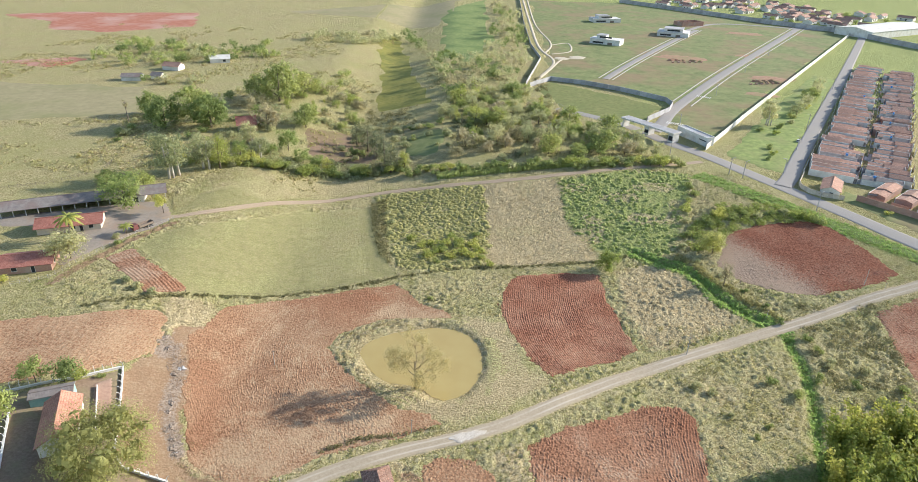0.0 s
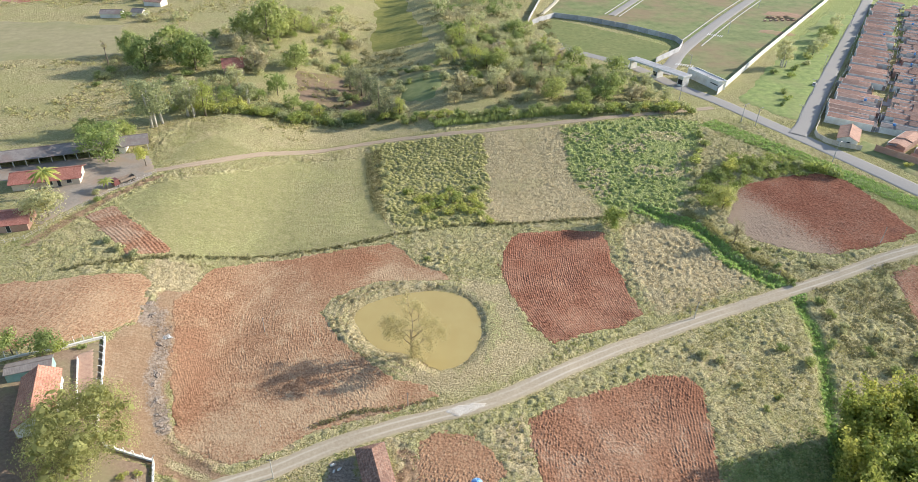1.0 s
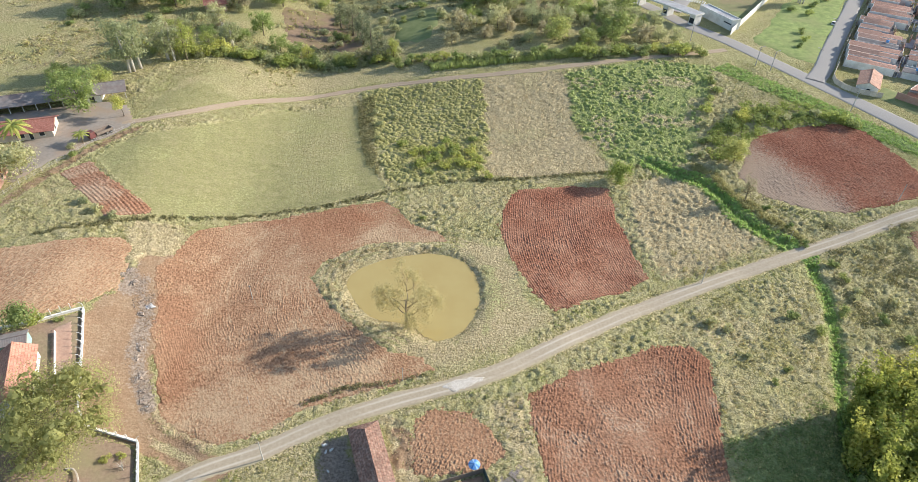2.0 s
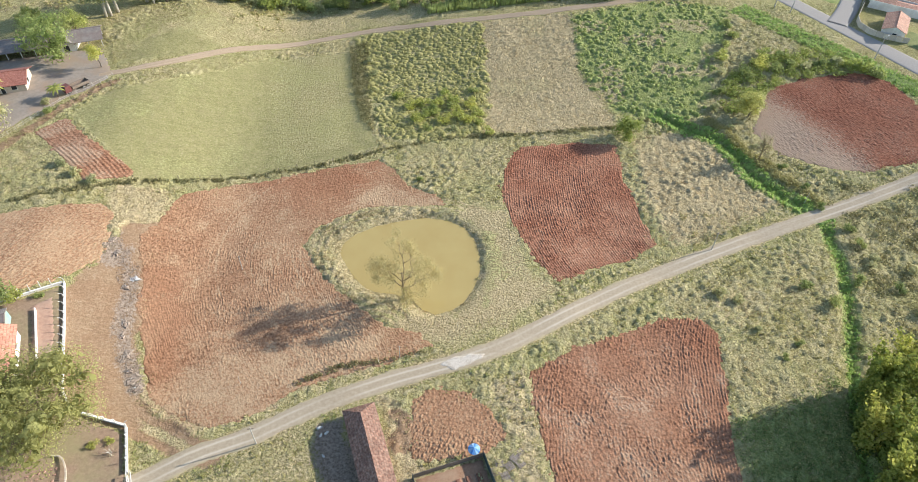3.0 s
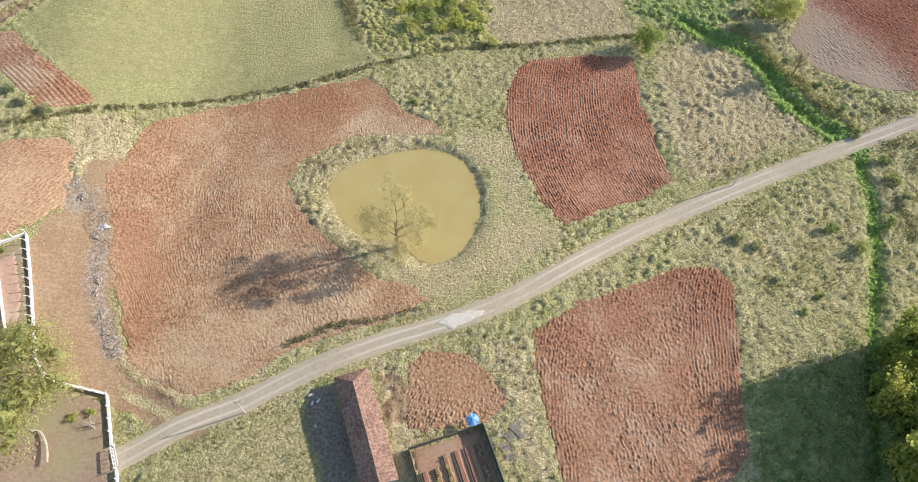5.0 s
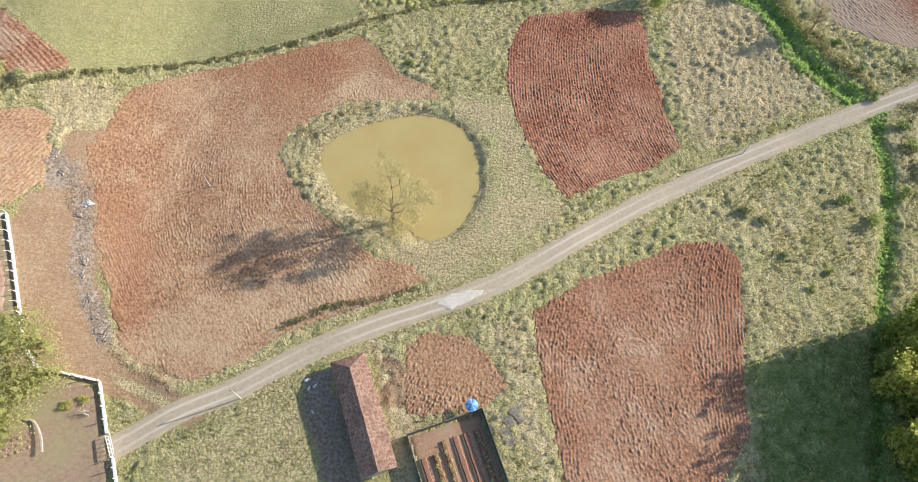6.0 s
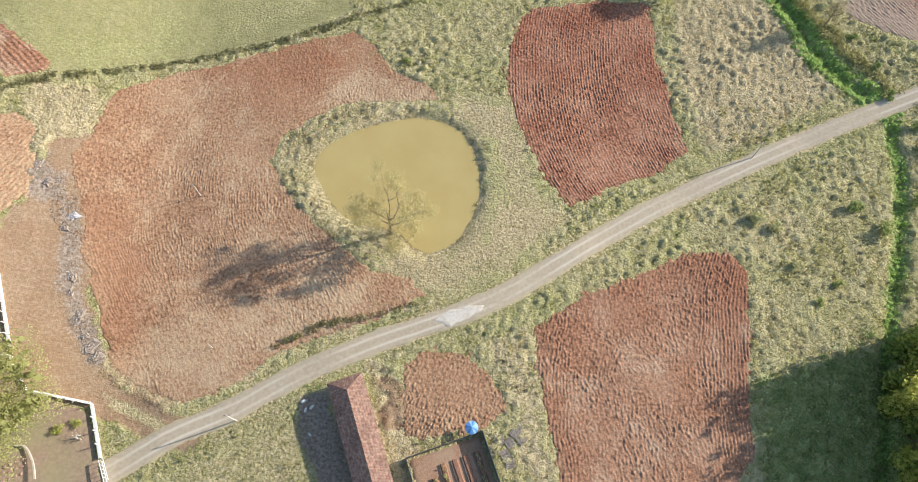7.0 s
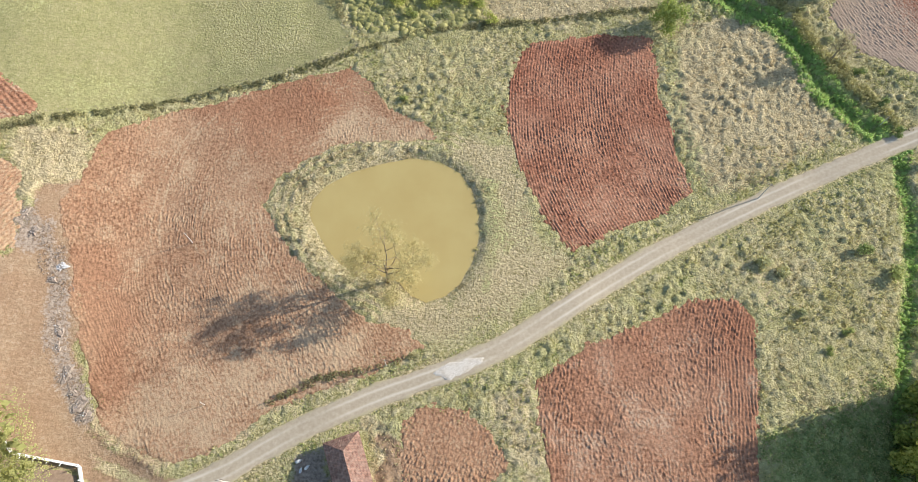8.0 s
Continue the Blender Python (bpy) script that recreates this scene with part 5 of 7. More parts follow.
m_teal = rough_mat("teal_render", (0.20, 0.36, 0.34), (0.30, 0.46, 0.43), 1.0, 0.2, (0.32, 0.36, 0.32), 0.85, 0.1)
m_paving = rough_mat("brown_paving", (0.30, 0.19, 0.14), (0.42, 0.28, 0.21), 1.5, 0.2, (0.36, 0.28, 0.22), 0.9, 0.1)


def tile_mat(name, a, b, c, size=(0.45, 0.25)):
    """Clay tiles in rows, each of its own tone."""
    m, nt, s = nodes_of(name)
    tc = nt.nodes.new("ShaderNodeTexCoord")
    br = nt.nodes.new("ShaderNodeTexBrick")
    br.inputs["Color1"].default_value, br.inputs["Color2"].default_value, br.inputs["Mortar"].default_value = (*a, 1), (*b, 1), (*[v * 0.45 for v in a], 1)
    br.inputs["Scale"].default_value = 1.0
    br.inputs["Brick Width"].default_value, br.inputs["Row Height"].default_value = size[1], size[0]
    br.inputs["Mortar Size"].default_value = 0.03
    nt.links.new(tc.outputs["Object"], br.inputs["Vector"])
    n1, n2 = noise_node(nt, 1.8, 5, 0.7), noise_node(nt, 0.3, 4, 0.6)
    col = mix(nt, maths(nt, "MULTIPLY", ramp(nt, n1, [(0.4, (0, 0, 0)), (0.7, (1, 1, 1))]), 0.45), br.outputs["Color"], c)
    col = mix(nt, maths(nt, "MULTIPLY", ramp(nt, n2, [(0.45, (0, 0, 0)), (0.7, (1, 1, 1))]), 0.5), col, tuple(v * 0.5 for v in a))
    o = nt.nodes.new("ShaderNodeObjectInfo")
    hv = nt.nodes.new("ShaderNodeHueSaturation")
    nt.links.new(maths(nt, "MULTIPLY_ADD", o.outputs["Random"], 0.35, 0.82), hv.inputs["Value"])
    nt.links.new(col, hv.inputs["Color"])
    nt.links.new(hv.outputs[0], s.inputs["Base Color"])
    s.inputs["Roughness"].default_value = 0.85
    bump(nt, s, n1, 0.3, 0.03)
    return m


m_tile = tile_mat("clay_tiles", (0.15, 0.072, 0.05), (0.33, 0.17, 0.12), (0.57, 0.43, 0.34))
m_tile_salmon = tile_mat("salmon_tiles", (0.40, 0.17, 0.11), (0.58, 0.28, 0.195), (0.66, 0.42, 0.32))
m_tile_row = tile_mat("row_tiles", (0.42, 0.19, 0.125), (0.62, 0.345, 0.235), (0.70, 0.52, 0.41))
m_tile_red = tile_mat("red_tiles", (0.32, 0.11, 0.08), (0.42, 0.17, 0.125), (0.50, 0.27, 0.21))
m_tile_old = tile_mat("weathered_tiles", (0.34, 0.175, 0.125), (0.52, 0.30, 0.215), (0.62, 0.47, 0.38))


def roof_sheet(length, run, rise, pitch=0.3, wave=0.035, cut0=0.0, cut1=0.0):
    """One roof slope: eaves along x at y=0, climbing in +y to the ridge; ribs run up the slope. cut: how far the ridge ends draw in (a hip)."""
    n = max(4, int(length / pitch * 4)) if wave else 2
    rows = 8 if wave else 2
    v, f = [], []
    for j in range(rows):
        k = j / (rows - 1)
        for i in range(n):
            x = (cut0 * k) + (length - (cut0 + cut1) * k) * i / (n - 1)
            lip = 0.03 * ((k * 7) % 1) if wave else 0
            v.append((x, run * k, rise * k + wave * abs(math.sin(math.pi * x / pitch)) - lip))
    f = [(j * n + i, j * n + i + 1, (j + 1) * n + i + 1, (j + 1) * n + i) for j in range(rows - 1) for i in range(n - 1)]
    m = len(v)
    v += [(0, 0, -0.13), (length, 0, -0.13), (length - cut1, run, rise - 0.13), (cut0, run, rise - 0.13)]
    f += [(m + 3, m + 2, m + 1, m), (m, m + 1, n - 1, 0), (m + 1, m + 2, rows * n - 1, n - 1), (m + 3, m, 0, (rows - 1) * n)]
    s = Shape()
    s.add(v, f)
    return s


def walls(length, width, h, rise=0.0, t=0.2):
    """Four walls with thickness; the short ones rise to a gable."""
    s = Shape()
    s.box(0, 0, -0.4, length, t, h).box(0, width - t, -0.4, length, width, h)
    for x0, x1 in ((0, t), (length - t, length)):
        a = [(x, y, z) for x in (x0, x1) for y, z in ((t, -0.4), (width - t, -0.4), (width - t, h), (width / 2, h + rise), (t, h))]
        s.add(a, [(4, 3, 2, 1, 0), (5, 6, 7, 8, 9)] + [(i, (i + 1) % 5, (i + 1) % 5 + 5, i + 5) for i in range(5)])
    return s


def opening(name, ob, x, y, z, w, h, face, frame_mat=None, glass=None):
    """A window or door on a wall: face is -y, +y, -x or +x."""
    turn = {"-y": 0, "+x": 90, "+y": 180, "-x": 270}[face]
    at = pose(x, y, z, 0, 0, turn)
    fr = Shape().box(-w / 2 - 0.08, -0.06, 0, -w / 2, 0.1, h).box(w / 2, -0.06, 0, w / 2 + 0.08, 0.1, h).box(-w / 2 - 0.08, -0.06, h, w / 2 + 0.08, 0.1, h + 0.08).box(-w / 2 - 0.12, -0.1, -0.08, w / 2 + 0.12, 0.1, 0)
    p = part(name, fr, frame_mat or m_white, ob, at=at)
    part("pane" if name == "window" else "leaf", Shape().box(-w / 2, -0.02, 0, w / 2, 0.05, h), glass or m_glass, p)
    return p


def house(name, x, y, turn, length, width, h, rise, roof, wall, label, category="house", over=0.45, hip0=0.0, hip1=0.0, wave=0.035, wins=(), dz=0.0, group="", open_sides=False):
    """A gabled house: local x runs along the ridge, the origin is a corner."""
    ob = thing(name, x, y, turn, label, category, group, dz)
    if open_sides:
        for i in range(open_sides):
            for yy in (0.1, width - 0.3):
                part("post", Shape().box(length * i / (open_sides - 1) - 0.1, yy, -0.5, length * i / (open_sides - 1) + 0.1, yy + 0.2, h), m_white, ob)
        part("back_wall", Shape().box(0, width - 0.08, -0.5, length, width + 0.12, h), wall, ob)
    else:
        part("shell", walls(length, width, h, rise if not hip0 else 0), wall, ob)
    slope = rise / (width / 2)
    rr = rise + over * slope
    part("roof", roof_sheet(length + 2 * over, width / 2 + over, rr, 0.3, wave, hip0, hip1), roof, ob, at=pose(-over, -over, h - over * slope + 0.14))
    part("roof", roof_sheet(length + 2 * over, width / 2 + over, rr, 0.3, wave, hip1, hip0), roof, ob, at=pose(length + over, width + over, h - over * slope + 0.14, 0, 0, 180))
    for cut, at in ((hip0, pose(-over, width + over, h - over * slope + 0.14, 0, 0, -90)), (hip1, pose(length + over, -over, h - over * slope + 0.14, 0, 0, 90))):
        if cut:
            part("roof", roof_sheet(width + 2 * over, cut, rr, 0.3, wave, width / 2 + over - 0.001, width / 2 + over - 0.001), roof, ob, at=at)
    part("ridge_cap", Shape().tube([(hip0 - over, width / 2, h + rise + 0.16), (length + over - hip1, width / 2, h + rise + 0.16)], 0.13, 6), roof, ob)
    for w in wins:
        opening(*w[:1], ob, *w[1:])
    return ob


# ---- farm at the dirt road: long tiled shed ----
shed = house("farm_shed", -18.4, 97.8, -71.0, 20.2, 5.7, 2.1, 1.75, m_tile, m_cream, "long low shed with a clay tile roof by the dirt road", "shed", 0.3, hip0=2.6,
             wins=(("window", 5, 0, 0.9, 1.0, 0.8, "-y"), ("window", 11, 0, 0.9, 1.0, 0.8, "-y"), ("door", 15, 0, 0, 0.9, 1.9, "-y")))

# ---- vegetable garden ----
gdn = thing("garden_fence", -4.8, 85.8, 18.8, "dark net fence round a vegetable garden", "fence")
GW, GL = 13.6, 24.0
for name, x0, y0, x1, y1 in (("net", 0, -0.03, GW, 0.03), ("net", -0.03, -GL, 0.03, 0), ("net", GW - 0.03, -GL, GW + 0.03, 0)):
    part(name, Shape().box(x0, y0, -0.2, x1, y1, 1.9 if x1 != GW else 1.2), m_net if x0 > 1 or x1 < 1 else m_wood, gdn)
for i in range(7):
    for xx in (0, GW):
        part("post", Shape().tube([(xx, -i * 4.0, -0.3), (xx, -i * 4.0, 2.05)], 0.07, 6), m_wood, gdn)
for i in range(1, 6):
    part("post", Shape().tube([(GW * i / 6, 0, -0.3), (GW * i / 6, 0, 1.6)], 0.07, 6), m_wood, gdn)
part("rail", Shape().tube([(0, 0, 1.35), (GW, 0, 1.35)], 0.06, 6), m_wood, gdn)
patch("garden_soil", [(-4.6, 85.6), (8.0, 89.9), (15.9, 67), (3.2, 62.8)], rough_mat("garden_earth", (0.30, 0.17, 0.10), (0.46, 0.29, 0.19), 2.4, 0.2, (0.42, 0.30, 0.2), 0.95, 0.5, 0.15), "bare red soil of a vegetable garden", "garden soil", 0.6, 0.08, "structure", 0.2)
m_bed = rough_mat("garden_bed", (0.20, 0.10, 0.065), (0.36, 0.19, 0.125), 2.0, 0.4, None, 0.95, 0.4)
gc, gs = math.cos(radians(18.8)), math.sin(radians(18.8))
rng = np.random.default_rng(31)
for i, bx in enumerate((1.5, 3.6, 5.6, 7.7, 9.6, 11.6)):
    y0 = -2.8 if i not in (0, 1) else -4.5
    bxw, byw = -4.8 + gc * bx - gs * y0, 85.8 + gs * bx + gc * y0
    bed = thing("garden_bed", bxw, byw, 18.8, "raised soil bed planted with vegetables" if i in (1, 2, 5) else "long raised bed of dark red soil", "garden bed", "garden beds")
    s, ring = Shape(), []
    for k in range(19):
        w = 0.55 + 0.08 * math.sin(k * 1.7)
        ring += [(-w, -k, -0.1), (-w * 0.6, -k, 0.3), (w * 0.6, -k, 0.28), (w, -k, -0.1)]
    s.add(ring, [(4 * k + i, 4 * k + i + 1, 4 * k + i + 5, 4 * k + i + 4) for k in range(18) for i in range(3)] + [(3, 2, 1, 0), (72, 73, 74, 75)])
    part("soil", s, m_bed, bed)
    part("board", Shape().box(-0.72, -18, -0.1, -0.64, 0, 0.25), m_wood, bed)
    if i in (1, 2, 5):
        v, f = leaf_cards(rng, [(0.25 * math.sin(k * 2.1), -0.5 - k * 0.75, 0.5, 0.32, 0.8) for k in range(23)], 420, 0.3)
        part("plants", mesh_from("plants", v, f, LEAF["fresh" if i != 5 else "grey"]), None, bed)

# parasol beside the garden
m_blue = rough_mat("blue_cloth", (0.06, 0.20, 0.50), (0.12, 0.32, 0.66), 3.0, 0.5, (0.25, 0.42, 0.66), 0.7, 0.1)
m_paleblue = rough_mat("pale_blue_cloth", (0.16, 0.34, 0.60), (0.26, 0.46, 0.72), 3.0, 0.5, (0.38, 0.52, 0.70), 0.7, 0.1)
par = thing("parasol", 6.3, 90.6, 0, "open blue parasol standing beside the garden fence", "parasol")
part("pole", Shape().tube([(0, 0, -0.3), (0, 0, 2.3)], 0.04, 6), m_steel, par)
for i in range(8):
    a, b = i * math.pi / 4, (i + 1) * math.pi / 4
    s = Shape().slab([(0, 0, 2.4), (1.15 * math.cos(a), 1.15 * math.sin(a), 1.85), (1.15 * math.cos((a + b) / 2), 1.15 * math.sin((a + b) / 2), 1.93), (1.15 * math.cos(b), 1.15 * math.sin(b), 1.85)], 0.02)
    part("panel", s, m_blue if i % 2 else m_paleblue, par)
    part("rib", Shape().tube([(0, 0, 2.36), (1.15 * math.cos(a), 1.15 * math.sin(a), 1.82)], 0.025, 4), m_white, par)

# stacked pallets in the grass
m_pallet = rough_mat("grey_pallet_wood", (0.22, 0.18, 0.16), (0.36, 0.31, 0.28), 3.0, 0.5, None, 0.9, 0.2, objectwise=0.2)
first = None
for px, py, tr in ((10.2, 87.2, 15), (12.0, 86.4, 22), (11.0, 88.8, 8), (12.9, 88.3, 35), (13.9, 89.9, 50), (14.9, 88.9, 40), (12.8, 84.9, 10), (14.6, 91.3, 55)):
    if first is None:
        first = thing("pallet", px, py, tr, "weathered grey wooden pallet lying in grass", "pallet", "pallets in the grass", 0.08)
        for k in range(5):
            part("slat", Shape().box(-0.75, -0.75 + k * 0.33, 0.1, 0.75, -0.57 + k * 0.33, 0.14), m_pallet, first)
        for k in (-0.7, -0.06, 0.58):
            part("bearer", Shape().box(k, -0.75, 0, k + 0.12, 0.75, 0.1), m_pallet, first)
    else:
        copy_thing(first, pose(px, py, z_at(px, py) + 0.08, 0, 0, tr))


# ---- walled compound with a tiled house ----
def wall_run(name, pts, h, mat, label, post_gap=2.7, post_mat=None, arms=1.0, thick=0.16, category="wall", cap=0.0, post_h=0.0):
    """Wall panels between posts; each post carries a bent arm on top where arms is not 0."""
    ob = thing(name, pts[0][0], pts[0][1], 0, label, category, "", 0.0, "structure")
    z0 = z_at(*pts[0])
    for (ax, ay), (bx, by) in zip(pts, pts[1:]):
        n = max(1, round(math.hypot(bx - ax, by - ay) / post_gap))
        turn = math.degrees(math.atan2(by - ay, bx - ax))
        step = math.hypot(bx - ax, by - ay) / n
        for i in range(n):
            x, y = ax + (bx - ax) * i / n, ay + (by - ay) * i / n
            zz = z_at(x, y) - z0
            z1 = z_at(ax + (bx - ax) * (i + 1) / n, ay + (by - ay) * (i + 1) / n) - z0
            s = Shape()
            s.slab([(0.06, -thick / 2, h), (step - 0.06, -thick / 2, h + z1 - zz), (step - 0.06, thick / 2, h + z1 - zz), (0.06, thick / 2, h)], h + 0.6)
            part("panel", s, mat, ob, at=pose(x - pts[0][0], y - pts[0][1], zz, 0, 0, turn))
            if cap:
                part("coping", Shape().slab([(0, -thick, h + 0.09), (step, -thick, h + 0.09 + z1 - zz), (step, thick, h + 0.09 + z1 - zz), (0, thick, h + 0.09)], 0.085), post_mat or m_white, ob, at=pose(x - pts[0][0], y - pts[0][1], zz, 0, 0, turn))
            if post_mat:
                ph = post_h or h + 0.25
                q = Shape().box(-0.07, -0.07, -0.4, 0.07, 0.07, ph)
                if arms:
                    q.tube([(0, 0, ph - 0.05), (0, 0.3 * arms, ph + 0.3), (0, 0.7 * arms, ph + 0.45)], [0.08, 0.07, 0.055], 5)
                part("post", q, post_mat, ob, at=pose(x - pts[0][0], y - pts[0][1], zz, 0, 0, turn))
    return ob


m_dirtywall = rough_mat("stained_white_wall", (0.50, 0.48, 0.46), (0.74, 0.72, 0.69), 1.2, 0.3, (0.38, 0.33, 0.30), 0.9, 0.1)
for pts, arm, lab in (([(-81.3, 125.3), (-78.0, 117.1), (-71.7, 100.3), (-68.9, 96.8)], -0.9, "low white wall with tall bent concrete posts"), ([(-104, 111.5), (-97.4, 114.8), (-89, 119), (-81.6, 125.2)], 0.9, "low white wall behind trees with bent concrete posts"),
                      ([(-68.6, 96.6), (-58.7, 94.8)], -0.9, "low stained white wall with tall bent posts"), ([(-58.6, 94.6), (-55.4, 85.9)], 0.9, "low white rendered wall beside the dirt road"),
                      ([(-53.5, 82.0), (-51.6, 77.0), (-49.0, 67)], 0.9, "low white wall continuing beyond the gate"), ([(-96.5, 106), (-89.0, 90.7), (-82, 76)], -0.8, "white concrete wall with bent posts behind the house")):
    wall_run("compound_wall", pts, 0.6, m_dirtywall, lab, 2.1, m_white, arm, 0.2, cap=1, post_h=1.75)
gt = thing("yard_gate", -55.2, 85.5, math.degrees(math.atan2(82.2 - 85.9, -53.6 + 55.4)), "closed white tubular gate in the yard wall", "gate")
for zz in (0.25, 1.35):
    part("rail", Shape().tube([(0, 0, zz), (3.7, 0, zz)], 0.07, 6), m_white, gt)
part("rail", Shape().tube([(0, 0.75, 1.5), (3.7, 0.75, 1.5)], 0.07, 6), m_white, gt)
for k in range(6):
    part("bar", Shape().tube([(0.05 + 0.72 * k, 0, 0.1), (0.05 + 0.72 * k, 0, 1.35), (0.05 + 0.72 * k, 0.75, 1.5)], 0.05, 5), m_white, gt)
# wires between the posts inside the yard, with a few bricks set out on the ground
arc = thing("brick_edging", -68.4, 87.7, 0, "curved edging of pale bricks round a bare bed", "edging")
line = spline([(0, 0), (1.5, -0.1), (2.9, -1.6), (3.9, -3.4), (4.5, -5.2)], 0.35)
for k in range(len(line) - 1):
    d = line[k + 1] - line[k]
    part("brick", Shape().box(0, -0.12, -0.05, 0.3, 0.12, 0.28), m_cream, arc, at=pose(line[k][0], line[k][1], 0.1, 0, 0, math.degrees(math.atan2(d[1], d[0]))))
rng = np.random.default_rng(17)
for k in range(18):
    bx, by = -70.6 + 0.75 * (k % 6) + 0.15 * (k // 6), 83.6 + 0.4 * (k % 6) - 1.1 * (k // 6)
    if k == 0:
        blk = thing("hollow_brick", bx, by, 25, "orange hollow brick set out on bare earth", "brick", "bricks in the yard", 0.1)
        part("body", Shape().box(-0.2, -0.12, 0, 0.2, 0.12, 0.2), m_brickwall, blk)
    else:
        copy_thing(blk, pose(bx, by, z_at(bx, by) + 0.1, 0, 0, 25 + 60 * int(rng.integers(2)) + rng.uniform(-8, 8)))
patch("yard_soil", [(-103, 111), (-97, 114), (-89, 118.5), (-81.6, 124.8), (-75.4, 109.6), (-69, 96.2), (-58.6, 93.9), (-53, 78.6), (-49.9, 68), (-84, 66), (-95, 95)], rough_mat("yard_earth", (0.19, 0.13, 0.092), (0.32, 0.235, 0.165), 1.6, 0.12, (0.24, 0.22, 0.115), 0.95, 0.3), "trodden brown earth yard inside the walls", "yard", 1.0, 0.1, "structure", 0.2)
patch("patio", [(-85.0, 118.0), (-82.0, 121.8), (-77.6, 112.0), (-76.2, 106), (-79.2, 105)], m_paving, "brown paved patio beside the house", "patio", 0.5, 0.16, "structure", 0.0)
house("tiled_house", -89.0, 107.7, -67.0, 14.4, 6.7, 2.6, 2.0, m_tile_salmon, m_white, "small white house with a clay tile gable roof", "house", 0.5,
      wins=(("window", 4, 6.7, 1.0, 1.2, 1.1, "+y"), ("window", 9, 6.7, 1.0, 1.2, 1.1, "+y"), ("door", 6.5, 6.7, 0, 0.9, 2.1, "+y"), ("window", 5, 0, 1.0, 1.2, 1.1, "-y"), ("window", 0, 3.3, 1.0, 1.2, 1.1, "-x")), dz=0.1)
house("annex", -93.3, 108.2, 21.5, 8.6, 3.4, 2.2, 0.4, m_fibre, m_teal, "low teal annex with a grey sheet roof", "house", 0.25, wave=0.02)
wall_run("patio_wall", [(-83.5, 117.4), (-77.8, 104.8)], 1.0, m_white, "low white wall along the patio", 2.5, None, 0.0)

# ---- farmstead ----
house("stable", -161.2, 203.2, 23.8, 54, 9.0, 2.9, 1.7, m_fibre, m_cream, "long open stable with a grey-brown sheet roof", "stable", 0.7, wave=0.0, open_sides=15)
house("farmhouse", -141.2, 191.2, 18.5, 19.5, 9.0, 2.7, 1.6, m_tile_red, m_cream, "farmhouse with a red tile roof and verandah", "house", 0.8, wave=0.0,
      wins=(("window", 11, 0, 0.9, 1.4, 1.2, "-y"), ("door", 13.5, 0, 0, 1.0, 2.1, "-y"), ("window", 16.5, 0, 0.9, 1.4, 1.2, "-y"), ("window", 19.5, 4, 0.9, 1.4, 1.2, "+x")))
house("farmhouse", -136.5, 164.4, 16.5, 14, 9.0, 2.7, 1.6, m_tile_red, m_brickwall, "dark red brick house with a red tile roof", "house", 0.8, wave=0.0,
      wins=(("window", 4, 0, 0.9, 1.4, 1.2, "-y"), ("door", 9, 0, 0, 1.0, 2.1, "-y"), ("window", 14, 4, 0.9, 1.4, 1.2, "+x")))
house("gatehouse", -119.0, 221.6, 100, 5.5, 5.0, 2.6, 1.5, m_fibre, m_white, "small gabled gatehouse with white gable trim", "house", 0.5, wave=0.0, wins=(("door", 0, 2.5, 0, 1.6, 2.0, "-x"),))
house("old_house", -111, 311, 20, 9, 9, 3.8, 3.0, m_tile_red, m_brickwall, "red tiled house half hidden by trees", "house", 0.6, wave=0.0, wins=(("window", 4, 0, 1.0, 1.2, 1.1, "-y"),))
house("old_house", -183, 474, 20, 14, 9, 3.0, 2.0, m_white, m_white, "derelict house with a pale broken roof", "house", 0.5, wave=0.0, wins=(("window", 10, 0, 0.8, 2.0, 1.6, "-y"),))
house("old_house", -207, 448, -10, 12, 8, 3.0, 2.0, m_tile_old, m_white, "low ruined house with a tile roof", "house", 0.5, wave=0.0)
house("old_house", -219, 413, 8, 12, 7, 2.6, 1.6, m_fibre, m_white, "ruined shack among shrubs", "house", 0.5, wave=0.0)
house("old_house", -203, 420, -8, 7, 6, 2.6, 1.6, m_fibre, m_white, "ruined shack with a pale wall", "house", 0.5, wave=0.0)


def fence(name, pts, label, gap=2.6, h=1.3, rails=(0.5, 1.05), mat=None, r=0.06, rail_r=0.03):
    ob = thing(name, pts[0][0], pts[0][1], 0, label, "fence")
    z0, last = z_at(*pts[0]), None
    for (ax, ay), (bx, by) in zip(pts, pts[1:]):
        n = max(1, round(math.hypot(bx - ax, by - ay) / gap))
        for i in range(n + 1):
            x, y = ax + (bx - ax) * i / n, ay + (by - ay) * i / n
            p = Vector((x - pts[0][0], y - pts[0][1], z_at(x, y) - z0))
            if last is None or (p - last).length > 0.3:
                part("post", Shape().tube([p - Vector((0, 0, 0.3)), p + Vector((0, 0, h))], r, 6), mat or m_wood, ob)
                for k in rails:
                    if last is not None:
                        part("rail", Shape().tube([last + Vector((0, 0, k)), p + Vector((0, 0, k))], rail_r, 4), mat or m_wood, ob)
            last = p
    return ob


fence("farm_fence", [(-101.5, 206.5), (-102.4, 204.8), (-110.7, 191.9), (-118.3, 173.0), (-121.4, 163.4), (-130, 159)], "wooden post and rail fence along the farm yard", mat=m_pale_bark, h=1.5)
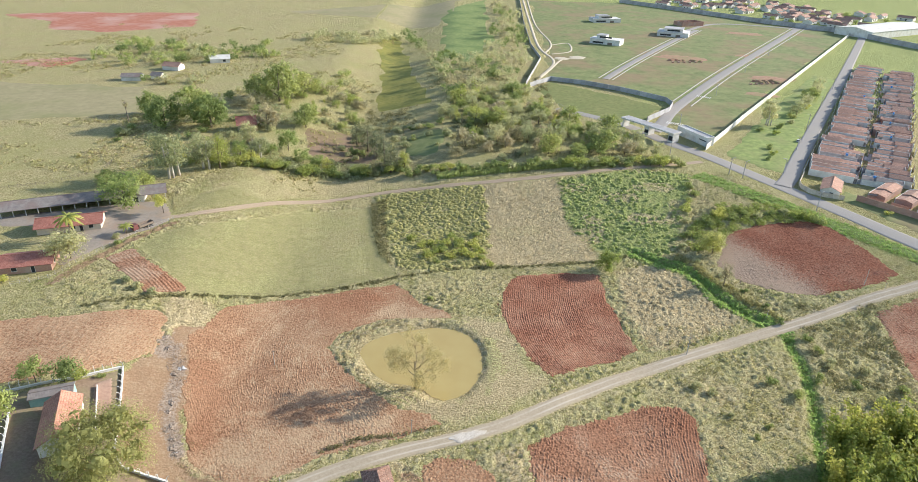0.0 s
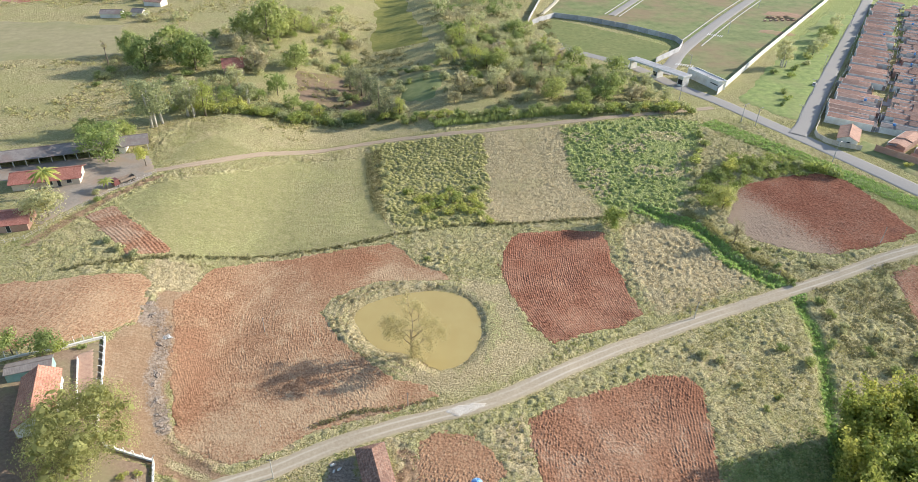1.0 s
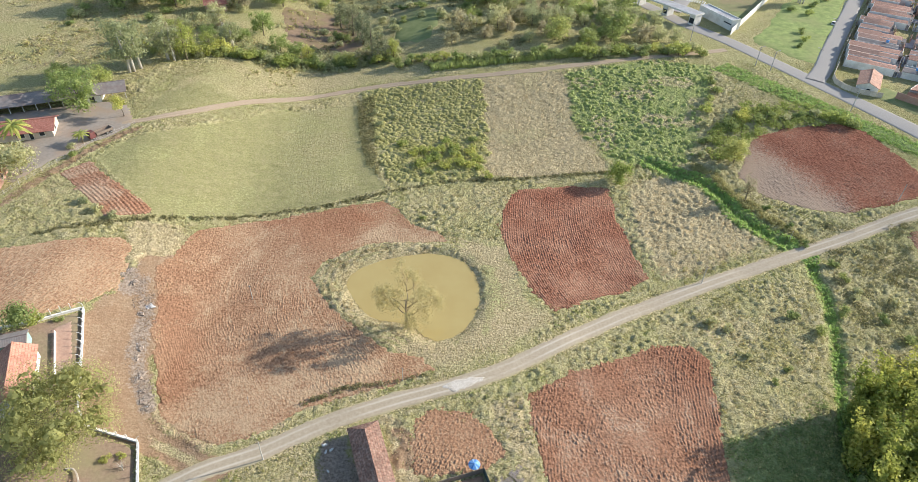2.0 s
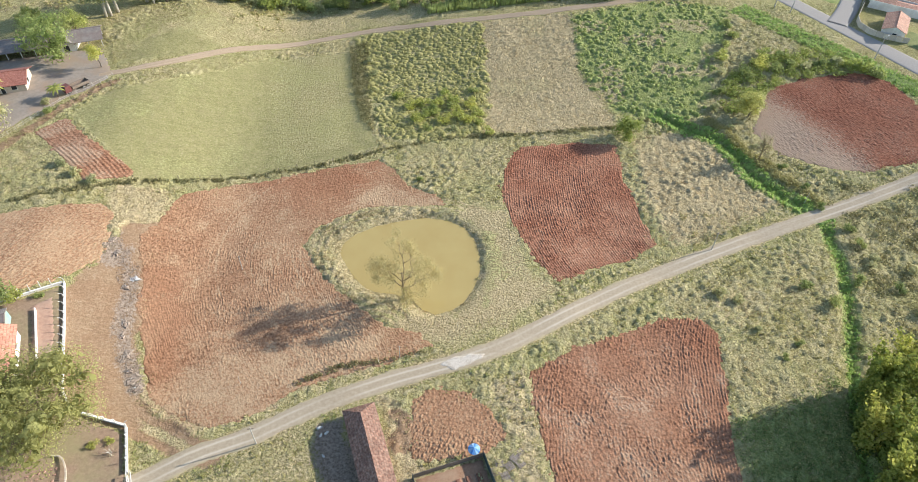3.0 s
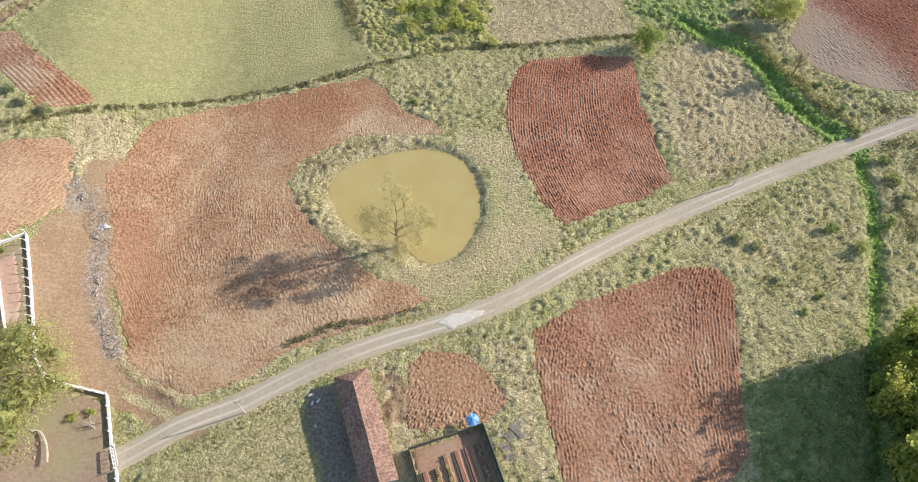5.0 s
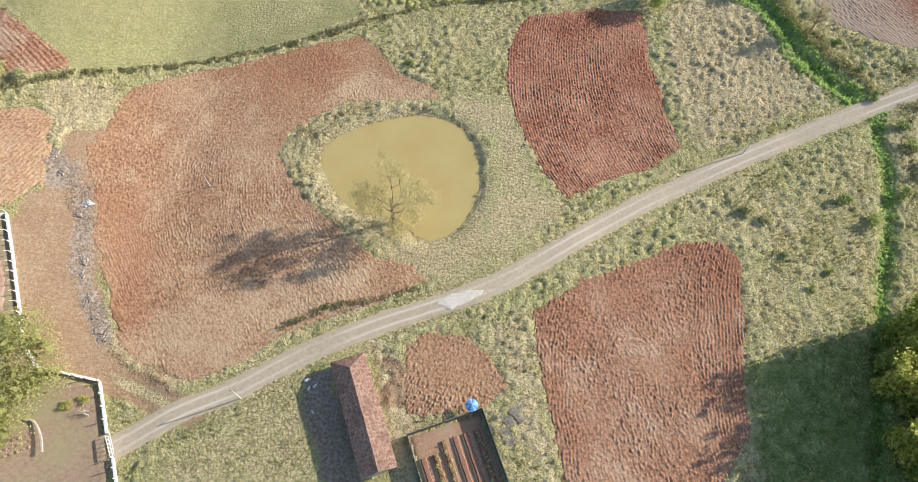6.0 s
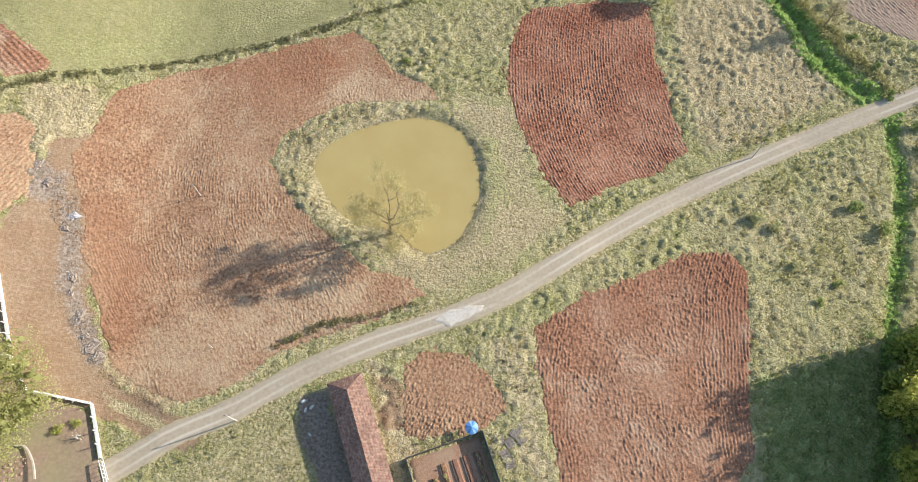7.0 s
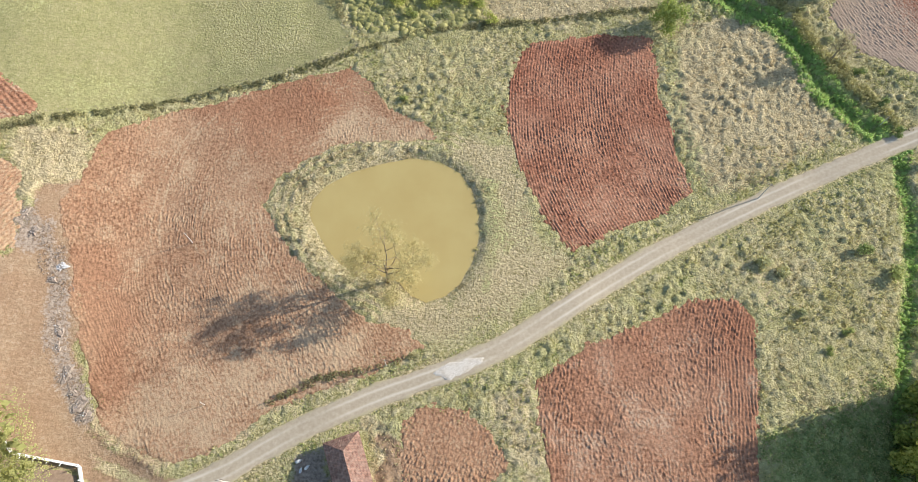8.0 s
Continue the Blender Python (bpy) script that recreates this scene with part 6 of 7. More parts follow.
fence("farm_fence", [(-190, 225), (-165, 236), (-150, 252), (-152, 266)], "weathered paddock fence behind the stable", 3.0)
fence("field_fence", [(-80, 161.5), (-55.7, 170), (-32.1, 177.9), (-18.2, 184.4)], "wire fence on thin posts along a field", 5.0, 1.2, (0.9,), r=0.05, rail_r=0.012)
fence("field_fence", [(10, 192.5), (24, 193.6), (50, 197.2)], "wire fence on thin posts between paddocks", 4.0, 1.2, (0.9,), r=0.05, rail_r=0.012)
fence("lot_fence", [(47.7, 399.6), (62.6, 373.1), (87.7, 330)], "wire fence beside the estate plot", 4.0, 2.0, (1.0, 1.9), m_grey)

# ---- estate entrance and walls ----
wall_run("estate_wall", [(123.7, 300.6), (174.5, 371.5), (266.4, 496.6), (419.1, 705.0)], 3.0, m_white, "long white boundary wall of the estate", 12.0, None, 0, 0.25)
wall_run("estate_wall", [(48.1, 425), (64.7, 446.0), (87.4, 436), (108.0, 420), (123.4, 404.0), (131, 395), (132.0, 384.3), (126, 371), (107.3, 349.1)], 3.0, m_grey, "curved grey boundary wall round a grass plot", 8.0, None, 0, 0.25)
wall_run("estate_wall", [(226, 955), (307.9, 845.8), (353.8, 778.3), (407.6, 722.8), (419.2, 690), (438.1, 622.2), (470, 560)], 5.0, m_grey, "high grey boundary wall at the back of the estate", 14.0, None, 0, 0.3)
wall_run("estate_wall", [(84, 955), (70, 724), (64, 580), (66, 520), (46, 430)], 2.5, m_grey, "grey boundary wall along the wooded stream", 12.0, None, 0, 0.25)
gate = thing("gate_canopy", 92.5, 339, -54.5, "flat white entrance canopy on two piers", "gatehouse")
part("roof_slab", Shape().box(-1, -3.2, 4.6, 34, 3.2, 5.3), m_white, gate)
part("roof_deck", Shape().box(-0.6, -2.8, 5.304, 33.6, 2.8, 5.36), m_grey, gate)
for gx0, gx1 in ((0.0, 0.8), (15, 18), (30.5, 33.5)):
    part("pier", Shape().box(gx0, -2.4, -0.5, gx1, 2.4, 4.6), m_white, gate)
part("window", Shape().box(30.8, -2.46, 1.0, 33.2, -2.402, 3.4), m_glass, gate)
part("window", Shape().box(15.3, -2.46, 1.0, 17.7, -2.402, 3.0), m_glass, gate)
gb = thing("gate_building", 117.2, 326.5, -68, "long white flat-roofed building at the estate gate", "gatehouse")
part("shell", walls(22, 5.0, 4.4), m_white, gb)
part("roof_slab", Shape().box(0.3, 0.3, 4.1, 21.7, 4.7, 4.3), m_grey, gb)
part("parapet", Shape().box(-0.1, -0.1, 4.404, 22.1, 0.25, 4.7).box(-0.1, 4.75, 4.404, 22.1, 5.1, 4.7).box(-0.1, 0.25, 4.404, 0.25, 4.75, 4.7).box(21.75, 0.25, 4.404, 22.1, 4.75, 4.7), m_white, gb)
part("window", Shape().box(17, -0.05, 2.4, 22, -0.002, 2.9), m_glass, gb)
m_paint = rough_mat("road_paint", (0.62, 0.62, 0.60), (0.75, 0.75, 0.72), 3.0, 0.5, (0.45, 0.44, 0.42), 0.8, 0)


def crossing(x, y, turn, n, length, w=0.5):
    ob = thing("zebra_crossing", x, y, turn, "worn white zebra crossing on asphalt", "road marking", "", 0.30, "structure")
    for i in range(n):
        part("stripe", Shape().box(i * 1.2 - n * 0.6, -length / 2, 0.06, i * 1.2 - n * 0.6 + w, length / 2, 0.1), m_paint, ob)


crossing(122, 345, -30, 8, 4)
crossing(160, 409, -33, 8, 4)


# ---- row houses along the street ----
SD, RD = Vector((0.542, 0.840)), Vector((0.840, -0.542))
ROW_O = Vector((153.8, 264.5))
ROW_TURN = math.degrees(math.atan2(RD.y, RD.x))


def row_house(x, y, turn, depth, width, roof, wall, label, seed):
    """A narrow terraced house: local x leads from the street to the back, y across the plot."""
    rng = np.random.default_rng(seed)
    ob = thing("row_house", x, y, turn, label, "house", "terraced houses")
    h = 2.9
    front, back = rng.uniform(0.8, 3.5), depth - rng.uniform(0.5, 4)
    split = rng.uniform(0.45, 0.65)
    mid = front + (back - front) * split
    for (x0, x1, hh, rise) in ((front, mid, h, 0.85), (mid, back, h - 0.3, 0.7)):
        w0, w1 = 0.12, width - 0.12
        body = part("shell", walls(x1 - x0 - 0.02, w1 - w0, hh, rise), wall, ob, at=pose(x0, w0, 0))
        s = rise / ((w1 - w0) / 2)
        for sg in (0, 1):
            at = pose(x0 - 0.2, w0 - 0.05, hh + 0.02) if sg == 0 else pose(x1 + 0.1, w1 + 0.05, hh + 0.02, 0, 0, 180)
            part("roof", roof_sheet(x1 - x0 + 0.3, (w1 - w0) / 2 + 0.05, rise, 0.3, 0), roof, ob, at=at)
    part("party_wall", Shape().box(front - 0.5, -0.07, -0.3, back, 0.07, h + 0.02 + 0.3 * (seed % 3 == 1)), m_white, ob)
    part("gable_trim", Shape().slab([(front - 0.25, 0.1, h + 0.18), (front - 0.25, width / 2, h + 1.05), (front - 0.05, width / 2, h + 1.05), (front - 0.05, 0.1, h + 0.18)], 0.12).slab([(front - 0.25, width / 2, h + 1.05), (front - 0.25, width - 0.1, h + 0.18), (front - 0.05, width - 0.1, h + 0.18), (front - 0.05, width / 2, h + 1.05)], 0.12), m_white, ob)
    part("front_wall", Shape().box(0, 0.1, -0.3, 0.15, width * 0.55, 2.0), wall, ob)
    part("gate", Shape().box(0.03, width * 0.56, 0, 0.1, width - 0.1, 1.9), m_steel, ob)
    opening("window", ob, front, width * 0.3, 1.0, 1.4, 1.1, "-x")
    opening("door", ob, front, width * 0.72, 0, 0.9, 2.1, "-x", m_wood, m_wood)
    part("back_wall", Shape().box(depth - 0.15, 0, -0.3, depth, width, 1.9), m_brickwall if seed % 2 else m_white, ob)
    part("yard_slab", Shape().box(back, 0.1, -0.3, depth - 0.15, width - 0.1, 0.1), m_grey, ob)
    if seed % 3 == 0:
        part("lean_to", roof_sheet(depth - back, width * 0.5, 0.5, 0.3, 0), m_fibre, ob, at=pose(back, 0.2, 2.3))
    if seed == 4:
        t = part("water_tank", Shape().tube([(mid + 1, width * 0.7, h + 0.6), (mid + 1, width * 0.7, h + 1.5), (mid + 1, width * 0.7, h + 1.62)], [0.55, 0.65, 0.3], 10), m_blue, ob)
    return ob


KINDS = []
for k, (roof, wall, lab) in enumerate(((m_tile_row, m_white, "white terraced house with a clay tile roof"), (m_tile_old, m_cream, "cream terraced house with a weathered tile roof"), (m_tile_old, m_white, "white terraced house with darkened tiles"),
                                       (m_tile_row, m_brickwall, "unrendered brick terraced house with clay tiles"), (m_fibre, m_white, "white terraced house with a grey sheet roof"), (m_tile_old, m_brickwall, "brick terraced house with old brown tiles"), (m_tile_row, m_cream, "cream terraced house with pale clay tiles"))):
    p = ROW_O + SD * (7.0 + 6.4 * k)
    KINDS.append(row_house(p.x, p.y, ROW_TURN, 21.5, 6.4, roof, wall, lab, k))
rng = np.random.default_rng(12)
for row, (rx, s0, s1, flip) in enumerate(((0.0, 51.8, 300, False), (43.4, 8, 300, True))):
    s = s0
    while s < s1:
        p = ROW_O + SD * s + RD * rx
        tr = ROW_TURN
        if flip:
            p = p + SD * 6.4
            tr += 180
        p = p + RD * rng.uniform(0, 2.5) * (-1 if flip else 1)
        m = pose(p.x, p.y, z_at(p.x, p.y) + rng.uniform(-0.2, 0.5), 0, 0, tr) @ Matrix.Diagonal((rng.uniform(0.72, 0.97), 1, rng.uniform(0.85, 1.25), 1))
        copy_thing(KINDS[int(rng.choice(7, p=[0.2, 0.2, 0.15, 0.15, 0.1, 0.12, 0.08]))], m)
        s += 6.4
# corner house with a curved yard wall
house("corner_house", 158.5, 241.5, 58, 15, 7.2, 2.9, 1.5, m_tile_row, m_white, "white corner house with a clay tile roof", "house", 0.4, wave=0.0, wins=(("window", 0, 3.1, 1.0, 1.3, 1.1, "-x"), ("window", 5, 7.2, 1.0, 1.3, 1.1, "+y")))
wall_run("yard_wall", [(160.0, 240.0), (152.5, 243.5), (149.2, 247), (148, 252), (149.5, 257), (158, 270)], 2.0, m_cream, "curved cream wall round the corner yard", 2.0, None, 0)
wall_run("yard_wall", [(165, 240), (180.5, 221.5), (196, 205)], 2.6, m_brickwall, "long pinkish brick wall of the terraced block", 4.0, m_brickwall, 0)
for k in range(4):
    p = Vector((167.5 + 6.0 * k, 241.5 - 6.9 * k))
    copy_thing(KINDS[(3, 5, 0, 6)[k]], pose(p.x + 19.0, p.y + 14, z_at(p.x, p.y), 0, 0, 180 + 40))

# ---- estate houses and the town beyond ----
def modern_house(x, y, turn, w, d, label, h=3.2, upper=0.6):
    ob = thing("modern_house", x, y, turn, label, "house")
    part("shell", walls(w, d, h), m_white, ob)
    part("roof_slab", Shape().box(-0.3, -0.3, h + 0.003, w + 0.3, d + 0.3, h + 0.35), m_white, ob)
    if upper:
        part("upper_storey", Shape().box(w * 0.2, d * 0.15, h + 0.353, w * (0.2 + upper), d * 0.85, h + 3.2), m_white, ob)
        part("upper_roof", Shape().box(w * 0.2 - 0.4, d * 0.1, h + 3.203, w * (0.2 + upper) + 0.4, d * 0.9, h + 3.45), m_grey, ob)
        part("window", Shape().box(w * 0.3, d * 0.15 - 0.05, h + 1.0, w * 0.7, d * 0.15 - 0.003, h + 2.4), m_glass, ob)
    part("window", Shape().box(w * 0.1, -0.05, 0.9, w * 0.45, -0.003, 2.4), m_glass, ob)
    part("door", Shape().box(w * 0.6, -0.05, 0, w * 0.75, -0.003, 2.3), m_wood, ob)
    return ob


modern_house(121, 606, -28, 28, 14, "white box-shaped house on an empty plot", 4.5, 0.3)
modern_house(199, 662, -22, 30, 22, "white modern two-storey house with flat roofs", 4.0, 0.6)
modern_house(150, 742, 10, 32, 16, "pale unfinished house on an empty plot", 4.0, 0.4)
st = thing("building_site", 246, 730, 20, "unfinished brick house shell under construction", "building site")
part("shell", walls(28, 16, 4.5), m_brickwall, st)
part("inner_wall", Shape().box(9, 0.3, 0, 9.3, 15.7, 4.2).box(18, 0.3, 0, 18.3, 15.7, 3.6), m_brickwall, st)
for sx, sy, sw in ((206, 456, 26), (172, 528, 30)):
    st = thing("earth_heap", sx, sy, 10, "low heap of dug red earth and rubble", "earth heap")
    r2 = np.random.default_rng(int(sx))
    s = Shape()
    for k in range(9):
        hx, hy, hr = r2.uniform(0, sw), r2.uniform(-4, 4), r2.uniform(2, 4)
        s.add([(hx + hr * math.cos(a), hy + hr * 0.7 * math.sin(a), -0.2) for a in np.arange(8) * 0.785] + [(hx + hr * 0.4 * math.cos(a), hy + hr * 0.3 * math.sin(a), 1.5) for a in np.arange(8) * 0.785],
              [(i, (i + 1) % 8, (i + 1) % 8 + 8, i + 8) for i in range(8)] + [tuple(range(8, 16))])
    part("earth", s, m_dug, st)
    for k in range(6):
        part("brick_stack", Shape().box(sw * k / 6, -6, -0.1, sw * k / 6 + 1.6, -4.8, 1.0), m_brickwall, st)
wh = thing("warehouse", 424, 676, 30, "large warehouse with a long white sheet roof", "warehouse")
part("shell", walls(110, 40, 7.0, 3.0), m_white, wh)
for at in (pose(-0.6, -0.6, 7.0), pose(110.6, 40.6, 7.0, 0, 0, 180)):
    part("roof", roof_sheet(111.2, 20.6, 3.0, 0.3, 0), m_white, wh, at=at)
town = house("town_house", 300, 905, -30, 12, 8, 3.2, 1.8, m_tile_old, m_white, "pale town house with an old tile roof", "house", 0.4, wave=0.0, group="houses of the town", wins=(("window", 3, 0, 1.0, 1.4, 1.2, "-y"), ("door", 7, 0, 0, 1.0, 2.1, "-y")))
rng = np.random.default_rng(9)
for k in range(95):
    a, b = rng.uniform(0, 1), rng.uniform(14, 170)
    p = Vector((250, 945)).lerp(Vector((430, 735)), a) + Vector((0.76, 0.65)) * b
    copy_thing(town, pose(p.x, p.y, z_at(p.x, p.y), 0, 0, -50 + 90 * int(rng.integers(2))) @ Matrix.Diagonal((rng.uniform(0.8, 1.6), rng.uniform(0.8, 1.5), rng.uniform(0.9, 1.3), 1)))
for k in range(26):
    a, b = rng.uniform(0, 1), rng.uniform(6, 150)
    p = Vector((240, 955)).lerp(Vector((440, 720)), a) + Vector((0.76, 0.65)) * b
    planted(FIRST["fresh"], p.x, p.y, rng.uniform(0.35, 0.55), rng.uniform(0, 360))

# ---- lamp posts and poles ----
def street_lamp(x, y, turn, h=8.0, label="concrete street lamp post with a short arm", arm=1.6):
    ob = thing("street_lamp", x, y, turn, label, "street lamp", "street lamps")
    part("pole", Shape().tube([(0, 0, -0.4), (0, 0, h)], [0.17, 0.1], 8), m_grey, ob)
    part("arm", Shape().tube([(0, 0, h - 0.5), (arm * 0.6, 0, h - 0.05), (arm, 0, h)], [0.05, 0.045, 0.04], 6), m_steel, ob)
    part("lamp_head", Shape().box(arm - 0.1, -0.14, h - 0.08, arm + 0.6, 0.14, h + 0.06), m_grey, ob)
    part("cross_arm", Shape().box(-0.05, -1.0, h - 0.9, 0.05, 1.0, h - 0.78), m_wood, ob)
    return ob


lamp = street_lamp(143.4, 229.5, 35)
for x, y, tr in ((127.0, 262.5, 30), (122.4, 266.5, 30), (147.5, 268, 200), (170, 303, 200), (196, 345, 200), (225, 388, 200), (103.6, 292.5, 35), (165.5, 195, 35), (260, 440, 200), (122, 338, 150), (170, 415, 150), (220, 492, 150), (270, 566, 150), (330, 655, 150)):
    copy_thing(lamp, pose(x, y, z_at(x, y), 0, 0, tr))
pole = thing("utility_pole", 67.6, 147.2, 60, "slim wooden pole beside the dirt road", "pole", "poles in the fields")
part("pole", Shape().tube([(0, 0, -0.4), (0.1, 0, 3.2), (0, 0, 6.2)], [0.13, 0.11, 0.09], 7), m_pale_bark, pole)
part("cross_arm", Shape().box(-0.06, -0.6, 5.7, 0.06, 0.6, 5.82), m_wood, pole)
for x, y, s in ((136.7, 181.3, 0.95), (141.6, 178.1, 0.5), (-47.2, 135.8, 0.75), (-34.1, 92.1, 0.95), (-8.7, 111.6, 0.7), (-40.0, 104.8, 0.45), (-13.0, 110.2, 0.35), (-46.5, 76.5, 0.9), (98, 165, 0.6)):
    copy_thing(pole, pose(x, y, z_at(x, y), 0, 0, x * 13) @ Matrix.Diagonal((s, s, s, 1)))

# ---- truck in the yard ----
m_maroon = rough_mat("maroon_paint", (0.14, 0.05, 0.05), (0.22, 0.09, 0.085), 1.0, 0.3, (0.30, 0.22, 0.19), 0.5, 0.05)
truck = thing("truck", -109.0, 199.0, 55, "old maroon tipper truck with a weathered load bed", "truck")
part("chassis", Shape().box(-3.6, -0.5, 0.6, 3.4, 0.5, 0.85), m_wood, truck)
cab = part("cab", Shape().add([(-3.9, -1.1, 0.7), (-2.0, -1.1, 0.7), (-2.0, 1.1, 0.7), (-3.9, 1.1, 0.7), (-3.6, -1.0, 2.5), (-2.1, -1.0, 2.6), (-2.1, 1.0, 2.6), (-3.6, 1.0, 2.5)], [(3, 2, 1, 0), (4, 5, 6, 7), (0, 1, 5, 4), (1, 2, 6, 5), (2, 3, 7, 6), (3, 0, 4, 7)]), m_maroon, truck)
part("windscreen", Shape().slab([(-3.84, -0.9, 1.5), (-3.84, 0.9, 1.5), (-3.66, 0.9, 2.35), (-3.66, -0.9, 2.35)], 0.02), m_glass, cab)
part("load_bed", Shape().box(-1.7, -1.15, 1.0, 3.6, 1.15, 1.1).box(-1.7, -1.15, 1.1, 3.6, -1.07, 1.8).box(-1.7, 1.07, 1.1, 3.6, 1.15, 1.8).box(-1.7, -1.07, 1.1, -1.62, 1.07, 1.9).box(3.52, -1.07, 1.1, 3.6, 1.07, 1.8), m_wood, truck)
m_rubber = rough_mat("tyre_rubber", (0.02, 0.02, 0.02), (0.045, 0.045, 0.045), 4.0, 0.5, None, 0.8, 0.1)
for wx in (-2.9, 1.6, 2.8):
    for wy in (-1.05, 0.8):
        w = part("wheel", Shape().tube([(wx, wy, 0.5), (wx, wy + 0.28, 0.5)], 0.5, 14), m_rubber, truck)
        part("hub", Shape().tube([(wx, wy - 0.01, 0.5), (wx, wy + 0.29, 0.5)], 0.2, 10), m_steel, w)
car = thing("car", 178.5, 318.5, 57, "small white car parked along the street", "car")
part("body", Shape().add([(-2, -0.85, 0.3), (2, -0.85, 0.3), (2, 0.85, 0.3), (-2, 0.85, 0.3), (-2, -0.85, 0.85), (2, -0.85, 0.75), (2, 0.85, 0.75), (-2, 0.85, 0.85)], [(3, 2, 1, 0), (4, 5, 6, 7), (0, 1, 5, 4), (1, 2, 6, 5), (2, 3, 7, 6), (3, 0, 4, 7)]), m_white, car)
part("cabin", Shape().add([(-1.8, -0.75, 0.8), (1.0, -0.75, 0.8), (1.0, 0.75, 0.8), (-1.8, 0.75, 0.8), (-1.4, -0.62, 1.4), (0.4, -0.62, 1.4), (0.4, 0.62, 1.4), (-1.4, 0.62, 1.4)], [(3, 2, 1, 0), (4, 5, 6, 7), (0, 1, 5, 4), (1, 2, 6, 5), (2, 3, 7, 6), (3, 0, 4, 7)]), m_glass, car)
part("roof", Shape().box(-1.35, -0.6, 1.402, 0.35, 0.6, 1.44), m_white, car)
for wx in (-1.25, 1.25):
    for wy in (-0.87, 0.67):
        part("wheel", Shape().tube([(wx, wy, 0.31), (wx, wy + 0.2, 0.31)], 0.31, 12), m_rubber, car)

# ---- single trees near the road ----


m_twig = rough_mat("dry_twigs", (0.22, 0.17, 0.10), (0.38, 0.31, 0.2), 3.0, 0.5, None, 0.9, 0.2)


def airy_tree(x, y, height, width, leaf, label, seed, per_tip=20, size=0.24):
    """A forking tree with thin foliage: each limb carries its own branches, leaves hang round the twig ends."""
    rng = np.random.default_rng(seed)
    ob = thing("tree", x, y, 0, label, "tree")
    fork = height * 0.2
    part("trunk", Shape().tube([(0, 0, -0.3), (0.1, 0.05, fork * 0.5), (0.05, 0.1, fork), (-0.1, 0.2, height * 0.4)], [0.30, 0.23, 0.2, 0.12], 8), m_twig, ob, smooth=True)
    tips = []

    def grow(sh, p, d, reach, r, level):
        q = p + d * reach
        sh.tube([p, p.lerp(q, 0.5) + Vector(rng.normal(size=3)) * reach * 0.06, q], [r, r * 0.75, r * 0.5], 5 if level > 1 else 3)
        if level == 0:
            tips.extend([q, p.lerp(q, 0.55)])
            return
        for _ in range(3 if level > 1 else 4):
            e = (d + Vector(rng.normal(size=3)) * 0.75 + Vector((0, 0, 0.05))).normalized()
            grow(sh, p.lerp(q, rng.uniform(0.65, 1.0)), e, reach * rng.uniform(0.55, 0.8), r * 0.5, level - 1)

    for k in range(7):
        a = k * 2.4 + rng.uniform(-0.3, 0.3)
        up = 0.45 + 0.12 * k
        sh = Shape()
        grow(sh, Vector((0.05, 0.1, fork * (0.8 + 0.12 * k))), Vector((math.cos(a), math.sin(a), up)).normalized(), width * 0.2, 0.13, 3)
        part("limb", sh, m_twig, ob, smooth=True)
    top, out = max(t.z for t in tips), max(math.hypot(t.x, t.y) for t in tips)
    pick = rng.choice(len(tips), min(len(tips), 900), replace=False)
    blobs = [(tips[i].x, tips[i].y, tips[i].z, rng.uniform(0.5, 1.5), 0.8) for i in pick]
    v, f = leaf_cards(rng, blobs, per_tip * len(blobs), size, 0.1, 0.3)
    part("crown", mesh_from("crown", v, f, LEAF[leaf]), None, ob)
    sx, sz = width / 2 / (out + 0.6), height / (top + 0.6)
    ob.matrix_world = ob.matrix_world @ Matrix.Diagonal((sx, sx, sz, 1))
    return ob


airy_tree(-9.0, 128.0, 16.5, 19.0, "thin", "sparse-leaved tree standing on the pond bank", 201)
airy_tree(90.5, 182.0, 9.5, 6.0, "brown", "thin half-bare tree on the ditch bank", 216, 3, 0.22)
tree("tree", -70.0, 92.8, 0, 16.0, 27, "shade", "broad olive-green tree over the compound wall", 202, 23000, 0.32, 0.16, 52, 0.30, 0.75, 5, core=0.5)
tree("tree", 53.6, 191.6, 0, 8.0, 8.4, "light", "round yellow-green tree at the field corner", 203, 2600, 0.42, 0.05, 18, 0.45, 0.9)
tree("tree", 93.0, 201.0, 0, 8.6, 9.5, "yellow", "pale yellow-green tree beside the ditch", 204, 3000, 0.42, 0.1, 18, 0.45, 0.85)
tree("tree", -107.2, 211.8, 0, 6.8, 6.0, "light", "small yellow tree beside the farm gate", 205, 900, 0.5, 0.4, 9, 0.5, 0.8)
tree("tree", -121.5, 176.0, 0, 9.5, 14, "grey", "spreading grey-green tree by the farmhouse", 206, 3200, 0.48, 0.1, 22, 0.4, 0.7)
tree("tree", -97.1, 116.6, 0, 6.0, 7.0, "fresh", "small green tree by the compound wall", 207, 900, 0.5, 0.4, 9, 0.5, 0.7)
tree("tree", -91.0, 117.6, 0, 6.3, 7.6, "mango", "small dark green tree by the compound wall", 208, 1100, 0.5, 0.3, 9, 0.5, 0.8)
tree("tree", -96.5, 101.0, 0, 9.5, 10.0, "fresh", "green tree at the edge of the compound", 209, 1500, 0.6, 0.2, 10, 0.5, 0.8)
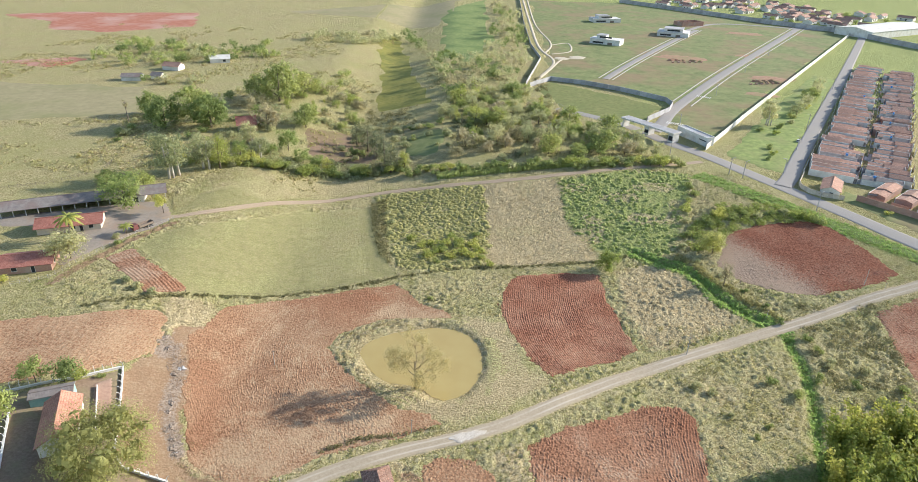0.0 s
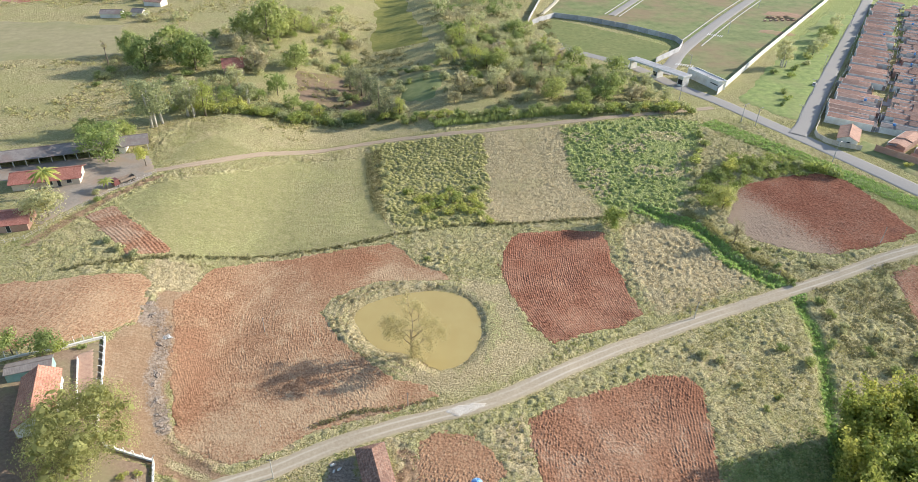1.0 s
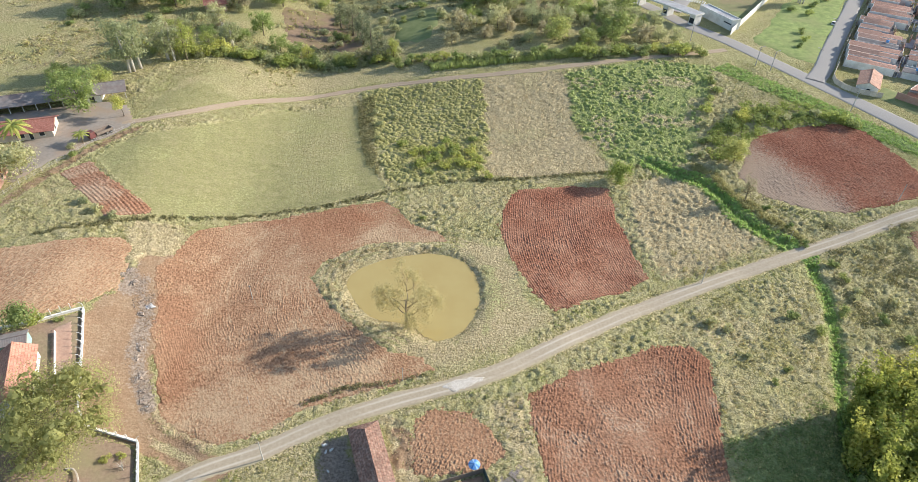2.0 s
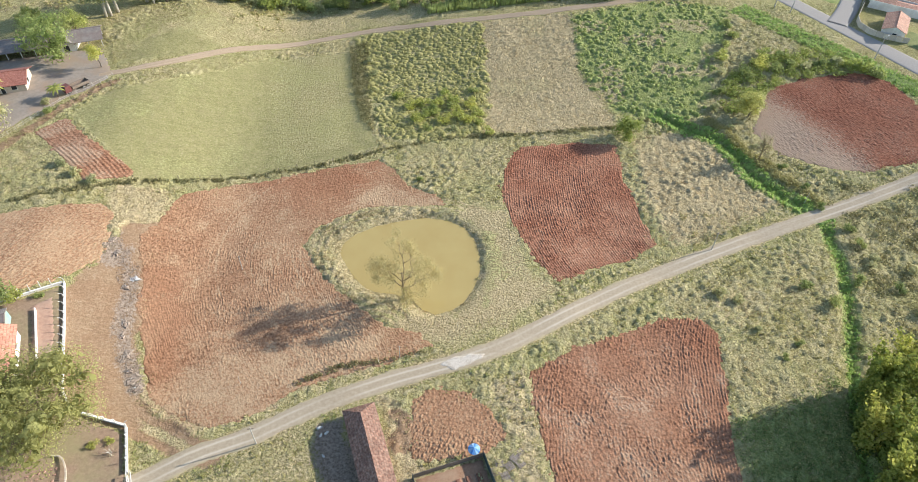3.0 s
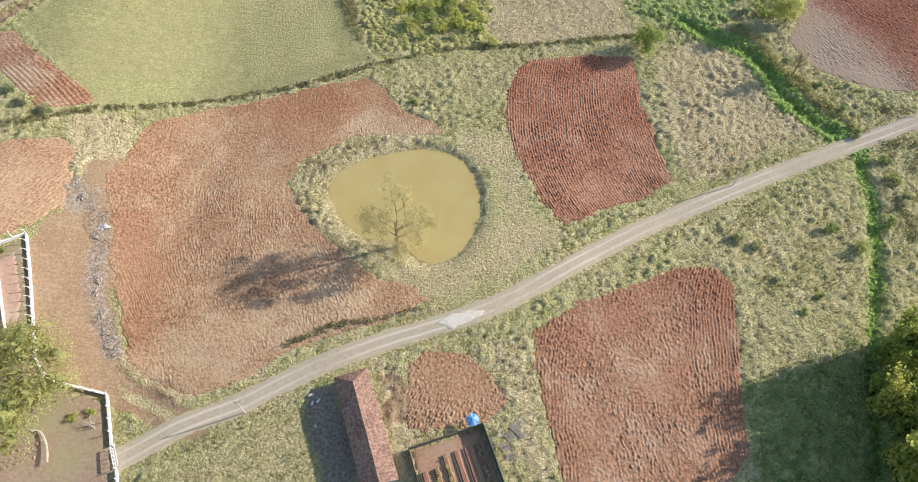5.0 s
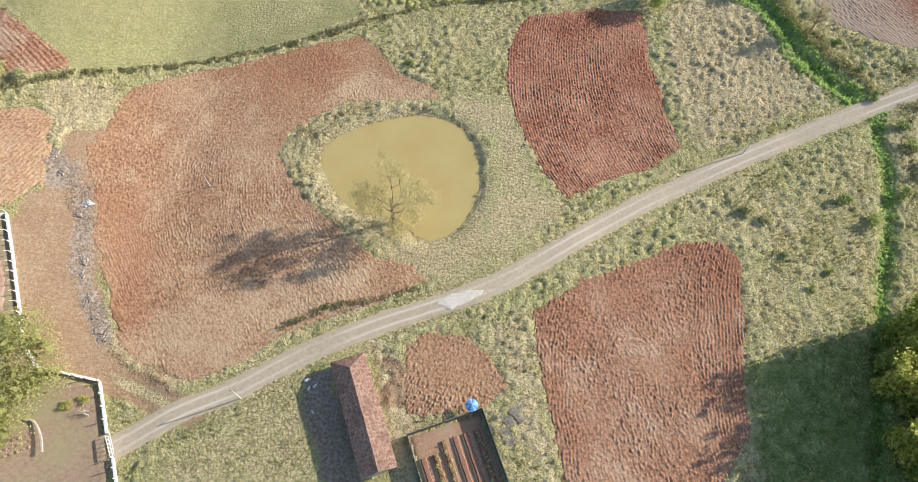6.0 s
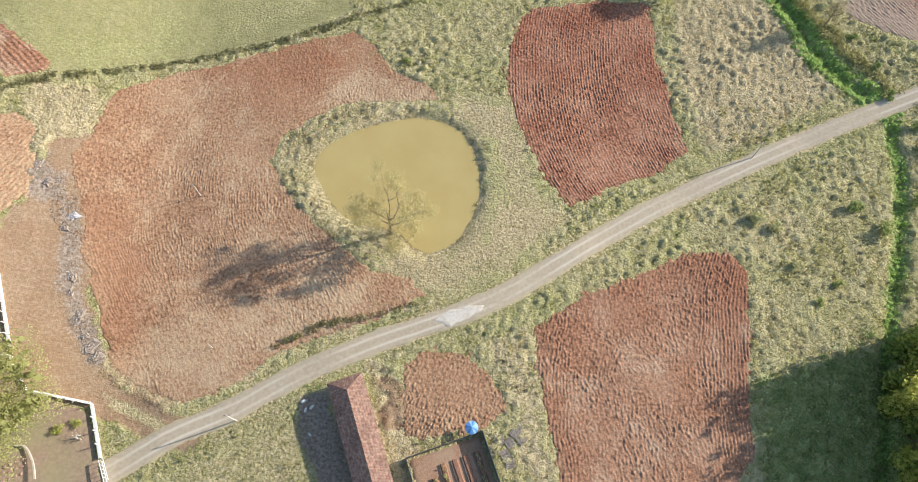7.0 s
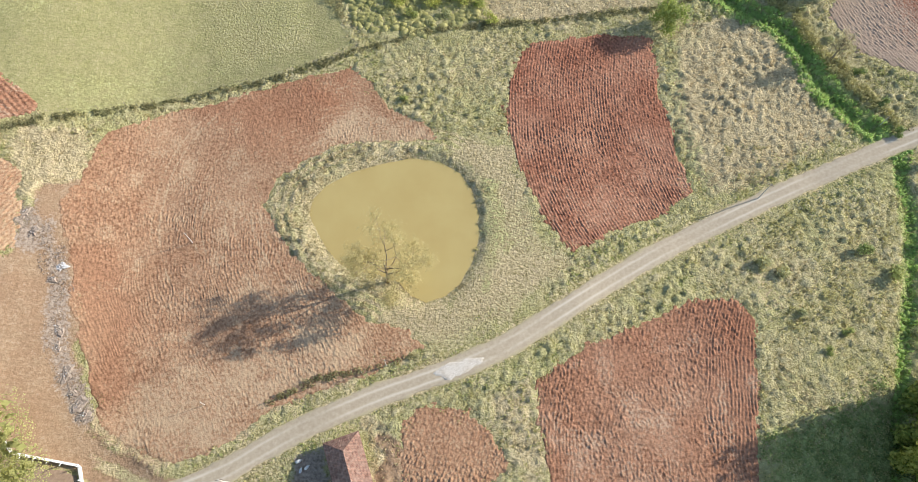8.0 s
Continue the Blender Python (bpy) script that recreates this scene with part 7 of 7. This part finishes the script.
tree("tree", -171.7, 322.1, 0, 13, 4, "brown", "thin bare tree in a fallow field", 210, 120, 0.5, 0.6, 6, 0.5, 0.8, 8)
shrub = tree("shrub", -88.0, 119.2, 0, 2.6, 4.2, "light", "low bright green shrub", 211, 360, 0.45, 0.0, 7, 0.5, 0.75, 2, category="shrub")
shrub2 = tree("shrub", 100.7, 136.5, 0, 2.2, 3.8, "mango", "low dark green shrub in rough grass", 212, 360, 0.42, 0.0, 7, 0.55, 0.7, 2, category="shrub")
shrub3 = tree("shrub", 65.8, 132.2, 0, 2.0, 3.4, "grey", "low grey-green shrub in rough grass", 213, 360, 0.40, 0.0, 7, 0.55, 0.7, 2, category="shrub")
for k, (x, y, s, src) in enumerate(((71.1, 121.9, 0.6, shrub3), (74.7, 114.6, 0.55, shrub2), (69.3, 130.8, 0.9, shrub3), (86.7, 135.8, 1.0, shrub2), (91.2, 130.3, 1.1, shrub2), (-60.3, 91.4, 0.45, shrub), (106.2, 142.1, 0.9, shrub3), (79, 118, 0.6, shrub2), (93, 118, 0.8, shrub3), (110, 135, 0.9, shrub2), (116, 141, 1.0, shrub3), (112, 128, 1.1, shrub2), (121, 133, 1.0, shrub2), (108, 120, 1.2, shrub3),
                                    (-7.1, 170.2, 0.55, shrub2), (-3.0, 168, 0.5, shrub3), (60.5, 200, 0.5, shrub3), (98, 221, 1.5, shrub2), (103, 226, 1.5, shrub), (108, 224, 1.5, shrub2), (113, 226, 1.3, shrub2), (118, 224, 1.3, shrub3), (123, 225, 1.2, shrub2), (129, 226, 1.4, shrub3), (135, 223.5, 1.6, shrub), (139, 220, 1.4, shrub2), (92, 231, 1.3, shrub), (95, 238, 1.2, shrub2), (99, 243, 1.3, shrub2), (90, 222, 1.2, shrub3), (87, 212, 1.2, shrub2), (84, 205, 1.0, shrub3), (100, 251, 1.2, shrub2), (106, 232, 1.2, shrub), (112, 232, 1.0, shrub2), (86, 196, 0.8, shrub3), (91, 187, 0.7, shrub3), (96, 178, 0.8, shrub2), (100, 170, 0.8, shrub2), (102, 163, 0.8, shrub2), (107, 150, 0.9, shrub2), (106, 155.5, 0.9, shrub2), (108, 145, 0.9, shrub3),
                                    (-20, 231, 1.0, shrub3), (-25, 225, 1.0, shrub3), (-27, 233, 1.0, shrub3), (-24, 215, 0.9, shrub3), (-4, 204, 1.1, shrub2), (-8, 200, 1.0, shrub), (-12, 206, 1.0, shrub), (1, 207, 1.1, shrub2), (4, 200, 1.0, shrub), (8, 215, 1.0, shrub2), (-1, 214, 0.9, shrub), (10, 198, 0.8, shrub), (-16, 212, 0.9, shrub), (-6, 195, 0.9, shrub2), (2, 195, 0.8, shrub3), (12.5, 193, 0.9, shrub),
                                    (165, 335, 1.3, shrub2), (172, 330, 1.2, shrub), (180, 342, 1.5, shrub2), (158, 305, 1.2, shrub2), (155, 296, 1.0, shrub), (196, 365, 1.6, shrub2), (206, 378, 1.6, shrub2), (214, 386, 1.6, shrub), (190, 352, 1.4, shrub3), (232, 415, 1.7, shrub2), (150, 288, 1.0, shrub2), (170, 226.5, 0.7, shrub), (-88, 158, 1.0, shrub3), (-93, 160, 1.0, shrub3), (-98, 163, 0.9, shrub3), (-112, 186, 0.9, shrub2), (-127, 181, 0.8, shrub2), (-133, 160, 1.0, shrub), (-125, 171, 0.6, shrub3), (-114, 191, 0.9, shrub3), (-62.8, 90.5, 0.5, shrub), (-84.5, 121, 0.6, shrub2))):
    m = pose(x, y, z_at(x, y), 0, 0, k * 47) @ Matrix.Diagonal((s, s, s * 0.9, 1))
    copy_thing(src, m)
# hedge of scrub at the wood's edge
rng = np.random.default_rng(90)
for k in range(110):
    a = k / 109
    x, y = (-22 + 125 * a, 268.5 + 8 * a * a + rng.uniform(0, 5)) if k % 2 else (-100 + 78 * a, 262 + 14 * a + rng.uniform(0, 5))
    s = rng.uniform(0.9, 1.9)
    copy_thing((shrub, shrub2, shrub3)[int(rng.integers(3))], pose(x, y, z_at(x, y), 0, 0, k * 77) @ Matrix.Diagonal((s, s, s, 1)))
for k in range(90):
    x, y = rng.uniform(-170, -95), rng.uniform(290, 345)
    if rng.random() < 0.6:
        x, y = rng.uniform(-60, 30), rng.uniform(282, 340)
    s = rng.uniform(0.8, 2.0)
    copy_thing((shrub3, shrub2, shrub3)[int(rng.integers(3))], pose(x, y, z_at(x, y), 0, 0, k * 77) @ Matrix.Diagonal((s, s, s * 0.8, 1)))


# ---- sacks by the shed, stalks and a bare shrub ----
m_sack = rough_mat("white_sack", (0.5, 0.5, 0.48), (0.7, 0.7, 0.68), 3.0, 0.6, (0.4, 0.37, 0.33), 0.7, 0.2)
sack = None
for x, y, s, tr in ((-22.9, 95.3, 1.00, 20), (-22.4, 93.8, 0.80, 75), (-21.3, 89.7, 0.70, 130), (-21.4, 94.3, 0.90, 40)):
    if sack is None:
        sack = thing("sack", x, y, tr, "filled white plastic sack lying on grey earth", "sack", "sacks by the shed", 0.1)
        rings = [(-0.5, 0.08), (-0.42, 0.22), (-0.15, 0.3), (0.2, 0.28), (0.42, 0.2), (0.5, 0.06)]
        part("body", Shape().tube([(a, 0.03 * math.sin(9 * a), 0.2) for a, r in rings], [r for a, r in rings], 8), m_sack, sack, smooth=True)
        part("tied_end", Shape().tube([(0.48, 0, 0.2), (0.56, 0, 0.22), (0.66, 0.02, 0.24)], [0.05, 0.04, 0.11], 6), m_sack, sack)
    else:
        copy_thing(sack, pose(x, y, z_at(x, y) + 0.1, 0, 0, tr) @ Matrix.Diagonal((s, s, s, 1)))
r2 = np.random.default_rng(515)
x, y = scatter(r2, 420, -48, -20, 72, 97, lambda x, y: (sdf([(-44, 86), (-26, 95.5), (-22, 78), (-36, 70), (-48, 72)], x, y) < 0) & (vnoise(x, y, 4, 91) > 0.4) & (line_dist(ROAD_A, x, y) > 3))
tufts("tall_grass", x, y, (0.15, 0.4), (0.5, 1.1), m_olive, "tall grass stalks standing above the sward", 516, 7)
tree("shrub", -59.4, 89.2, 0, 2.4, 3.4, "brown", "leafless grey shrub in the yard", 214, 60, 0.22, 0.1, 8, 0.4, 0.8, 14, m_pale_bark, 0.5, "shrub", 2, core=0)


# ---- palm ----
def palm(x, y, h, label):
    ob = thing("palm_tree", x, y, 0, label, "palm tree")
    part("trunk", Shape().tube([(0, 0, -0.3), (0.15, 0, h * 0.5), (0.1, 0.1, h)], [0.28, 0.2, 0.17], 8), m_bark, ob, smooth=True)
    for k in range(22):
        a, up = k * 2.4, 1.0 - 0.07 * k
        s = Shape()
        pts = [Vector((0.1 + math.cos(a) * r, 0.1 + math.sin(a) * r, h + up * r * 0.55 - 0.11 * r * r)) for r in np.linspace(0, 4.8, 8)]
        side = Vector((-math.sin(a), math.cos(a), 0))
        for i in range(7):
            w0, w1 = 0.75 * math.sin(0.3 + 2.7 * i / 7), 0.75 * math.sin(0.3 + 2.7 * (i + 1) / 7)
            for sg in (-1, 1):
                s.add([pts[i], pts[i] + side * sg * w0 + Vector((0, 0, -0.35 * w0)), pts[i + 1] + side * sg * w1 * 0.6 + Vector((0, 0, -0.3 * w1)), pts[i + 1]], [(0, 1, 2, 3)])
        part("frond", s, LEAF["light"], ob)
    return ob


pm = palm(-128.5, 189.5, 8.5, "tall feathery palm in front of the farmhouse")
copy_thing(pm, pose(-112.5, 194.3, z_at(-112.5, 194.3), 0, 0, 50) @ Matrix.Diagonal((0.55, 0.55, 0.4, 1)))

# ---- bamboo grove ----
m_bamboo = leaf_mat("bamboo_leaves", (0.14, 0.19, 0.04), (0.46, 0.46, 0.12), 0.55)
m_culm = rough_mat("bamboo_stems", (0.16, 0.18, 0.06), (0.30, 0.30, 0.12), 2.0, 0.4, None, 0.6, 0.1)
rng = np.random.default_rng(66)


def bamboo(x, y, h, seed, label):
    r2 = np.random.default_rng(seed)
    ob = thing("bamboo_clump", x, y, 0, label, "bamboo", "bamboo grove")
    blobs = []
    for k in range(9):
        a, sp = r2.uniform(0, 6.28), r2.uniform(1.5, 4.6)
        hh = h * r2.uniform(0.75, 1.05)
        tip = Vector((math.cos(a) * sp, math.sin(a) * sp, hh))
        pts = [Vector((math.cos(a) * 0.5, math.sin(a) * 0.5, -0.3)), Vector((math.cos(a) * sp * 0.35, math.sin(a) * sp * 0.35, hh * 0.6)), tip]
        part("stem", Shape().tube(pts, [0.09, 0.07, 0.02], 5), m_culm, ob)
        for q in (0.12, 0.3, 0.5, 0.65, 0.8, 0.95):
            c = pts[0].lerp(pts[1], q / 0.5) if q < 0.5 else pts[1].lerp(tip, (q - 0.5) / 0.5)
            blobs.append((c.x * 1.1, c.y * 1.1, c.z, 0.9 + 0.7 * (1 - q), 1.25))
    part("leaves", foliage("leaves", r2, blobs, 1150, 0.66, m_bamboo, 0.6, 0.6), None, ob)
    return ob


grove = [bamboo(88, 101, 14, 301, "tall yellow-green bamboo clump at the ditch"), bamboo(95, 108, 13, 302, "tall bamboo clump with drooping tips")]
for k in range(56):
    x, y = rng.uniform(79, 112), rng.uniform(58, 114)
    if y > 108 + (x - 84) * 0.25 or x < 79 + (y - 78) * 0.2:
        continue
    s = rng.uniform(0.95, 1.25)
    copy_thing(grove[k % 2], pose(x, y, z_at(x, y), 0, 0, rng.uniform(0, 360)) @ Matrix.Diagonal((s, s, s, 1)))

# ---- clumps of coarse grass and scrub that stand out ----
rng = np.random.default_rng(44)
x, y = scatter(rng, 1000, 44, 106, 198, 270, lambda x, y: (sdf(CLUMPS, x, y) < 0) & free(x, y) & (vnoise(x, y, 14, 71) > 0.14))
v, f = leaf_cards(rng, [(a, b, c + 0.12, r, 0.6) for a, b, c, r in zip(x, y, land(x, y), rng.uniform(0.6, 1.1, len(x)))], 14000, 0.42, 0.8, 1.0)
mounds("meadow_clumps", x, y, (0.5, 1.15), (0.35, 0.85), m_clump, "rounded green grass clumps of a meadow", 521, 8)
single("meadow_clumps", mesh_from("meadow_clumps", v, f, m_clump), "rounded green clumps scattered over a meadow", "grass clumps", "stuff")
x, y = scatter(rng, 3000, -34, 14, 188, 257, lambda x, y: (sdf(SCRUB, x, y) < 4.5 * (vnoise(x, y, 4, 94) - 0.45)) & free(x, y))
v, f = leaf_cards(rng, [(a, b, c + 0.35, r, 0.75) for a, b, c, r in zip(x, y, land(x, y), rng.uniform(0.5, 1.3, len(x)))], 12000, 0.42, 0.75, 0.9)
mounds("scrub_mounds", x, y, (0.6, 1.5), (0.2, 0.65), m_yellow, "dense yellow-green scrub cushions", 522, 7, category="scrub")
single("scrub", mesh_from("scrub", v, f, m_yellow), "tangled yellow-green scrub covering a plot", "scrub", "stuff")
HEDGES = [[(-103.0, 149.0), (-79.1, 160.4), (-55.7, 169.1), (-32.1, 176.9), (-18.2, 183.4), (-2, 190), (11.7, 191.8), (23.8, 193.1), (50.2, 196.8), (62, 200)], [(-31.2, 103.8), (-21.8, 108.9), (-11.6, 111.0), (-3.6, 113.1)]]
x, y = scatter(rng, 90000, -106, 66, 100, 202, lambda x, y: (np.minimum(line_dist(HEDGES[0], x, y), line_dist(HEDGES[1], x, y) + 0.3) < 0.35 + 0.7 * vnoise(x, y, 5, 72)) & (line_dist(ROAD_A, x, y) > 2.2))
v, f = leaf_cards(rng, [(a, b, c + 0.3, r, 0.8) for a, b, c, r in zip(x[::2], y[::2], land(x[::2], y[::2]), rng.uniform(0.3, 0.7, len(x[::2])))], 15000, 0.36, 0.6)
single("hedge_grass", mesh_from("hedge_grass", v, f, m_dark), "dark overgrown grass along the field fences", "scrub", "stuff")
x, y = scatter(rng, 1500, 104, 172, 90, 172, lambda x, y: free(x, y) & (line_dist(DITCH, x, y) > 2.5) & (vnoise(x, y, 9, 78) > 0.3))
v, f = leaf_cards(rng, [(a, b, c + 0.3, r, 0.6) for a, b, c, r in zip(x, y, land(x, y), rng.uniform(0.6, 1.7, len(x)))], 24000, 0.55, 0.65, 0.6)
single("scrub", mesh_from("scrub", v, f, m_dark), "dense dark olive scrub beyond the ditch", "scrub", "stuff")
x, y = scatter(rng, 2200, 58, 165, 60, 160, lambda x, y: (x > 62 + 0 * y) & free(x, y) & (vnoise(x, y, 12, 73) > 0.45) & (line_dist(DITCH, x, y) > 2.5))
v, f = leaf_cards(rng, [(a, b, c + 0.25, r, 0.7) for a, b, c, r in zip(x, y, land(x, y), rng.uniform(0.4, 1.1, len(x)))], 14000, 0.42, 0.6)
single("scrub", mesh_from("scrub", v, f, m_olive), "olive tussocks and low scrub by the ditch", "scrub", "stuff")
x, y = scatter(rng, 3000, -34, 10, 115, 166, lambda x, y: (sdf(POND, x, y) > 0.2) & (sdf(POND, x, y) < 2.0 + 5.5 * ss(0, 15, -x - 5)) & (vnoise(x, y, 3, 74) > 0.4))
tufts("bank_grass", x, y, (0.25, 0.6), (0.1, 0.3), m_straw, "coarse dry grass on the pond bank", 63, 7)

# Low growth in dark leaf colour, to deepen the shadow the bamboo casts.
x, y = scatter(rng, 2600, 56, 84, 60, 112, lambda x, y: (sdf([(58, 100), (66, 101), (78, 108), (88, 112), (80, 60), (52, 60), (57, 86)], x, y) < 0) & free(x, y))
v, f = leaf_cards(rng, [(a, b, c + 0.2, r, 0.6) for a, b, c, r in zip(x, y, land(x, y), rng.uniform(0.4, 1.0, len(x)))], 11000, 0.5, 0.6, 1.0)
single("dense_growth", mesh_from("dense_growth", v, f, LEAF["mango"]), "dense green growth beside the bamboo, darkened for its shadow", "scrub", "stuff")

x, y = scatter(rng, 900, 84, 146, 203, 244, lambda x, y: (sdf([(86, 206), (94, 222), (108, 232), (126, 234), (140, 222), (142, 218), (120, 222), (103, 216), (93, 200)], x, y) < 1) & free(x, y))
v, f = leaf_cards(rng, [(a, b, c + 0.5, r, 0.8) for a, b, c, r in zip(x, y, land(x, y), rng.uniform(0.7, 2.0, len(x)))], 16000, 0.6, 0.6)
single("scrub", mesh_from("scrub", v, f, LEAF["light"]), "rank green bushes between the ditch and the red field", "scrub", "stuff")

BANK = [(81, 199), (84.6, 194.7), (88.0, 186.0), (90.6, 180.4), (94.0, 175.0), (97.8, 171.2), (100.4, 167.9), (102.5, 164.5)]
x, y = scatter(rng, 9000, 78, 108, 160, 202, lambda x, y: (line_dist(BANK, x + 0.0, y) < 0.7 + 1.6 * vnoise(x, y, 4, 93)) & (line_dist(ROAD_A, x, y) > 3))
x, y = x[::3], y[::3]
v, f = leaf_cards(rng, [(a, b, c + 0.45, r, 0.9) for a, b, c, r in zip(x, y, land(x, y), rng.uniform(0.5, 1.1, len(x)))], 9000, 0.42, 0.5)
single("scrub", mesh_from("scrub", v, f, m_olive), "tall dry olive scrub on the ditch bank", "scrub", "stuff")

STRIP = [(-34.5, 243), (-29, 246), (-28.5, 232.6), (-25, 207.4), (-22.4, 194), (-26, 200), (-30.5, 217.6)]
x, y = scatter(rng, 4000, -37, -20, 190, 248, lambda x, y: (sdf(STRIP, x, y) < 0.6) & (line_dist(ROAD_B, x, y) > 3))
v, f = leaf_cards(rng, [(a, b, c + 0.4, r, 0.8) for a, b, c, r in zip(x, y, land(x, y), rng.uniform(0.4, 1.0, len(x)))], 7000, 0.4, 0.6)
single("scrub", mesh_from("scrub", v, f, m_dark), "dark dry brush along the pasture's edge", "scrub", "stuff")
for k, (x, y) in enumerate(((-9, 199), (-5, 203), (-1, 199), (3, 203), (6, 199), (-3, 208), (2, 210), (-8, 208), (7, 208), (9, 203))):
    copy_thing(shrub, pose(x, y, z_at(x, y), 0, 0, k * 63) @ Matrix.Diagonal((1.2, 1.2, 0.9, 1)))

# ---- rough scrub over the far slopes ----
x, y = scatter(rng, 7000, -330, -60, 250, 640, lambda x, y: (vnoise(x, y, 30, 81) + 0.4 * vnoise(x, y, 9, 82) > 0.72) & (sdf([(-330, 409), (-195, 400), (-176, 340), (-240, 318), (-400, 300), (-420, 400)], x, y) > 4) & (sdf(FARM, x, y) > 3))
v, f = leaf_cards(rng, [(a, b, c + 0.3, r, 0.55) for a, b, c, r in zip(x, y, land(x, y), rng.uniform(0.8, 2.4, len(x)))], 26000, 1.0, 0.6)
single("far_scrub", mesh_from("far_scrub", v, f, m_olive), "low olive scrub over the far slopes", "scrub", "stuff")
tufts("far_grass", x + rng.normal(size=len(x)) * 2, y + rng.normal(size=len(x)) * 2, (0.8, 1.8), (0.4, 1.0), m_straw, "rank pale grass over the far slopes", 84, 6)
x, y = scatter(rng, 1800, -60, 60, 284, 470, lambda x, y: (vnoise(x, y, 12, 85) > 0.5) & (sdf([(-30, 343), (-6, 331), (-5, 289), (-26, 288)], x, y) > 2) & (sdf([(-82, 640), (-60, 660), (-44, 560), (-14, 385), (-50, 380), (-61, 502)], x, y) > 1))
v, f = leaf_cards(rng, [(a, b, c + 0.3, r, 0.55) for a, b, c, r in zip(x, y, land(x, y), rng.uniform(0.8, 2.2, len(x)))], 14000, 0.9, 0.6)
single("far_scrub", mesh_from("far_scrub", v, f, m_dark), "dark scrub under the trees by the stream", "scrub", "stuff")

x, y = scatter(rng, 2600, -135, -40, 252, 350, lambda x, y: (vnoise(x, y, 14, 86) > 0.42) & (sdf([(-82, 330), (-47, 342), (-36, 300), (-40, 288), (-74, 293)], x, y) > 0) & (y > 262 + 0.12 * (x + 100)) & (sdf(FARM, x, y) > 3))
v, f = leaf_cards(rng, [(a, b, c + 0.4, r, 0.7) for a, b, c, r in zip(x, y, land(x, y), rng.uniform(0.7, 2.2, len(x)))], 22000, 0.75, 0.6)
single("far_scrub", mesh_from("far_scrub", v, f, LEAF["grey"]), "grey-green undergrowth between the farm trees", "scrub", "stuff")

# ---- reeds along the wood ----
x, y = scatter(rng, 9000, -10, 75, 262, 282, lambda x, y: (y > 264.5 + 0.15 * x) & (y < 269.5 + 0.15 * x) & (x > -8))
tufts("reeds", x, y, (0.35, 0.7), (1.5, 2.8), m_clump, "tall green reeds between the track and the wood", 15, 6)


# ---- rubbish heaps along the field edge ----
m_ash = rough_mat("ash_rubbish", (0.15, 0.12, 0.095), (0.42, 0.35, 0.285), 3.4, 0.9, (0.34, 0.25, 0.19), 0.9, 0.6, 0.12, island=0.35)
m_bag = rough_mat("pale_plastic", (0.42, 0.41, 0.40), (0.68, 0.67, 0.65), 3.0, 0.5, None, 0.5, 0.1, island=0.3)
for k, (hx, hy, hr) in enumerate(((-77.5, 139.5, 1.1), (-75.2, 136.0, 1.2), (-69.4, 129.6, 1.0), (-70.3, 127.0, 0.8), (-67.2, 117.6, 1.2), (-66.6, 114.6, 0.9), (-64.3, 110.0, 1.2), (-61.4, 104.6, 1.5), (-60.2, 102.8, 1.1), (-62.6, 106.6, 0.8))):
    hp = thing("rubbish_heap", hx, hy, 0, "pale heap of ash and plastic scraps at the field edge" if k == 2 else "low dark heap of ash and burnt rubbish", "rubbish heap", "rubbish heaps")
    r2 = np.random.default_rng(400 + k)
    vs, n = [(0, 0, 0.14)], 14
    for ring in range(1, 7):
        for q in range(n):
            a, r = 2 * math.pi * q / n, hr * ring / 6 * r2.uniform(0.75, 1.25) * (1 + 0.35 * math.sin(2 * a + k) + 0.2 * math.sin(5 * a + 2 * k))
            vs.append((r * math.cos(a), r * math.sin(a), 0.14 * (1 - ring / 6) + r2.uniform(-0.02, 0.16) * (ring < 6) - 0.12 * (ring == 6)))
    fs = [(0, 1 + q, 1 + (q + 1) % n) for q in range(n)] + [(1 + (i - 1) * n + q, 1 + i * n + q, 1 + i * n + (q + 1) % n, 1 + (i - 1) * n + (q + 1) % n) for i in range(1, 6) for q in range(n)]
    part("ash", Shape().add(vs, fs), m_bag if k == 2 else m_ash, hp)
    for q in range(14):
        a, r, s = r2.uniform(0, 6.28), hr * r2.uniform(0.1, 0.9), r2.uniform(0.06, 0.15)
        at = pose(r * math.cos(a), r * math.sin(a), 0.2, r2.uniform(-25, 25), r2.uniform(-25, 25), r2.uniform(0, 360))
        part("scrap", Shape().slab([(-s, -s * 0.6, 0), (s * 0.8, -s * 0.7, 0.03), (s, s * 0.5, 0), (-s * 0.7, s * 0.8, 0.05)], 0.03), m_ash if k == 2 or q % 4 else m_bag, hp, at=at)
LINE = [(-79, 142), (-75, 138.5), (-70.5, 130.5), (-68.3, 124), (-67.5, 117), (-64.8, 110.5), (-60, 102.8)]
r2 = np.random.default_rng(480)
x, y = scatter(r2, 30000, -82, -57, 100, 144, lambda x, y: line_dist(LINE, x, y) < 0.5 + 2.2 * vnoise(x, y, 3.5, 75))
v, f = leaf_cards(r2, [(a, b, c + 0.05, 0.22, 0.5) for a, b, c in zip(x[::2], y[::2], land(x[::2], y[::2]))], 2600, 0.24, 0.4, 1.5)
single("debris", mesh_from("debris", v, f, m_ash), "strip of grey ash and small debris along the field", "debris", "stuff")
